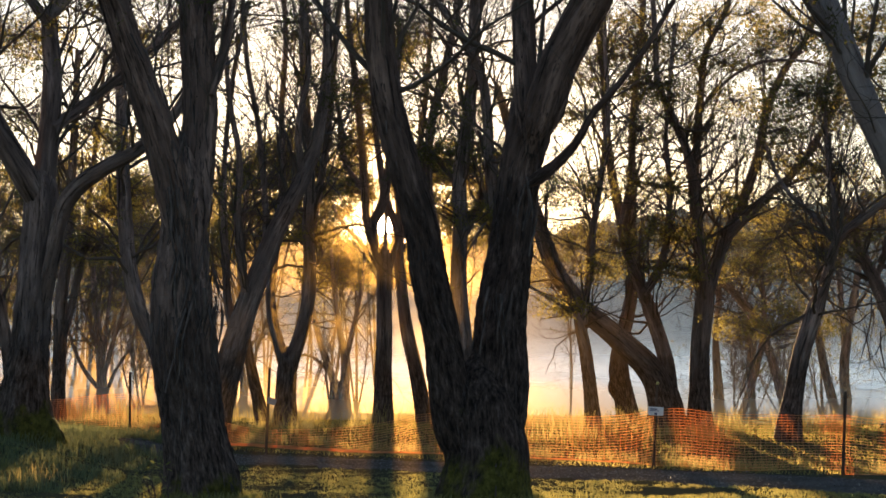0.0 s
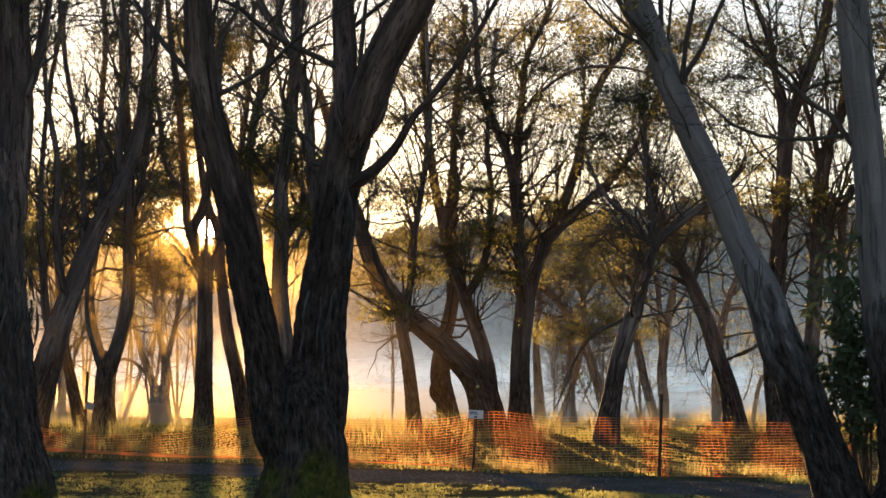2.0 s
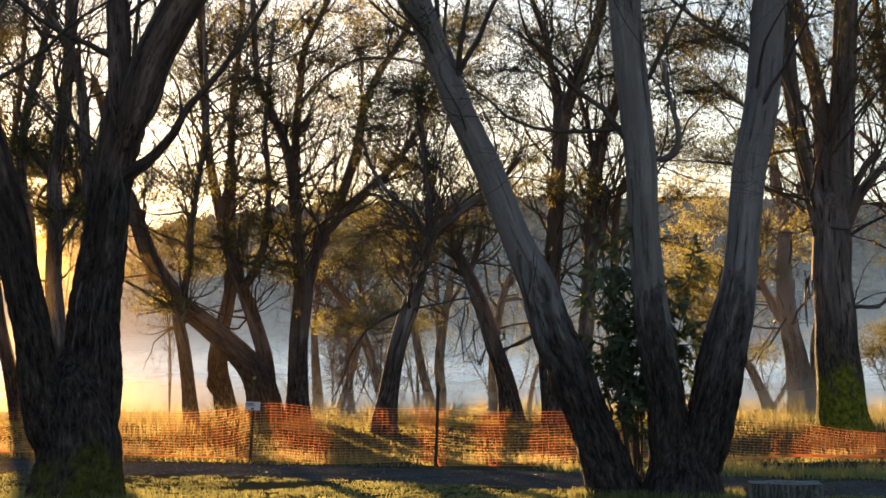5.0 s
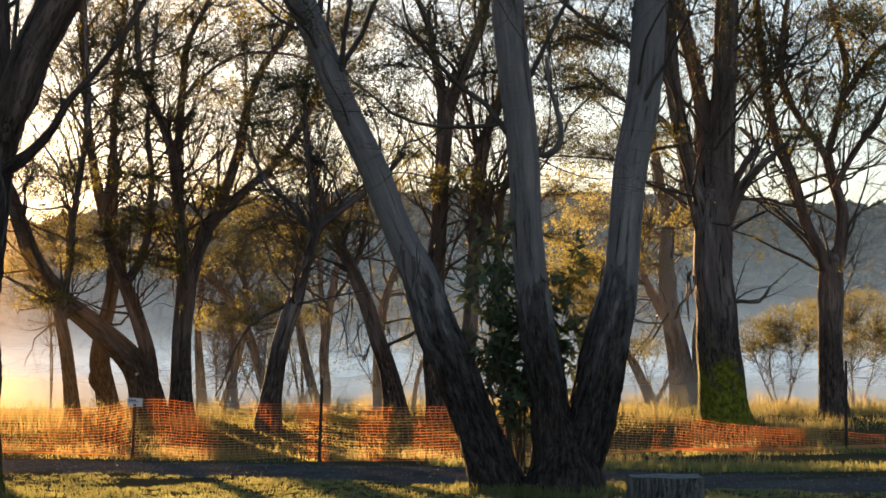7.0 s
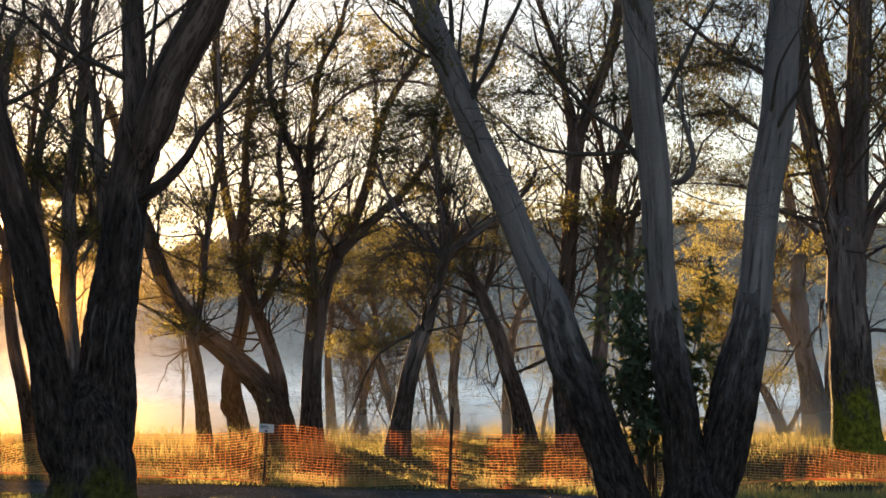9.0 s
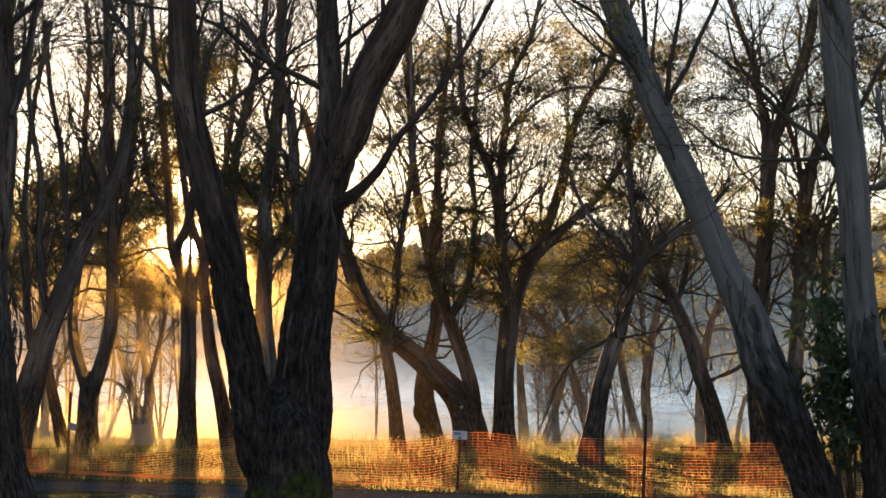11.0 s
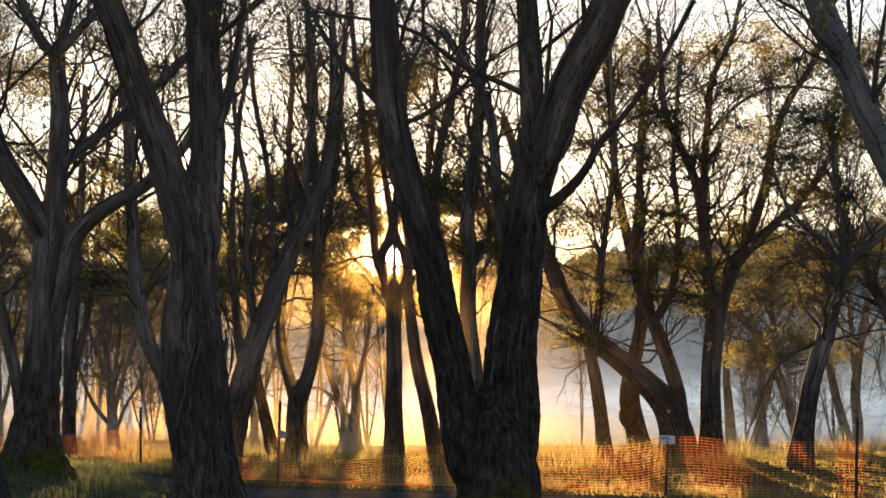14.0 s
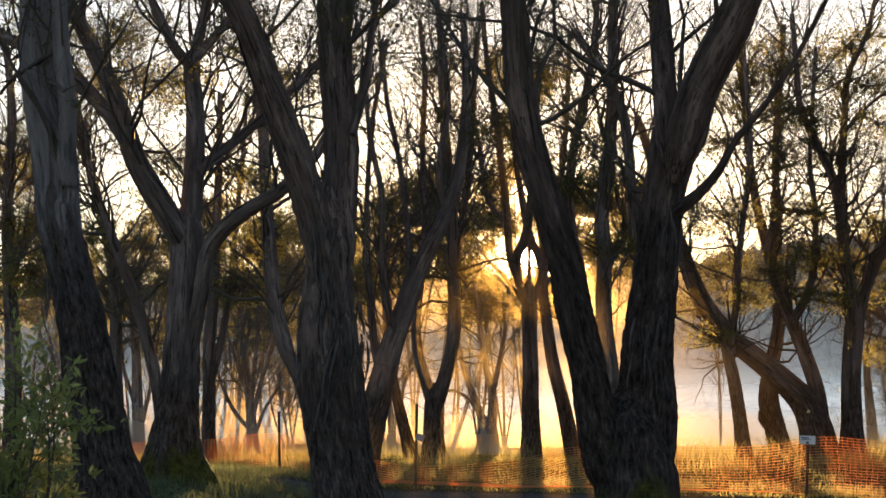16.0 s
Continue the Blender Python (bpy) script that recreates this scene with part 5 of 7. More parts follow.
limb(tree, "limb", (0.07, -0.02, -0.02, 0.108), (0.18, 0, 0.40, 0.304), (0.34, 0, 1.19, 0.319), (0.49, 0.01, 1.80, 0.306), (0.64, 0.01, 2.35, 0.266), (0.74, 0.04, 2.79, 0.223), (0.82, 0.07, 3.45, 0.209), (0.91, 0.09, 4.19, 0.216), (1.05, 0.10, 4.93, 0.217), (1.16, 0.12, 5.68, 0.217), (1.26, 0.14, 6.43, 0.210), (1.37, 0.16, 7.34, 0.196))
limb(tree, "limb", (-0.40, 0.13, 4.31, 0.031), (-0.21, -0.06, 4.31, 0.047), (-0.12, -0.21, 4.52, 0.039), (-0.23, -0.31, 4.91, 0.032), (-0.34, -0.39, 5.18, 0.028), (-0.40, -0.50, 5.49, 0.025))
grow(tree)
bark_strips(tree, (0.44, -0.50, 2.83), 6, 0.65, 0.06)
tree = gum(11.76, 45.51, seed=27)
limb(tree, "trunk", (0, 0, -0.25, 0.346), (0, 0, 0.19, 0.301), (-0.11, 0.03, 1.29, 0.274), (-0.13, 0.03, 2.47, 0.235), (-0.10, 0.02, 3.51, 0.203), (-0.03, 0.01, 4.56, 0.183), (0.04, -0.01, 5.88, 0.170), (0.11, -0.03, 7.13, 0.189), (0.14, -0.04, 7.53, 0.146), (0.15, -0.04, 7.69, 0.055))
limb(tree, "limb", (0.08, -0.02, 7.20, 0.118), (0.01, 0.25, 8.03, 0.092), (-0.12, 0.55, 9.14, 0.079), (-0.37, 0.86, 10.06, 0.066), (-0.56, 1.17, 10.85, 0.053))
limb(tree, "limb", (0.18, -0.05, 7.20, 0.157), (0.37, -0.22, 7.78, 0.143), (0.64, -0.42, 8.51, 0.130), (0.85, -0.60, 9.25, 0.130), (0.96, -0.75, 10.15, 0.116), (1.03, -0.90, 10.92, 0.097))
grow(tree, 1.4)
pad(tree, (-0.29, 1.43, 9.27), 0.59, 0.40, (-0.12, 0.55, 9.14))
pad(tree, (-0.60, -0.94, 5.39), 0.59, 0.33, (-0.03, 0.01, 4.56))
pad(tree, (-1.29, -0.52, 8.14), 0.79, 0.46, (0.01, 0.25, 8.03))
tree = gum(12.27, 45.38, seed=28)
limb(tree, "trunk", (0, 0, -0.25, 0.222), (0.10, -0.03, 1.65, 0.196), (0.22, -0.06, 3.22, 0.170), (0.29, -0.08, 4.53, 0.170), (0.36, -0.10, 5.71, 0.157), (0.55, -0.15, 6.70, 0.131), (0.80, -0.22, 7.30, 0.111), (0.93, -0.26, 8.22, 0.085), (1.00, -0.28, 9.28, 0.065))
limb(tree, "limb", (0.29, -0.08, 4.01, 0.105), (0.45, -0.26, 4.26, 0.098), (0.50, -0.41, 4.90, 0.084), (0.47, -0.55, 5.48, 0.071))
limb(tree, "limb", (0.69, -0.19, 2.44, 0.105), (0.83, -0.09, 3.88, 0.098), (0.92, 0.02, 5.08, 0.092), (1.14, 0.10, 5.72, 0.066))
limb(tree, "limb", (0.37, -0.10, 5.78, 0.078), (0.27, 0.20, 7.00, 0.066), (0.16, 0.51, 7.66, 0.059), (0.13, 0.79, 8.75, 0.047))
grow(tree, 1.4)
pad(tree, (0.83, 0.40, 4.17), 0.39, 0.29, (0.83, -0.09, 3.88))
pad(tree, (2.30, -0.31, 8.26), 0.59, 0.39, (0.80, -0.22, 7.30))
pad(tree, (1.54, -0.98, 9.19), 0.52, 0.39, (1.00, -0.28, 9.28))
pad(tree, (-0.36, 0, 8.74), 0.53, 0.40, (0.13, 0.79, 8.75))
pad(tree, (2.12, -0.84, 6.71), 0.66, 0.40, (1.14, 0.10, 5.72))
pad(tree, (2.78, 0.38, 5.48), 0.79, 0.39, (0.92, 0.02, 5.08))
pad(tree, (2.40, -0.84, 8.98), 0.78, 0.52, (0.93, -0.26, 8.22))
pad(tree, (2.67, 0.50, 4.34), 0.52, 0.39, (0.83, -0.09, 3.88))
pad(tree, (0.70, -1.06, 8.10), 0.65, 0.52, (0.93, -0.26, 8.22))
pad(tree, (-0.20, -0.89, 5.37), 0.52, 0.32, (0.50, -0.41, 4.90))
tree = gum(11.26, 47.70, seed=29)
limb(tree, "trunk", (0, 0, -0.25, 0.345), (0, 0, 0.12, 0.300), (-0.21, 0.05, 1.11, 0.225), (-0.48, 0.11, 1.99, 0.204), (-0.74, 0.17, 2.81, 0.191), (-1.08, 0.24, 3.62, 0.163), (-1.42, 0.31, 4.31, 0.136), (-1.69, 0.36, 5.02, 0.109), (-2.03, 0.43, 6.08, 0.082), (-2.19, 0.46, 7.46, 0.061))
limb(tree, "limb", (-1.06, 0.24, 3.56, 0.082), (-0.78, 0.52, 4.19, 0.069), (-0.61, 0.82, 5.04, 0.055), (-0.61, 1.16, 6.19, 0.042))
grow(tree, 1.4)
bark_strips(tree, (-0.83, -0.17, 2.52), 3, 1.64, 0.16)
bark_strips(tree, (-1.13, -0.10, 3.07), 3, 1.77, 0.14)
pad(tree, (-2.02, -0.06, 6.15), 0.68, 0.41, (-2.03, 0.43, 6.08))
pad(tree, (-1.45, 1.23, 4.64), 0.54, 0.27, (-1.42, 0.31, 4.31))
pad(tree, (-0.98, 0.10, 4.85), 0.55, 0.27, (-0.78, 0.52, 4.19))
tree = gum(12.61, 55.59, seed=30, bark='pale', bare=True)
limb(tree, "trunk", (0, 0, -0.25, 0.190), (-0.09, 0.02, 1.15, 0.143), (0.03, -0.01, 2.57, 0.127), (0.28, -0.06, 3.60, 0.095), (0.53, -0.12, 4.24, 0.063))
limb(tree, "limb", (0.86, -0.20, -0.04, 0.071), (1.08, -0.10, 1.07, 0.056), (1.37, -0.02, 1.65, 0.040))
limb(tree, "limb", (0.19, -0.04, 3.20, 0.063), (0.56, 0.08, 3.29, 0.048), (0.99, 0.18, 3.22, 0.032))
grow(tree)
tree = gum(16.90, 40.65, bark='mossy', moss=0.4, seed=31)
limb(tree, "trunk", (0, 0, -0.25, 0.636), (-0.06, 0.03, 0.18, 0.538), (-0.12, 0.05, 0.79, 0.502), (-0.21, 0.09, 1.87, 0.453), (-0.27, 0.11, 3.09, 0.416), (-0.29, 0.12, 4.06, 0.404), (-0.26, 0.11, 4.91, 0.323), (-0.25, 0.10, 5.28, 0.121))
limb(tree, "limb", (-0.38, 0.16, 3.94, 0.245), (-0.72, 0.12, 5.09, 0.201), (-1.00, 0.05, 6.11, 0.182), (-1.26, -0.02, 7.31, 0.169), (-1.38, -0.14, 8.51, 0.157), (-1.46, -0.28, 9.82, 0.138))
limb(tree, "limb", (-0.38, 0.15, 4.79, 0.196), (-0.42, 0.36, 6.77, 0.178), (-0.57, 0.61, 8.04, 0.166), (-0.78, 0.88, 9.32, 0.149), (-1.01, 1.15, 10.50, 0.124))
limb(tree, "limb", (-0.15, 0.06, 4.67, 0.330), (-0.08, 0.09, 5.77, 0.294), (-0.02, 0.11, 7.00, 0.270), (0.04, 0.15, 8.12, 0.258), (0.11, 0.17, 10.48, 0.246))
limb(tree, "limb", (-0.05, 0.02, 4.30, 0.147), (0.19, -0.30, 5.01, 0.116), (0.43, -0.61, 5.41, 0.091), (0.63, -0.92, 5.65, 0.066), (0.83, -1.23, 5.90, 0.048))
limb(tree, "limb", (0, 0, 4.91, 0.092), (0.48, 0.05, 5.66, 0.074), (0.77, 0.18, 6.02, 0.062), (0.53, 0.54, 6.43, 0.044))
limb(tree, "limb", (-0.09, 0.04, 2.54, 0.055), (0.16, -0.32, 2.61, 0.043), (0.41, -0.68, 2.58, 0.036), (0.54, -0.99, 2.90, 0.024))
limb(tree, "limb", (-0.05, 0.02, 4.06, 0.043), (0.26, -0.43, 4.33, 0.036), (0.53, -0.88, 4.51, 0.024))
limb(tree, "limb", (-1.24, -0.02, 7.25, 0.09), (-1.9, 0.3, 8.0, 0.07), (-2.7, 0.6, 8.5, 0.055), (-3.7, 0.9, 9.3, 0.035))
limb(tree, "limb", (-0.95, 0.05, 5.9, 0.07), (-1.6, -0.2, 6.5, 0.055), (-2.4, -0.3, 6.8, 0.04), (-3.3, -0.5, 7.4, 0.025))
grow(tree, 1.3)
bark_strips(tree, (-0.78, -0.04, 3.20), 12, 0.98, 0.10)
pad(tree, (-3.20, 0.60, 8.30), 0.85, 0.4, (-2.7, 0.6, 8.5))
pad(tree, (-2.30, 1.00, 9.70), 0.8, 0.45, (-2.7, 0.6, 8.5))
pad(tree, (-3.50, 0.20, 7.10), 0.8, 0.38, (-2.4, -0.3, 6.8))
pad(tree, (-2.00, -0.40, 6.10), 0.7, 0.35, (-1.6, -0.2, 6.5))
pad(tree, (-3.10, 0.90, 10.50), 0.9, 0.45, (-3.7, 0.9, 9.3))
pad(tree, (-4.00, 0.70, 9.50), 0.7, 0.4, (-3.7, 0.9, 9.3))
pad(tree, (-0.67, 0.48, 4.44), 0.37, 0.24, (-0.38, 0.16, 3.94))
pad(tree, (-2.19, 1.58, 8.63), 0.54, 0.36, (-1.26, -0.02, 7.31))
pad(tree, (1.22, -0.96, 6.06), 0.48, 0.30, (0.83, -1.23, 5.90))
tree = gum(19.78, 41.56, bark='brown', seed=32, label='dark brown forked gum tree on the lakeside grass')
limb(tree, "trunk", (0, 0, -0.25, 0.371), (-0.07, 0.03, 0.73, 0.294), (-0.09, 0.04, 1.86, 0.269), (-0.07, 0.03, 2.86, 0.281), (-0.04, 0.02, 3.49, 0.235), (-0.02, 0.01, 3.76, 0.088))
limb(tree, "limb", (-0.11, 0.05, 3.24, 0.179), (-0.29, 0, 3.68, 0.159), (-0.64, 0.02, 4.36, 0.146), (-0.95, 0.02, 5.37, 0.133), (-1.27, 0.03, 6.11, 0.120), (-1.54, 0.01, 7.11, 0.107), (-1.69, -0.06, 8.11, 0.094), (-1.84, -0.13, 9.35, 0.082), (-2.00, -0.20, 10.34, 0.063))
limb(tree, "limb", (0.04, -0.02, 3.24, 0.179), (0.22, 0.06, 3.88, 0.160), (0.31, 0.19, 4.64, 0.142), (0.19, 0.41, 5.43, 0.123), (0.15, 0.59, 6.02, 0.123))
limb(tree, "limb", (-0.10, 0.05, 5.83, 0.102), (-0.33, 0.04, 6.17, 0.089), (-0.75, 0.13, 6.77, 0.083), (-1.12, 0.18, 7.53, 0.076), (-1.10, 0.07, 8.65, 0.070), (-0.96, -0.11, 9.90, 0.057))
limb(tree, "limb", (-0.10, 0.05, 5.83, 0.102), (0.26, 0.10, 6.92, 0.084), (0.48, 0.21, 7.97, 0.077), (0.31, 0.52, 9.17, 0.071), (0.27, 0.76, 10.25, 0.059))
limb(tree, "limb", (0.07, -0.03, 5.13, 0.083), (0.15, -0.29, 5.51, 0.076), (0.39, -0.63, 6.09, 0.070), (0.62, -0.97, 6.55, 0.063), (0.87, -1.32, 7.39, 0.050))
limb(tree, "limb", (0.23, -0.11, 7.15, 0.077), (0.70, -0.15, 7.80, 0.077), (1.17, -0.20, 8.32, 0.071), (1.80, -0.34, 8.70, 0.058))
grow(tree, 1.3)
pad(tree, (-1.71, -0.21, 7.08), 0.50, 0.38, (-1.54, 0.01, 7.11))
pad(tree, (-0.07, -1.01, 6.78), 0.58, 0.32, (0.26, 0.10, 6.92))
pad(tree, (-1.98, 0.10, 7.62), 0.50, 0.38, (-1.54, 0.01, 7.11))
pad(tree, (0.60, -0.81, 8.96), 0.64, 0.39, (1.17, -0.20, 8.32))
pad(tree, (-0.70, 0.83, 8.28), 0.76, 0.51, (-1.12, 0.18, 7.53))
pad(tree, (-0.04, 0.76, 7.52), 0.76, 0.38, (-0.75, 0.13, 6.77))
pad(tree, (0.50, -0.46, 8.63), 0.64, 0.52, (1.17, -0.20, 8.32))
pad(tree, (0.72, -0.39, 7.76), 0.51, 0.39, (0.70, -0.15, 7.80))
pad(tree, (-2.11, -0.25, 8.56), 0.63, 0.63, (-1.69, -0.06, 8.11))
pad(tree, (1.17, -1.52, 7.74), 0.75, 0.63, (0.87, -1.32, 7.39))
pad(tree, (-0.07, 0.07, 8.95), 0.65, 0.39, (0.31, 0.52, 9.17))
tree = gum(21.09, 53.84, seed=33, bark='pale', label='pale hazy gum tree with a broad foot by the water')
limb(tree, "trunk", (0.00, 0.00, -0.35, 0.536), (-0.10, 0.03, 0.45, 0.425), (-0.25, 0.10, 1.57, 0.341), (-0.46, 0.18, 2.60, 0.278), (-0.56, 0.22, 3.96, 0.240), (-0.49, 0.18, 5.48, 0.167), (-0.75, 0.28, 6.54, 0.129), (-0.91, 0.35, 8.15, 0.093))
limb(tree, "limb", (0.03, -0.01, 0.45, 0.222), (0.31, 0.08, 1.17, 0.176), (0.40, 0.25, 2.05, 0.158), (0.59, 0.37, 3.01, 0.112))
limb(tree, "limb", (-0.42, 0.16, 2.29, 0.147), (-0.77, 0.61, 3.15, 0.130), (-0.92, 1.00, 3.75, 0.112), (-0.93, 1.31, 4.83, 0.085))
limb(tree, "limb", (-0.52, 0.20, 4.93, 0.111), (-0.23, -0.27, 6.02, 0.091), (-0.19, -0.66, 7.41, 0.073))
grow(tree, 1.3)
pad(tree, (-0.54, 0.49, 4.94), 0.50, 0.31, (-0.52, 0.20, 4.93))
pad(tree, (-1.87, 2.57, 5.72), 0.72, 0.43, (-0.93, 1.31, 4.83))
pad(tree, (-2.67, 0.66, 7.30), 0.85, 0.57, (-0.75, 0.28, 6.54))
pad(tree, (-2.78, -0.20, 9.14), 0.85, 0.57, (-0.91, 0.35, 8.15))
pad(tree, (-0.73, 1.38, 5.32), 0.72, 0.43, (-0.93, 1.31, 4.83))
pad(tree, (0.48, 0.93, 4.66), 0.57, 0.28, (-0.56, 0.22, 3.96))
pad(tree, (-2.23, 2.56, 4.06), 0.86, 0.64, (-0.92, 1.00, 3.75))
pad(tree, (-0.99, 0.24, 4.12), 0.57, 0.36, (-0.92, 1.00, 3.75))
tree = gum(21.04, 56.21, seed=34, bark='pale', bare=True)
limb(tree, "trunk", (0, 0, -0.27, 0.184), (-0.29, 0.11, 0.51, 0.150), (-0.61, 0.22, 1.25, 0.125), (-0.87, 0.32, 1.72, 0.092), (-1.24, 0.45, 2.42, 0.058))
limb(tree, "limb", (-0.09, 0.03, 0.02, 0.083), (0.44, 0.26, 0.75, 0.059), (0.82, 0.54, 1.42, 0.042))
grow(tree)
tree = gum(-11.35, 48.73, seed=35)
limb(tree, "trunk", (0, 0, -0.25, 0.167), (-0.06, -0.01, 1.75, 0.146), (-0.11, -0.03, 3.39, 0.139), (-0.29, -0.07, 5.32, 0.125), (-0.81, -0.20, 7.53, 0.097), (-1.11, -0.27, 9.06, 0.070))
grow(tree, 1.8)
pad(tree, (-0.51, -0.44, 10.27), 0.83, 0.56, (-1.11, -0.27, 9.06))
pad(tree, (0.25, 1.17, 10.84), 0.70, 0.42, (-1.11, -0.27, 9.06))
pad(tree, (-0.57, -1.24, 5.23), 0.70, 0.63, (-0.29, -0.07, 5.32))
pad(tree, (-1.27, 0.38, 7.76), 0.56, 0.56, (-0.81, -0.20, 7.53))
tree = gum(-9.28, 44.07, seed=36)
limb(tree, "trunk", (0, 0, -0.25, 0.187), (0, 0, 0.07, 0.163), (-0.11, -0.02, 1.61, 0.138), (-0.46, -0.10, 3.21, 0.131), (-0.77, -0.17, 4.21, 0.125), (-1.24, -0.28, 5.45, 0.106), (-1.56, -0.36, 6.44, 0.088), (-1.69, -0.39, 7.69, 0.063))
grow(tree, 1.8)
pad(tree, (-1.01, -0.06, 8.61), 0.63, 0.50, (-1.69, -0.39, 7.69))
tree = gum(-13.08, 58.60, seed=37)
limb(tree, "trunk", (0, 0, -0.25, 0.200), (-0.05, -0.01, 1.55, 0.167), (-0.10, -0.02, 2.87, 0.133), (-0.23, -0.05, 4.19, 0.092))
limb(tree, "limb", (-0.05, -0.01, 1.22, 0.075), (-0.50, 0.25, 2.38, 0.059), (-0.71, 0.56, 3.39, 0.042))
grow(tree, 1.6)
pad(tree, (-0.31, 0.91, 4.91), 0.75, 0.75, (-0.23, -0.05, 4.19))
tree = gum(-14.38, 50.01, seed=38)
limb(tree, "trunk", (0, 0, -0.25, 0.283), (0, 0, 0.11, 0.246), (0.01, 0, 2.92, 0.202), (-0.14, -0.04, 5.76, 0.159), (-0.05, -0.02, 8.63, 0.116), (-0.20, -0.06, 10.64, 0.087))
limb(tree, "limb", (-0.03, -0.01, 4.62, 0.101), (0.39, 0.53, 6.09, 0.087), (0.48, 0.97, 8.03, 0.066))
grow(tree, 2.0)
pad(tree, (0.82, -1.00, 4.68), 0.87, 0.72, (-0.03, -0.01, 4.62))
pad(tree, (0.02, -0.20, 6.03), 0.65, 0.58, (-0.14, -0.04, 5.76))
pad(tree, (-0.11, 1.24, 8.07), 0.66, 0.59, (0.48, 0.97, 8.03))
tree = gum(23.53, 44.15, seed=39)
limb(tree, "trunk", (0, 0, -0.25, 0.320), (-0.04, 0.02, 1.15, 0.278), (0.16, -0.09, 3.17, 0.236), (0.07, -0.04, 4.80, 0.181), (-0.14, 0.07, 6.71, 0.125), (0.01, 0, 8.62, 0.083))
limb(tree, "limb", (0.14, -0.07, 3.17, 0.153), (0.81, -0.04, 4.81, 0.126), (1.13, 0.19, 6.76, 0.085))
grow(tree)
pad(tree, (-0.04, 0.26, 6.60), 0.83, 0.56, (-0.14, 0.07, 6.71))
tree = gum(8.60, 59.38, seed=40)
limb(tree, "trunk", (0, 0, -0.25, 0.117), (0.56, -0.08, 1.56, 0.108), (0.80, -0.12, 2.89, 0.083), (0.72, -0.11, 4.22, 0.058))
grow(tree)
pad(tree, (0.61, -0.94, 5.18), 0.75, 0.37, (0.72, -0.11, 4.22))
pad(tree, (0.29, -0.89, 4.37), 0.83, 0.42, (0.72, -0.11, 4.22))
pad(tree, (0.65, 0.55, 4.75), 0.75, 0.37, (0.72, -0.11, 4.22))
pad(tree, (1.40, -0.04, 5.40), 0.67, 0.37, (0.72, -0.11, 4.22))
tree = gum(-6.09, 61.70, seed=41, bare=True)
limb(tree, "trunk", (0, 0, -0.44, 0.138), (0.10, 0.01, 0.62, 0.112), (-0.04, 0, 1.81, 0.086), (-0.15, -0.01, 3.18, 0.060))
limb(tree, "limb", (0.07, 0.01, 0.44, 0.069), (0.37, 0.34, 1.48, 0.052), (0.42, 0.64, 2.52, 0.044))
grow(tree)


# ---------------------------------------------------------------- saplings
SAPLING_COUNT = [0]


def sapling(x, y, kind, tips, crowns, label):
    SAPLING_COUNT[0] += 1
    rng = np.random.default_rng(500 + SAPLING_COUNT[0])
    ob = new("sapling")
    ob.location = (x, y, float(ground(x, y)))
    tagged(ob, label, "tree", "saplings by the water")
    tips = np.array(tips)
    foot = np.zeros_like(tips) + rng.normal(size=tips.shape) * (0.06, 0.06, 0)
    foot[:, 2] = -0.15
    stems = bent(foot, tips, 0.5, rng, 14)
    radii = np.linspace(0.05 if kind == "dark" else 0.028, 0.008, 14)[None] * rng.uniform(0.8, 1.3, (len(tips), 1))
    for k in range(len(tips)):
        v, f = tubes(stems[k:k + 1], radii[k:k + 1], 7)
        mesh_object("stem", v, f, TWIG, ob)
    dense = {"gold": 2.8, "dark": 2.6, "thin": 0.12}[kind]
    v, f, tufts = crown_leaves(rng, crowns, 19 if kind != "thin" else 6, 0.135 if kind == "dark" else 0.08, 0.3, dense)
    leaf = {"gold": LEAF_GOLD_LIT, "dark": LEAF_OLIVE_LIT, "thin": LEAF_GOLD_LIT}[kind]
    tagged(mesh_object("foliage", v, f, leaf, ob, False), kind="stuff")
    flat = stems[:, 5:].reshape(-1, 3)
    near = flat[np.argmin(((tufts[:, None] - flat[None]) ** 2).sum(-1) + 0.8 * np.maximum(0, flat[None, :, 2] - tufts[:, None, 2] + 0.2), 1)]
    near, tufts = near[::2], tufts[::2]
    a, fa = tubes(bent(near, tufts, 0.3, rng, 4), np.linspace(0.011, 0.004, 4)[None] * np.ones((len(tufts), 1)), 3)
    way = unit(np.gradient(stems, axis=1))[:, 4:].reshape(-1, 3)
    count = 260 if kind == "thin" else 120
    p, r = shoots(rng, stems[:, 4:].reshape(-1, 3), way, radii[:, 4:].reshape(-1), count, (0.4, 1.5), 4, 0.5, 0.25, 0.22, 0.5)
    q, s = shoots(rng, *samples(p, r, 0.3), count * 5, (0.2, 0.6), 2, 0.5, 0.15, 0.25, 0.7)
    b, fb = tubes(p, r, 3)
    e, fe = tubes(q, s, 3)
    tagged(mesh_object("branchwork", np.vstack([a, b, e]), np.vstack([fa, fb + len(a), fe + len(a) + len(b)]), TWIG, ob), kind="stuff")
    return ob


# ---------------------------------------------------------------- fence
fence = tagged(new("safety_fence"), "orange plastic mesh safety fence sagging between steel posts", "fence")
PANEL_COUNT = [0]


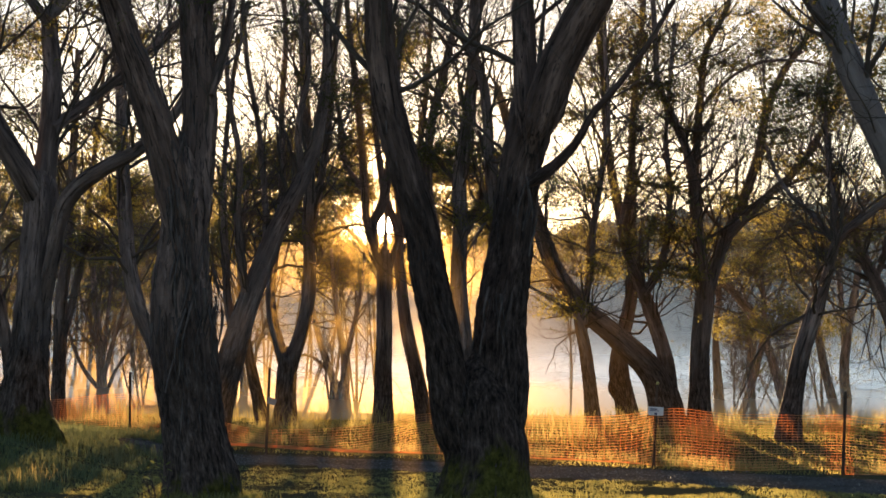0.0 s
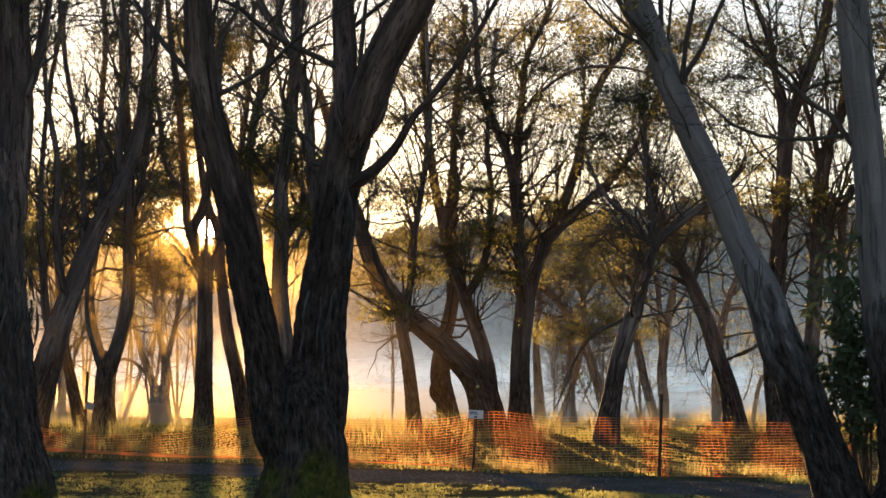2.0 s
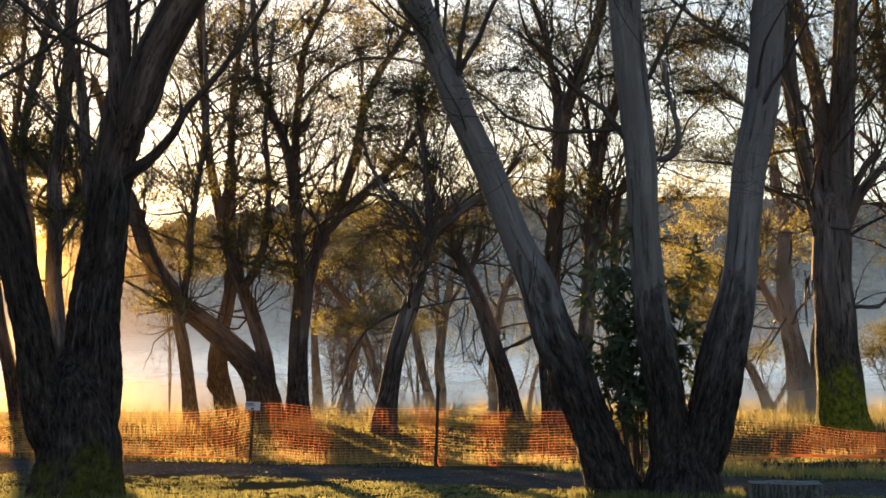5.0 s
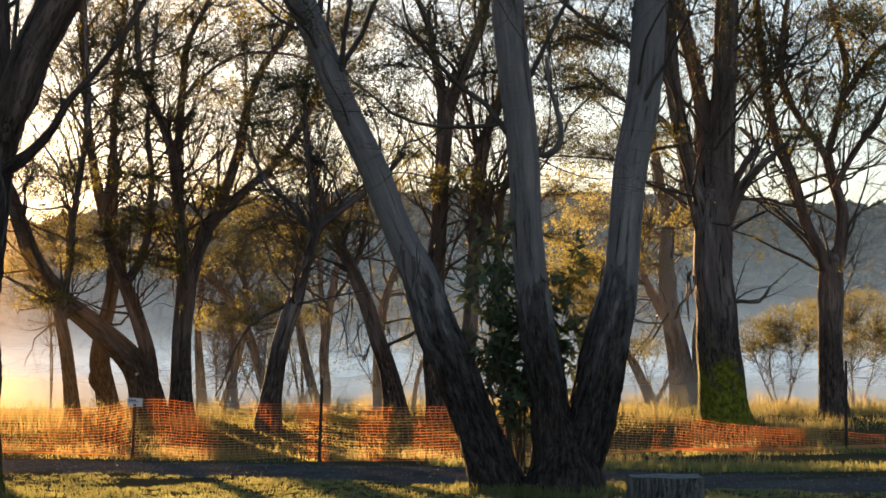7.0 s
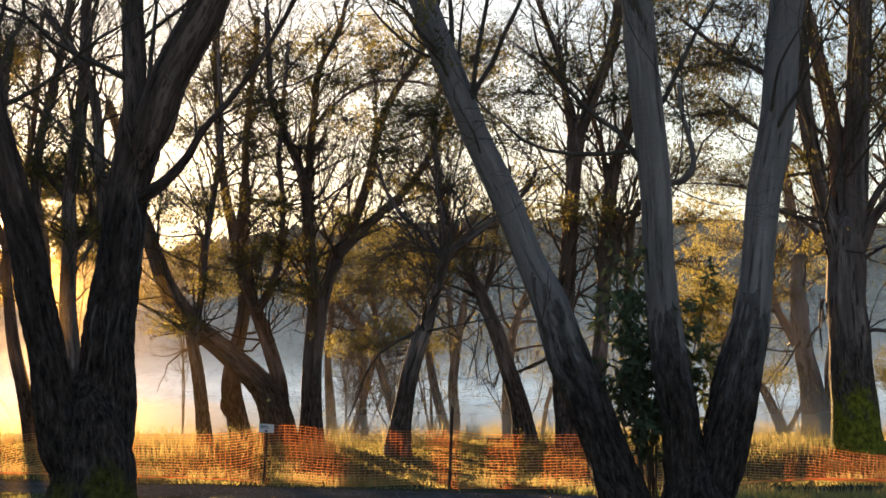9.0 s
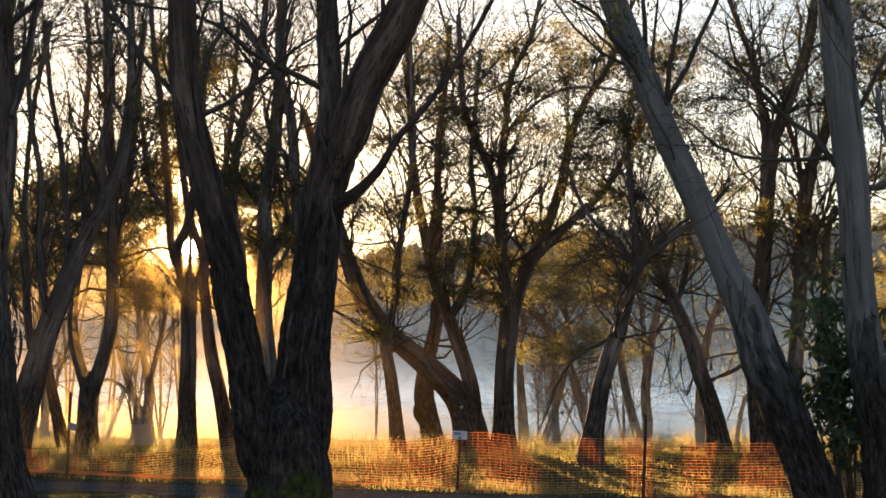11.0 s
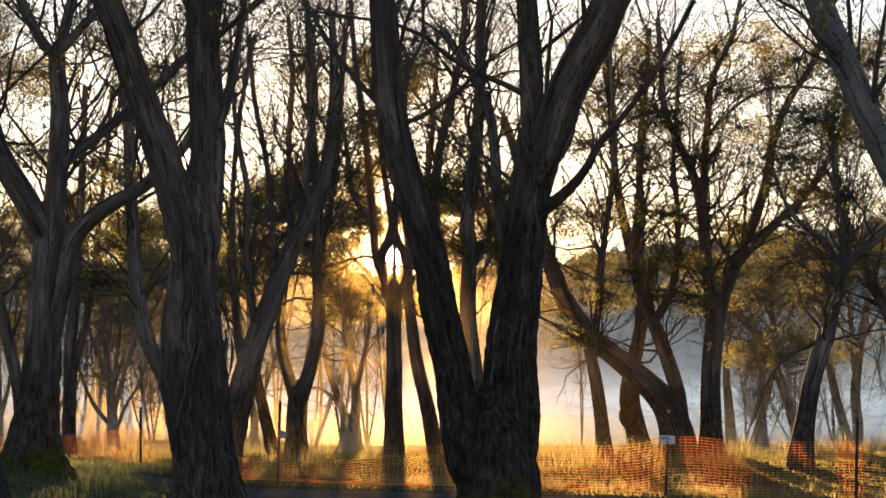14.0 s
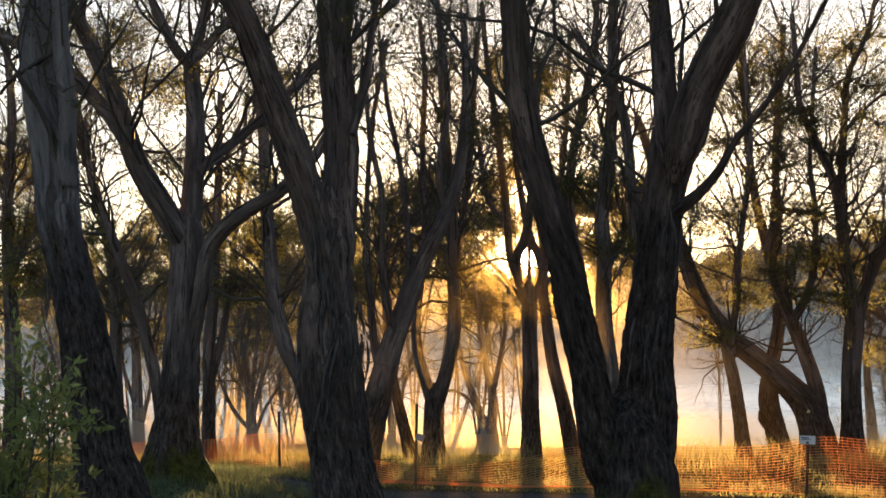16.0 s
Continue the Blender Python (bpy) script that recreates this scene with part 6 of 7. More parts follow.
def mesh_panel(parent, *stations):
    """Plastic barrier mesh through stations (x, y, top, bottom): flat strands across, thinner ones upright."""
    PANEL_COUNT[0] += 1
    rng = np.random.default_rng(700 + PANEL_COUNT[0])
    st = np.array(stations)
    run = np.concatenate([[0], np.cumsum(np.hypot(*np.diff(st[:, :2], axis=0).T))])
    s = np.arange(0, run[-1], 0.1)
    x, y, top, low = (np.interp(s, run, st[:, k]) for k in range(4))
    soft = np.ones(5) / 5
    for a in (top, low, x, y):
        a[2:-2] = np.convolve(a, soft, "valid")
    rows = 21
    drop = 0.047 * np.arange(rows)[::-1][None] * (1 + 0.05 * np.sin(0.9 * s + 1.3)[:, None])
    z = np.maximum(top[:, None] - drop, low[:, None] - 0.02 + 0.004 * np.arange(rows)[None])
    flat = np.stack([np.broadcast_to(s[:, None], z.shape), z * 3], -1)
    bulge = 0.05 * ripple(rng, flat, 1.0) + 0.02 * ripple(rng, flat, 3.0)
    slip = 0.03 * ripple(rng, flat, 1.3)
    z = z + 0.006 * ripple(rng, flat, 5.0)
    net = np.stack([x[:, None] + slip, y[:, None] + bulge, z], -1)
    v, f, base = [], [], 0
    for line, half_h, half_d in [(net[:, k], 0.0036, 0.002) for k in range(rows)] + [(net[k], 0.0026, 0.0024) for k in range(len(s))]:
        d = unit(np.gradient(line, axis=0))
        across = unit(np.cross(d, (0, 1, 0)))
        out = np.array((0, 1.0, 0))
        ring = np.stack([line + across * half_h, line + out * half_d, line - across * half_h, line - out * half_d], 1)
        i = base + np.arange(len(line) - 1)[:, None] * 4 + np.arange(4)[None]
        j = base + np.arange(len(line) - 1)[:, None] * 4 + (np.arange(4)[None] + 1) % 4
        v.append(ring.reshape(-1, 3)), f.append(np.stack([i, j, j + 4, i + 4], -1).reshape(-1, 4))
        base += len(line) * 4
    return mesh_object("mesh_panel", np.vstack(v), np.vstack(f), ORANGE, parent)


def fence_post(parent, foot, lean, top, kind):
    """A steel star picket: three ribs round a spine."""
    z0 = float(ground(*foot)) - 0.2
    bm = bmesh.new()
    length = top - z0
    for k in range(3):
        m = pose(0, 0, 0, 0, 0, 90 + 120 * k) @ pose(0.017, 0, length / 2)
        box(bm, 0.034, 0.007, length, m, 0.002)
    ob = part("post", bm, STEEL, parent, "dark steel star picket")
    tilt = Vector((lean[0], lean[1], length)).to_track_quat("Z", "Y").to_matrix().to_4x4()
    ob.matrix_local = Matrix.Translation((*foot, z0)) @ tilt
    if kind == "sign":
        bm = bmesh.new()
        box(bm, 0.055, 0.055, 0.05, pose(0, 0, length), 0.012)
        part("cap", bm, YELLOW, ob, "pale yellow plastic cap")
    return ob


sapling(23.20, 52.09, 'gold',
        [(-0.61, 0.67, 1.72), (-0.14, 0.39, 2.03), (0.12, -0.17, 2.17), (0.61, -0.39, 1.86)],
        [(-0.70, -0.13, 2.10, 0.71, 0.48), (0.15, 0.08, 2.34, 0.79, 0.51), (0.47, -0.69, 1.86, 0.55, 0.35), (-0.86, -0.10, 1.71, 0.48, 0.29)],
        'small lakeside gum sapling with a golden sunlit crown')
sapling(26.31, 53.96, 'gold',
        [(-0.74, 0.03, 2.06), (-0.18, -0.29, 2.38), (0.46, -0.41, 2.21)],
        [(-0.95, -0.04, 2.70, 0.75, 0.58), (-0.11, -0.50, 2.70, 0.83, 0.75), (0.37, -0.57, 1.89, 0.67, 0.50), (-0.51, -0.20, 1.73, 0.50, 0.33), (0.90, -0.60, 2.05, 0.67, 0.50)],
        'bushy lakeside gum sapling with golden sunlit leaves')
sapling(9.73, 57.17, 'gold',
        [(-0.46, -0.40, 2.54), (0.06, 0.37, 2.88), (-0.99, 0.28, 2.55)],
        [(-0.44, -0.28, 3.02, 0.68, 0.48), (0.03, -0.26, 3.26, 0.55, 0.45), (-1.50, 0.08, 2.70, 0.73, 0.35), (-0.87, 0, 2.63, 0.48, 0.29), (0.93, -0.55, 2.71, 0.48, 0.32)],
        'slender gum sapling with gold-green sunlit leaves')
sapling(-6.46, 63.67, 'dark',
        [(-0.40, 0.31, 5.36), (0.28, 0.52, 6.10), (1.37, 0.09, 6.97), (2.08, 0.16, 7.17)],
        [(0, -0.42, 6.91, 0.85, 0.89), (0.87, -0.32, 7.64, 1.07, 0.80), (1.72, -0.01, 8.13, 1.10, 0.80), (2.36, -0.04, 7.15, 0.80, 0.71), (0.30, 0.36, 5.73, 1.07, 0.80), (1.41, -0.21, 6.06, 1.07, 0.89), (-0.31, -0.51, 5.31, 0.71, 0.71)],
        'dense dark-crowned gum tree at the water edge')
sapling(-3.42, 62.90, 'dark',
        [(-0.26, 0.44, 3.78), (0.19, 0.04, 4.64), (0.56, -0.33, 4.80)],
        [(0.18, 0.05, 4.99, 0.79, 0.61), (-0.30, -0.49, 4.43, 0.70, 0.53), (0.63, 0.06, 4.30, 0.53, 0.44)],
        'small dark-crowned gum tree in front of the sun')
sapling(17.39, 51.14, 'gold',
        [(-0.69, 0.73, 3.21), (-0.14, 0.43, 3.96), (0.37, 0.08, 3.49)],
        [(-0.76, 0, 3.93, 0.68, 0.68), (-0.09, -0.11, 3.48, 0.75, 0.68), (-0.44, -0.20, 2.88, 0.60, 0.38), (-0.75, 0.53, 3.20, 0.45, 0.45), (1.29, -0.42, 1.69, 0.38, 0.30)],
        'gum sapling with bright yellow leaves')
sapling(0.45, 67.99, 'dark',
        [(-0.93, 0.28, 6.76), (-0.18, -0.17, 7.69), (0.77, -0.29, 7.12), (1.46, 0.29, 6.41)],
        [(-1.33, 0.48, 8.31, 0.95, 0.72), (-0.19, 0.35, 8.69, 1.04, 0.72), (0.97, 0.29, 7.74, 0.85, 0.79), (-0.65, 0.32, 7.06, 0.91, 0.68), (0.41, 0.24, 6.30, 0.95, 0.68), (1.53, -0.30, 6.56, 0.61, 0.57), (1.71, -0.02, 8.29, 0.76, 0.76)],
        'dense gum tree crown backlit by the sun')
sapling(-2.96, 69.93, 'dark',
        [(-0.62, -0.17, 6.30), (-0.24, -0.48, 7.83), (0.37, -0.46, 4.12)],
        [(-0.36, -0.24, 8.64, 0.70, 0.78), (-0.79, -0.28, 7.55, 0.66, 0.66), (0.09, 0.20, 9.77, 0.62, 0.54), (0.34, 0.47, 5.27, 0.58, 0.43), (1.81, 0, 5.36, 0.58, 0.58), (-1.44, 0.36, 6.72, 0.78, 0.58), (1.28, 0.53, 8.14, 0.43, 0.43)],
        'leafy gum tree glowing against the low sun')
sapling(-13.91, 70.64, 'dark',
        [(-0.99, 0.26, 5.72), (0.24, -0.09, 6.49), (1.43, -0.02, 5.53), (2.57, 0.18, 6.14)],
        [(-1.06, -0.53, 7.43, 1.04, 0.80), (1.43, -0.03, 5.52, 1.20, 0.80), (-0.35, 0.06, 5.51, 1.04, 0.80), (2.44, 0.84, 7.19, 0.80, 0.80), (0.88, 0.51, 8.14, 0.90, 0.64), (3.33, 0.55, 4.59, 0.84, 0.80), (2.25, 0.56, 4.08, 1.00, 0.70), (0.15, 0.33, 6.92, 1.00, 0.70), (-0.96, -0.62, 3.70, 0.80, 0.80)],
        'dense dark-crowned gum tree at the water edge')
sapling(-18.07, 69.74, 'dark',
        [(-1.19, -0.15, 5.22), (-0.13, 0.39, 6.43), (1.23, 0.60, 5.23)],
        [(-1.58, -0.17, 5.22, 1.20, 0.90), (-0.21, -0.08, 6.20, 1.20, 0.90), (1.18, -0.03, 5.19, 1.10, 0.90), (-1.23, -0.03, 7.21, 1.00, 0.80), (0.59, -0.02, 3.82, 1.00, 0.70), (2.18, 0.84, 6.62, 0.90, 0.80), (-2.04, -0.07, 9.60, 1.00, 0.80)],
        'dense dark-crowned gum tree at the water edge')
sapling(4.18, 65.86, 'gold',
        [(-0.50, -0.07, 4.87), (0.13, -0.11, 5.79)],
        [(-0.47, 0.48, 5.45, 0.73, 0.55), (0.34, 0.20, 6.00, 0.73, 0.51), (-0.96, -0.28, 4.49, 0.64, 0.46), (1.12, -0.45, 4.87, 0.73, 0.55)],
        'slim gum tree with thin gold-green leaves')
sapling(-9.61, 65.29, 'thin',
        [(-0.28, -0.39, 2.83), (0.04, 0.41, 3.59), (0.51, 0.38, 2.86)],
        [(-0.02, -0.36, 3.20, 1.10, 1.10), (0.49, 0.40, 3.96, 0.73, 0.92)],
        'thin twiggy lakeside sapling in the mist')
sapling(9.25, 64.33, 'thin',
        [(-0.20, 0.51, 3.25), (0.19, 0.13, 3.96), (0.76, -0.27, 2.53)],
        [(0.18, 0.02, 3.24, 0.99, 1.08), (-0.23, -0.34, 1.80, 0.72, 0.72)],
        'thin twiggy lakeside sapling in the mist')
sapling(9.60, 63.27, 'thin',
        [(-0.43, -0.43, 2.98), (0.40, 0.41, 3.72), (0.88, 0.01, 2.29)],
        [(0.16, 0, 2.99, 1.07, 1.07), (-0.29, 0.48, 1.58, 0.71, 0.71)],
        'thin twiggy lakeside sapling in the mist')
sapling(-16.04, 59.93, 'thin',
        [(-0.32, -0.15, 2.60), (0.05, 0.40, 3.97), (0.71, 0.52, 3.29)],
        [(0.05, -0.28, 3.94, 1.03, 1.21), (0.69, -0.08, 2.93, 0.69, 0.69)],
        'thin twiggy lakeside sapling in the mist')
sapling(-2.22, 70.96, 'dark',
        [(-0.45, -0.22, 8.30), (0.31, -0.25, 10.10), (-0.32, 0.08, 12.13)],
        [(-0.30, -0.25, 11.48, 0.75, 0.79), (0.27, -0.07, 13.11, 0.71, 0.79), (-0.52, -0.39, 13.65, 0.71, 0.71), (0.55, 0.43, 10.38, 0.43, 0.71), (-0.55, -0.17, 8.21, 0.47, 0.51)],
        'tall thin-crowned gum tree glowing against the low sun')
sapling(-9.77, 73.35, 'dark',
        [(-0.52, -0.11, 5.92), (0.45, 0.14, 6.77), (1.24, 0.56, 5.58)],
        [(-0.33, -0.12, 6.33, 1.13, 0.86), (0.60, 0.50, 7.22, 1.03, 0.78), (-1.23, -0.17, 5.91, 1.03, 0.86), (1.58, 0.23, 5.97, 1.03, 0.86), (-0.16, 0, 7.68, 1.03, 0.70), (0.95, -0.36, 5.11, 1.03, 0.78), (-1.65, -0.30, 7.64, 0.82, 0.70)],
        'dense dark-crowned gum tree at the water edge')
mesh_panel(fence, (-11.19, 44.66, 0.91, 0.36), (-10.10, 44.92, 0.89, 0.36), (-9.00, 44.96, 0.94, 0.35), (-8.43, 44.62, 0.95, 0.34), (-7.33, 43.92, 1.07, 0.32), (-6.66, 43.47, 1.11, 0.3))
mesh_panel(fence, (-6.66, 43.47, 1.11, 0.3), (-6.06, 42.72, 0.95, 0.28), (-5.63, 42.15, 0.82, 0.24), (-4.52, 40.63, 0.62, 0.17), (-3.86, 39.66, 0.53, 0.18), (-3.32, 38.84, 0.49, 0.19))
mesh_panel(fence, (-3.32, 38.84, 0.49, 0.19), (-2.35, 38.40, 0.54, 0.16), (-1.49, 37.96, 0.61, 0.14), (-0.95, 37.68, 0.71, 0.15), (-0.43, 37.39, 0.85, 0.16), (0.09, 37.09, 0.91, 0.17), (0.80, 36.83, 0.89, 0.15), (1.51, 36.61, 0.87, 0.13), (2.69, 36.19, 0.87, 0.11), (3.28, 35.97, 0.91, 0.09), (3.73, 35.78, 1.02, 0.07))
mesh_panel(fence, (3.73, 35.78, 1.02, 0.07), (4.12, 35.55, 1.05, 0.03), (5.03, 34.98, 0.96, 0.03), (5.90, 34.39, 0.97, 0.03), (6.68, 33.84, 0.98, 0.03))
mesh_panel(fence, (6.68, 33.84, 0.98, 0.03), (7.29, 33.73, 0.92, 0.03), (8.03, 33.56, 0.91, 0.03), (8.77, 33.38, 0.92, 0.03), (9.58, 33.42, 0.91, 0.03), (10.48, 33.71, 0.86, 0.03), (12.07, 34.15, 0.74, 0.08), (13.55, 34.68, 0.67, 0.11), (14.59, 35.08, 0.53, 0.06), (15.92, 35.53, 0.43, 0.03), (17.36, 35.95, 0.33, 0.03))
mesh_panel(fence, (17.36, 35.95, 0.33, 0.03), (18.22, 36.24, 0.25, 0.03), (19.27, 36.58, 0.30, 0.03), (21.03, 37.08, 0.38, 0.03))
fence_post(fence, (-6.64, 43.45), (-0.02, 0), 1.57, '')
fence_post(fence, (-3.33, 38.83), (0.05, 0), 1.69, 'tag')
fence_post(fence, (3.72, 35.76), (0.07, -0.01), 1.48, 'sign')
fence_post(fence, (6.66, 33.82), (0.05, -0.01), 1.38, '')
fence_post(fence, (17.34, 35.93), (0.02, -0.01), 1.69, '')
SIGN_AT, TAG_AT = (3.75, 35.67, 0.99), (-3.23, 38.74, 1.05)


def fence_sign():
    ob = tagged(new("fence_sign"), "small white notice board wired to the fence post", "sign")
    ob.matrix_world = pose(*SIGN_AT, 0, 3, 4)
    bm = bmesh.new()
    box(bm, 0.27, 0.012, 0.15, Matrix(), 0.004)
    part("board", bm, WHITE, ob)
    for dx, dz, w, h in ((-0.045, 0.035, 0.13, 0.02), (-0.03, 0.005, 0.16, 0.012), (0.0, -0.045, 0.05, 0.035)):
        bm = bmesh.new()
        box(bm, w, 0.004, h, pose(dx, -0.008, dz))
        part("print_bar", bm, INK, ob, "dark printed bar")


def fence_tag():
    ob = tagged(new("fence_tag"), "small crooked grey tag hanging on the fence post", "tag")
    ob.matrix_world = pose(*TAG_AT, 0, 18, 10)
    bm = bmesh.new()
    box(bm, 0.17, 0.01, 0.13, Matrix(), 0.004)
    part("plate", bm, GREY, ob)


fence_sign()
fence_tag()


# ---------------------------------------------------------------- undergrowth
def blades(name, rng, x, y, height, width, bend, material, label, joints=1):
    """Grass blades as tapering strips rooted in the ground."""
    n = len(x)
    z = ground(x, y) - 0.01
    h = height * rng.uniform(0.5, 1.25, n)
    a = rng.uniform(0, 2 * math.pi, n)
    tilt = bend * rng.uniform(0.2, 1.0, n)
    d = np.stack([np.cos(a), np.sin(a), np.zeros(n)], -1)
    w = np.stack([-np.sin(a), np.cos(a), np.zeros(n)], -1) * (width * rng.uniform(0.6, 1.3, n))[:, None]
    foot = np.stack([x, y, z], -1)
    if joints == 1:
        tip = foot + d * (tilt * h)[:, None] + np.stack([0 * h, 0 * h, h], -1)
        v = np.stack([foot - w, foot + w, tip], 1)
        f = np.arange(n * 3).reshape(-1, 3)
    else:
        mid = foot + d * (tilt * h * 0.3)[:, None] + np.stack([0 * h, 0 * h, h * 0.6], -1)
        tip = foot + d * (tilt * h)[:, None] + np.stack([0 * h, 0 * h, h], -1)
        v = np.stack([foot - w, foot + w, mid + w * 0.7, mid - w * 0.7, tip + w * 0.12, tip - w * 0.12], 1)
        i = np.arange(n)[:, None] * 6
        f = np.concatenate([i + np.array((0, 1, 2, 3)), i + np.array((3, 2, 4, 5))])
    return tagged(mesh_object(name, v.reshape(-1, 3), f, material, None, False), label, "grass", kind="stuff")


def scatter(rng, n, x0, x1, y0, y1):
    return rng.uniform(x0, x1, n), rng.uniform(y0, y1, n)


def in_view(x, y, lo=-20, hi=33):
    a = np.degrees(np.arctan2(x, y))
    return (a > lo) & (a < hi)


def build_grass():
    rng = np.random.default_rng(9)
    # short lawn in front of the track, thin in worn patches
    cx, cy = scatter(rng, 44000, -12, 20, 17, 38)
    x = np.repeat(cx, 9) + rng.normal(size=len(cx) * 9) * 0.035
    y = np.repeat(cy, 9) + rng.normal(size=len(cx) * 9) * 0.035
    patch = ripple(rng, np.stack([x, y], -1), 0.9) + 0.6 * ripple(rng, np.stack([x, y], -1), 2.6)
    t = track_offset(x, y) + 0.3 * ripple(rng, np.stack([x, y], -1), 2.0)
    keep = (t < -1.9) & (patch > -0.85) & in_view(x, y) & (np.hypot(x, y) > 21)
    x, y = x[keep], y[keep]
    blades("lawn", rng, x, y, 0.042 + 0.018 * ripple(rng, np.stack([x, y], -1), 5.0), 0.007, 1.1, GRASS, "short patchy green lawn in raking sunlight")
    # rough grass behind the fence to the shore
    x, y = scatter(rng, 220000, -20, 34, 34, 64)
    t = track_offset(x, y)
    keep = (t > 2.5) & in_view(x, y) & (np.hypot(x, y) < 66)
    x, y = x[keep], y[keep]
    blades("rough_grass", rng, x, y, 0.075 + 0.03 * ripple(rng, np.stack([x, y], -1), 0.8), 0.008, 1.0, MEADOW, "short yellow-green grass behind the fence")
    # tufts of tall seeding grass
    cx, cy = scatter(rng, 230, -14, 30, 33.5, 62)
    keep = (track_offset(cx, cy) > 3.1) & in_view(cx, cy) & ((ripple(rng, np.stack([cx, cy], -1), 0.5) > 0.15) | (np.abs(track_offset(cx, cy) - 3.9) < 0.7))
    cx, cy = cx[keep], cy[keep]
    x = np.repeat(cx, 70) + rng.normal(size=len(cx) * 70) * 0.16
    y = np.repeat(cy, 70) + rng.normal(size=len(cx) * 70) * 0.16
    blades("tall_grass", rng, x, y, 0.21, 0.006, 0.7, STRAW, "tall seeding tussocks of dry grass", 2)
    # green bank under the left-hand trees and the verge by the right-hand fence
    x, y = scatter(rng, 52000, -12, -3.4, 26, 46)
    keep = (track_offset(x, y) < 60) & ((x < -4.6) | (y > 39.5)) & in_view(x, y) & (ripple(rng, np.stack([x, y], -1), 1.2) > -0.5)
    keep &= ~((np.abs(track_offset(x, y)) < 2.0) & (x > -6))
    clump = 0.15 + 0.08 * ripple(rng, np.stack([x, y], -1)[keep], 2.4)
    blades("bank_grass", rng, x[keep], y[keep], clump, 0.008, 0.8, BANK_SHADED, "long green grass on the shaded bank", 2)
    x, y = scatter(rng, 90000, 8, 27, 28, 41)
    t = track_offset(x, y)
    keep = (t > 2.2) & (t < 2.2 + 0.34 * (x - 6)) & (y < 38) & in_view(x, y)
    blades("verge_grass", rng, x[keep], y[keep], 0.13, 0.008, 0.7, GRASS, "lush green verge along the track", 2)
    # fringe round the feet of the near trees
    x, y = [], []
    for tx, ty, rad in ((-2.9, 25.3, 0.55), (0.5, 25.5, 0.8), (7.36, 24.95, 0.5), (8.1, 24.7, 0.75), (8.2, 21.4, 0.6), (-6.7, 28.3, 0.6)):
        a = rng.uniform(0, 6.28, 1500)
        r = rad * (0.8 + np.abs(rng.normal(size=1500)) * 0.35)
        x.append(tx + r * np.cos(a)), y.append(ty + r * np.sin(a))
    blades("fringe_grass", rng, np.concatenate(x), np.concatenate(y), 0.13, 0.006, 0.8, GRASS, "green grass growing round tree feet", 2)
    # clumps of dry seed heads on the bank and along the foot of the fence
    bx, by = scatter(rng, 38, -11, -4.4, 27, 45)
    fx = rng.uniform(-4, 13, 60)
    fy = 36.0 - 0.55 * (fx + 2) - 0.014 * (fx + 2) ** 2 + rng.uniform(3.9, 6.0, 60)
    cx, cy = np.concatenate([bx, fx]), np.concatenate([by, fy])
    x = np.repeat(cx, 55) + rng.normal(size=len(cx) * 55) * 0.17
    y = np.repeat(cy, 55) + rng.normal(size=len(cx) * 55) * 0.17
    keep = np.abs(track_offset(x, y)) > 2.0
    blades("seed_grass", rng, x[keep], y[keep], 0.21, 0.006, 0.8, STRAW, "clumps of dry seeding grass by the fence", 2)
    # tussocks that break the edge of the meadow above the water
    cx, cy = scatter(rng, 420, -14, 30, 44, 63)
    keep = in_view(cx, cy) & (ripple(rng, np.stack([cx, cy], -1), 0.7) > -0.1)
    cx, cy = cx[keep], cy[keep]
    tall = np.repeat(rng.uniform(0.2, 0.62, len(cx)), 48)
    x = np.repeat(cx, 48) + rng.normal(size=len(cx) * 48) * 0.2
    y = np.repeat(cy, 48) + rng.normal(size=len(cx) * 48) * 0.2
    blades("shore_grass", rng, x, y, tall, 0.007, 0.8, STRAW, "uneven dry tussocks along the misty shore", 2)
    # golden tussocks, standing single behind the right-hand fence
    cx, cy = scatter(rng, 90, 15, 26, 38, 46)
    x = np.repeat(cx, 120) + rng.normal(size=90 * 120) * 0.22
    y = np.repeat(cy, 120) + rng.normal(size=90 * 120) * 0.22
    blades("golden_grass", rng, x, y, 0.26, 0.006, 0.7, STRAW, "golden sunlit tussock grass on the shore", 2)


build_grass()


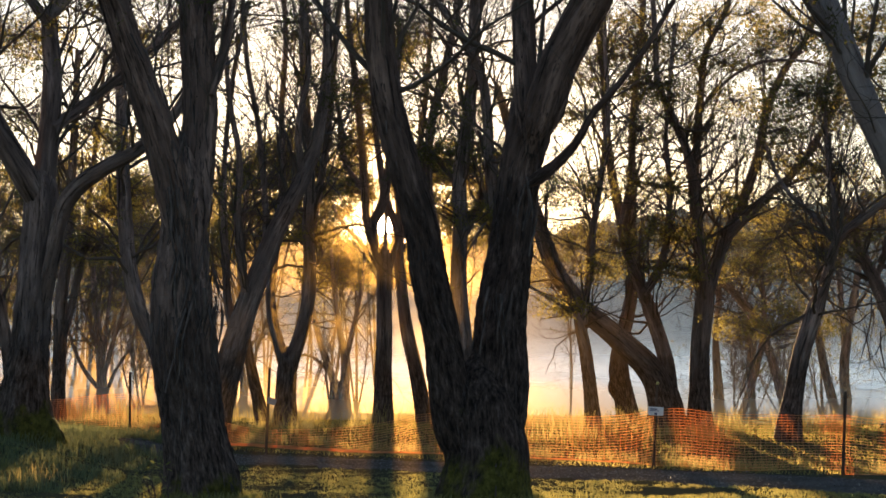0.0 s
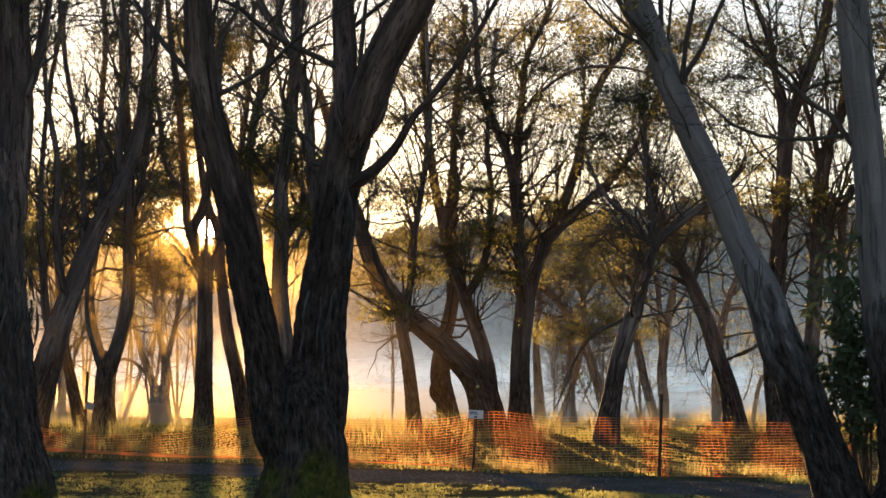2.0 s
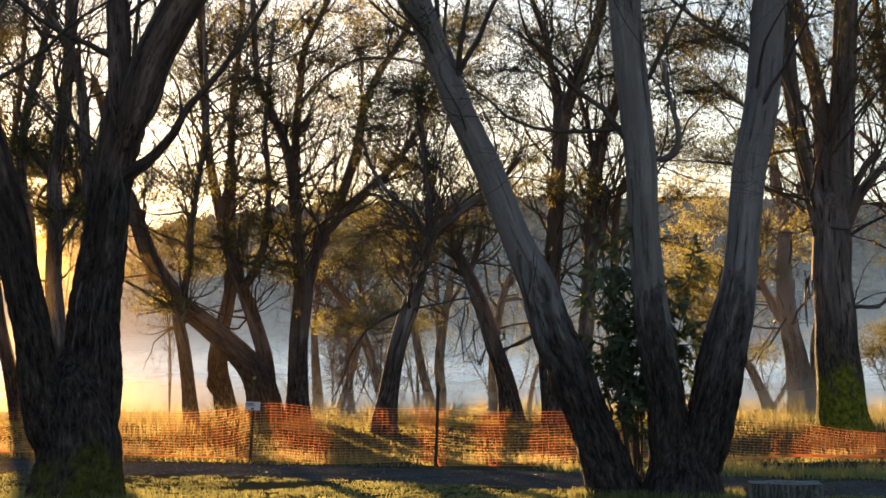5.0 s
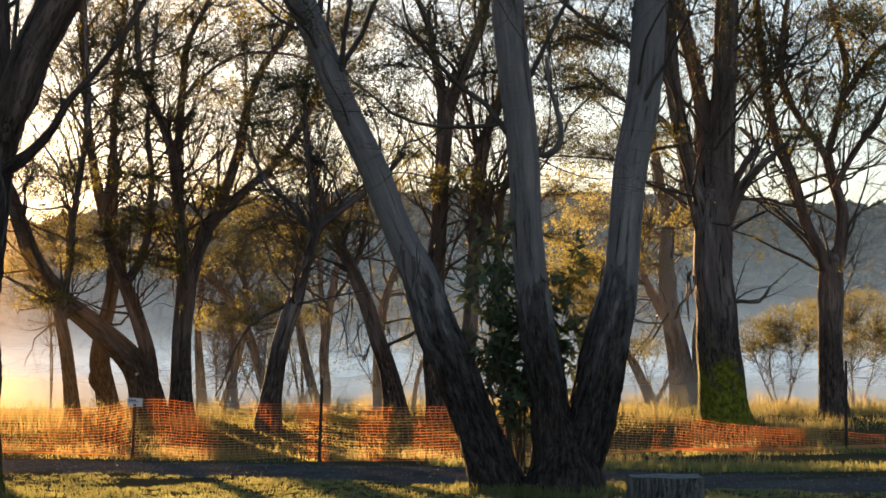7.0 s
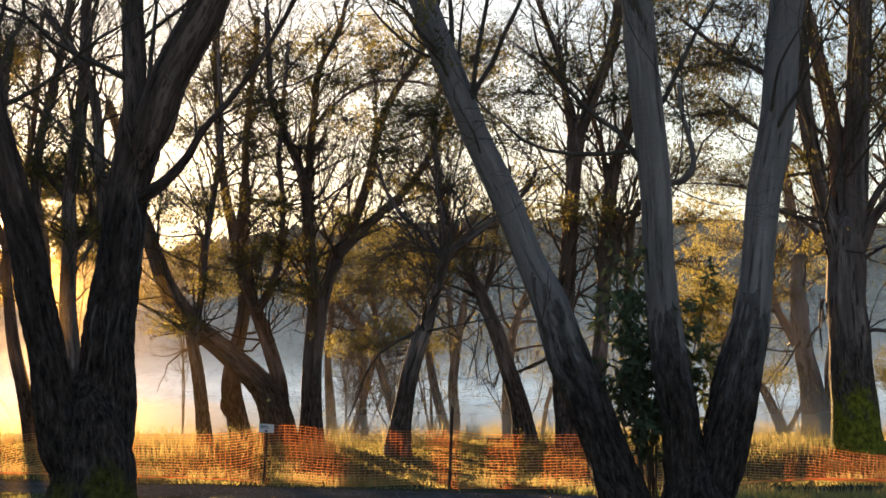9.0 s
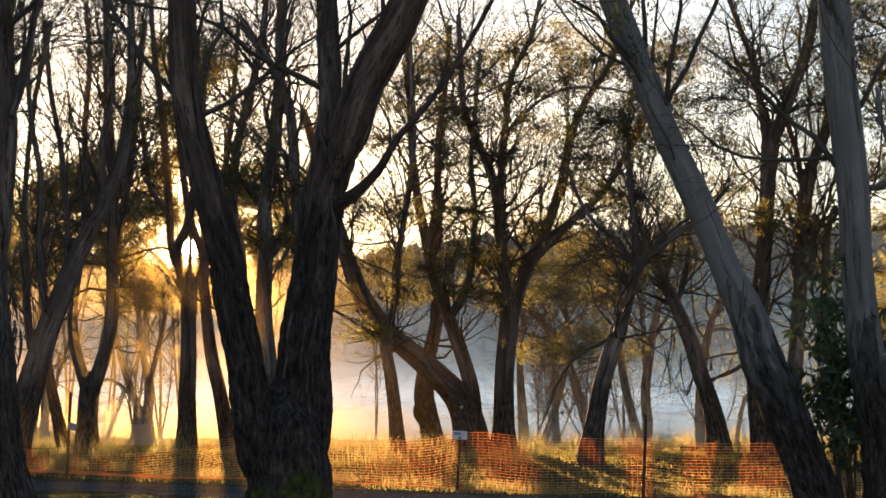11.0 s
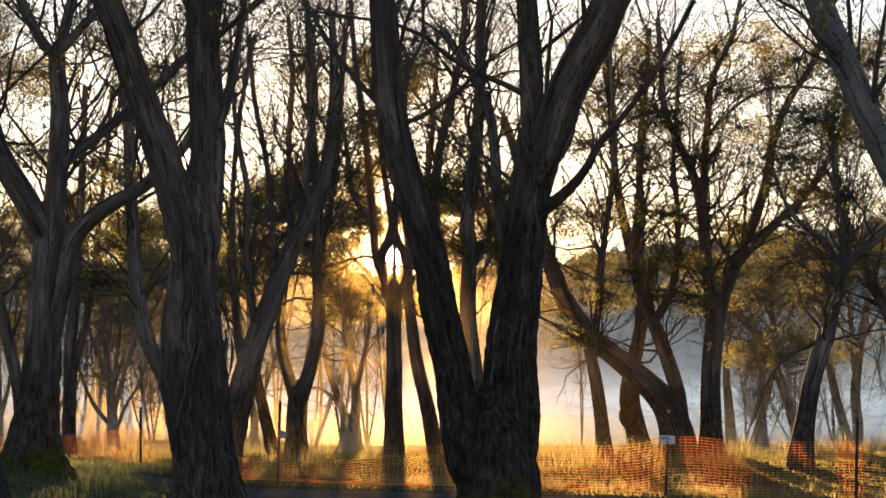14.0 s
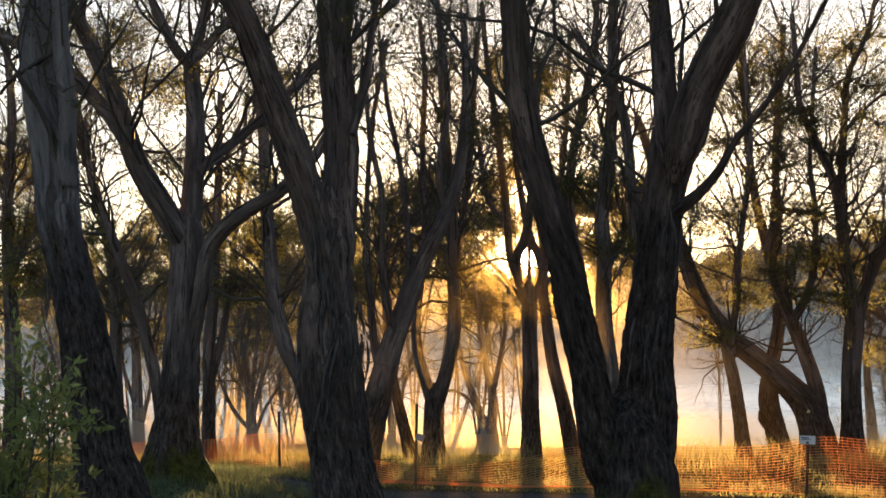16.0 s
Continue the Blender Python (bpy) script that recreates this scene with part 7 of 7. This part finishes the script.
def build_pebbles():
    """Loose stones on the track."""
    rng = np.random.default_rng(12)
    n = 4000
    x = rng.uniform(-7, 22, n)
    side = rng.uniform(-2.0, 2.0, n)
    y = 36.0 - 0.55 * (x + 2) - 0.014 * (x + 2) ** 2 + side / 0.84
    size = 0.007 + 0.018 * rng.random(n) ** 3
    base = np.array(((1, 0, 0), (0, 1, 0), (-1, 0, 0), (0, -1, 0), (0, 0, 0.7), (0, 0, -0.6)), float)
    tri = np.array(((0, 1, 4), (1, 2, 4), (2, 3, 4), (3, 0, 4), (1, 0, 5), (2, 1, 5), (3, 2, 5), (0, 3, 5)))
    v = base[None] * (1 + 0.3 * rng.normal(size=(n, 6, 1))) * size[:, None, None]
    a = rng.uniform(0, 6.28, n)
    c, s = np.cos(a)[:, None], np.sin(a)[:, None]
    v = np.stack([v[..., 0] * c - v[..., 1] * s, v[..., 0] * s + v[..., 1] * c, v[..., 2]], -1)
    v += np.stack([x, y, ground(x, y) + 0.036], -1)[:, None]
    f = tri[None] + (np.arange(n) * 6)[:, None, None]
    ob = mesh_object("pebbles", v.reshape(-1, 3), f.reshape(-1, 3), plain_material("stone", (0.05, 0.044, 0.038), (0.22, 0.195, 0.17), 6.0, 0.7), None, False)
    tagged(ob, "loose grey stones scattered over the track", "gravel", kind="stuff")


build_pebbles()


def streaked_wood(name, low, high):
    """Grey weathered wood with upright cracks."""
    n = Nodes(name)
    g = n.noise(n.coords((30, 30, 2.5)), 1.0, 6, 0.7)
    b = n.node("BsdfPrincipled", Roughness=0.9, Normal=n.bump(g, 1.0, 0.03))
    n.put(n.ramp(g, (0.35, tuple(0.2 * a for a in low)), (0.45, low), (0.68, high)), b.inputs["Base Color"])
    return n.done(b.outputs[0])


def build_stump():
    """A sawn, weathered stump with cracked sides."""
    rng = np.random.default_rng(21)
    ob = tagged(new("tree_stump"), "weathered grey sawn tree stump in the grass", "stump")
    ob.location = (8.2, 21.45, 0)
    sides, rows = 72, 12
    w = np.arange(sides) * 2 * math.pi / sides
    ring = np.stack([np.cos(w), np.sin(w)], -1)
    h = np.linspace(-0.1, 0.37, rows)
    crack = 0.05 * ripple(rng, ring * 3, 1.0) + 0.03 * ripple(rng, ring * 11, 1.0)
    r = 0.42 * (1 + crack[None] + 0.2 * np.clip(0.2 - h, 0, 1)[:, None]) + 0.006 * rng.normal(size=(rows, sides))
    v = np.concatenate([r[..., None] * ring[None], np.broadcast_to(h[:, None, None], (rows, sides, 1))], -1)
    v[-1, :, 2] += 0.012 * ripple(rng, ring * 3, 1.0)
    i = np.arange(rows - 1)[:, None] * sides + np.arange(sides)
    j = np.arange(rows - 1)[:, None] * sides + (np.arange(sides) + 1) % sides
    mesh_object("side", v, np.stack([i, j, j + sides, i + sides], -1).reshape(-1, 4), streaked_wood("weathered_stump_wood", (0.07, 0.06, 0.052), (0.3, 0.27, 0.24)), ob)
    rr = np.linspace(1, 0.02, 10)
    top = np.concatenate([v[-1][None, :, :2] * rr[:, None, None], np.broadcast_to(v[-1, :, 2:][None], (10, sides, 1)) - 0.01 + 0.008 * rng.normal(size=(10, sides, 1))], -1)
    top[0] = v[-1] * (0.985, 0.985, 1)
    i = np.arange(9)[:, None] * sides + np.arange(sides)
    j = np.arange(9)[:, None] * sides + (np.arange(sides) + 1) % sides
    mesh_object("sawn_top", top, np.stack([i, j, j + sides, i + sides], -1).reshape(-1, 4), plain_material("weathered_wood", (0.14, 0.12, 0.1), (0.32, 0.29, 0.25), 14.0, 0.85), ob)


build_stump()


def leafy_shrub(name, x, y, stems, height, radius, count, leaf_size, droop, material, label, seed, start=0.25):
    """A shrub of many thin stems with broad leaves along their upper part."""
    rng = np.random.default_rng(seed)
    ob = tagged(new(name), label, "shrub")
    ob.location = (x, y, float(ground(x, y)))
    a = rng.uniform(0, 6.28, stems)
    r = radius * rng.uniform(0.1, 1, stems) ** 0.6
    tips = np.stack([r * np.cos(a), r * np.sin(a), height * rng.uniform(0.55, 1.0, stems)], -1)
    foot = np.stack([0.12 * radius * np.cos(a), 0.12 * radius * np.sin(a), -0.1 + 0 * a], -1)
    p = bent(foot, tips, 0.5, rng, 12)
    rad = np.linspace(0.014, 0.004, 12)[None] * rng.uniform(0.7, 1.3, (stems, 1))
    for k in range(stems):
        v, f = tubes(p[k:k + 1], rad[k:k + 1], 6)
        mesh_object("stem", v, f, TWIG, ob)
    q, s = shoots(rng, *samples(p, rad, start), stems * 12, (0.15, 0.5), 5, 0.5, 0.1, 0.2, 0.6)
    v, f = tubes(q, s, 4)
    tagged(mesh_object("branchwork", v, f, TWIG, ob), kind="stuff")
    pos, way, _ = samples(q, s, 0.3)
    k = rng.integers(0, len(pos), count)
    b = pos[k] + rng.normal(size=(count, 3)) * 0.015
    d = unit(way[k] * 0.6 + rng.normal(size=(count, 3)) * 0.6 + np.array((0, 0, -droop)))
    w = unit(np.cross(d, rng.normal(size=(count, 3))))
    n = np.cross(d, w)
    ln = leaf_size * rng.uniform(0.55, 1.25, count)[:, None]
    rows = []
    for t, wide, fall in ((0, 0.03, 0), (0.3, 0.16, 0.01), (0.65, 0.13, 0.06), (1.0, 0.01, 0.16)):
        c = b + d * ln * t - n * ln * fall
        rows += [c + w * ln * wide, c - w * ln * wide]
    v = np.stack(rows, 1)
    i = np.arange(count)[:, None] * 8
    f = np.concatenate([i + np.array((0, 1, 3, 2)), i + np.array((2, 3, 5, 4)), i + np.array((4, 5, 7, 6))])
    tagged(mesh_object("foliage", v.reshape(-1, 3), f, material, ob, False), kind="stuff")
    return ob


leafy_shrub("green_shrub", -4.1, 13.4, 44, 1.95, 0.76, 10500, 0.075, 0.0, LEAF_GREEN, "leafy green shrub with upright pointed leaves", 31)
leafy_shrub("gum_regrowth", 7.72, 25.35, 20, 3.15, 0.74, 2900, 0.165, 0.8, LEAF_DARK, "drooping leafy gum regrowth between the trunks", 32, 0.45)
leafy_shrub("weed", -3.45, 24.9, 5, 0.5, 0.22, 60, 0.07, 0.1, LEAF_GREEN, "small leafy weed beside the shaggy trunk", 33)
leafy_shrub("fence_bush", 3.68, 40.8, 14, 0.8, 0.4, 500, 0.06, 0.0, LEAF_GOLD_LIT, "low sunlit yellow-green bush behind the fence", 34)
leafy_shrub("fence_bush", 9.3, 40.0, 10, 0.6, 0.5, 400, 0.06, 0.0, LEAF_GOLD_LIT, "low sunlit yellow-green bush behind the fence", 35)


def shore_woods(seed, count, az, far, heights, leaf, leafy, label):
    """Slender trees crowded along the far part of the shore, as one mass of stems, twigs and leaves."""
    rng = np.random.default_rng(seed)
    a = np.radians(rng.uniform(*az, count))
    d = rng.uniform(*far, count)
    x, y = d * np.sin(a), d * np.cos(a)
    foot = np.stack([x, y, ground(x, y) - 0.2], -1)
    h = rng.uniform(*heights, count)
    k = 3
    foot3 = np.repeat(foot, k, 0)
    tips = foot3 + np.stack([rng.normal(size=count * k) * 0.16 * np.repeat(h, k), rng.normal(size=count * k) * 0.12 * np.repeat(h, k), np.repeat(h, k) * rng.uniform(0.7, 1.0, count * k)], -1)
    stems = bent(foot3, tips, 1.2, rng, 12)
    rad = np.linspace(1, 0.2, 12)[None] * (np.repeat(h, k) * 0.009)[:, None]
    pos, way, rr = samples(stems, rad, 0.25)
    p1, r1 = shoots(rng, pos, way, rr, count * 36, (0.8, 2.4), 4, 0.45, 0.25, 0.2, 0.45)
    p2, r2 = shoots(rng, *samples(p1, r1, 0.3), count * 150, (0.4, 1.2), 2, 0.5, 0.15, 0.25, 0.6)
    v, f, base = [], [], 0
    for m, n in (tubes(stems, rad, 6), tubes(p1, r1, 3), tubes(p2, r2, 3)):
        v.append(m), f.append(n + base)
        base += len(m)
    wood = mesh_object("shore_woods", np.vstack(v), np.vstack(f), TWIG)
    tagged(wood, label, "trees", kind="stuff")
    pos, way, _ = samples(p2, r2, 0.5)
    pick = ripple(rng, pos, 0.6) > 0.0
    lv, lf = leaves(rng, pos[pick], way[pick], int(count * 700 * leafy), 0.1, 0.3, 0.1)
    mesh_object("foliage", lv, lf, leaf, wood, False)["kind"] = "stuff"


shore_woods(61, 15, (-22, -4), (76, 84), (7.5, 11), LEAF_OLIVE_LIT, 1.8, "crowded bare-stemmed gum woods on the misty shore")
shore_woods(64, 4, (-15, -8), (56, 64), (4.0, 7.0), LEAF_OLIVE_LIT, 0.5, "dense young gum thicket above the shaded bank")
shore_woods(63, 20, (5, 33), (63, 69), (2.0, 4.2), LEAF_GOLD_LIT, 0.55, "low golden twiggy growth along the shore")
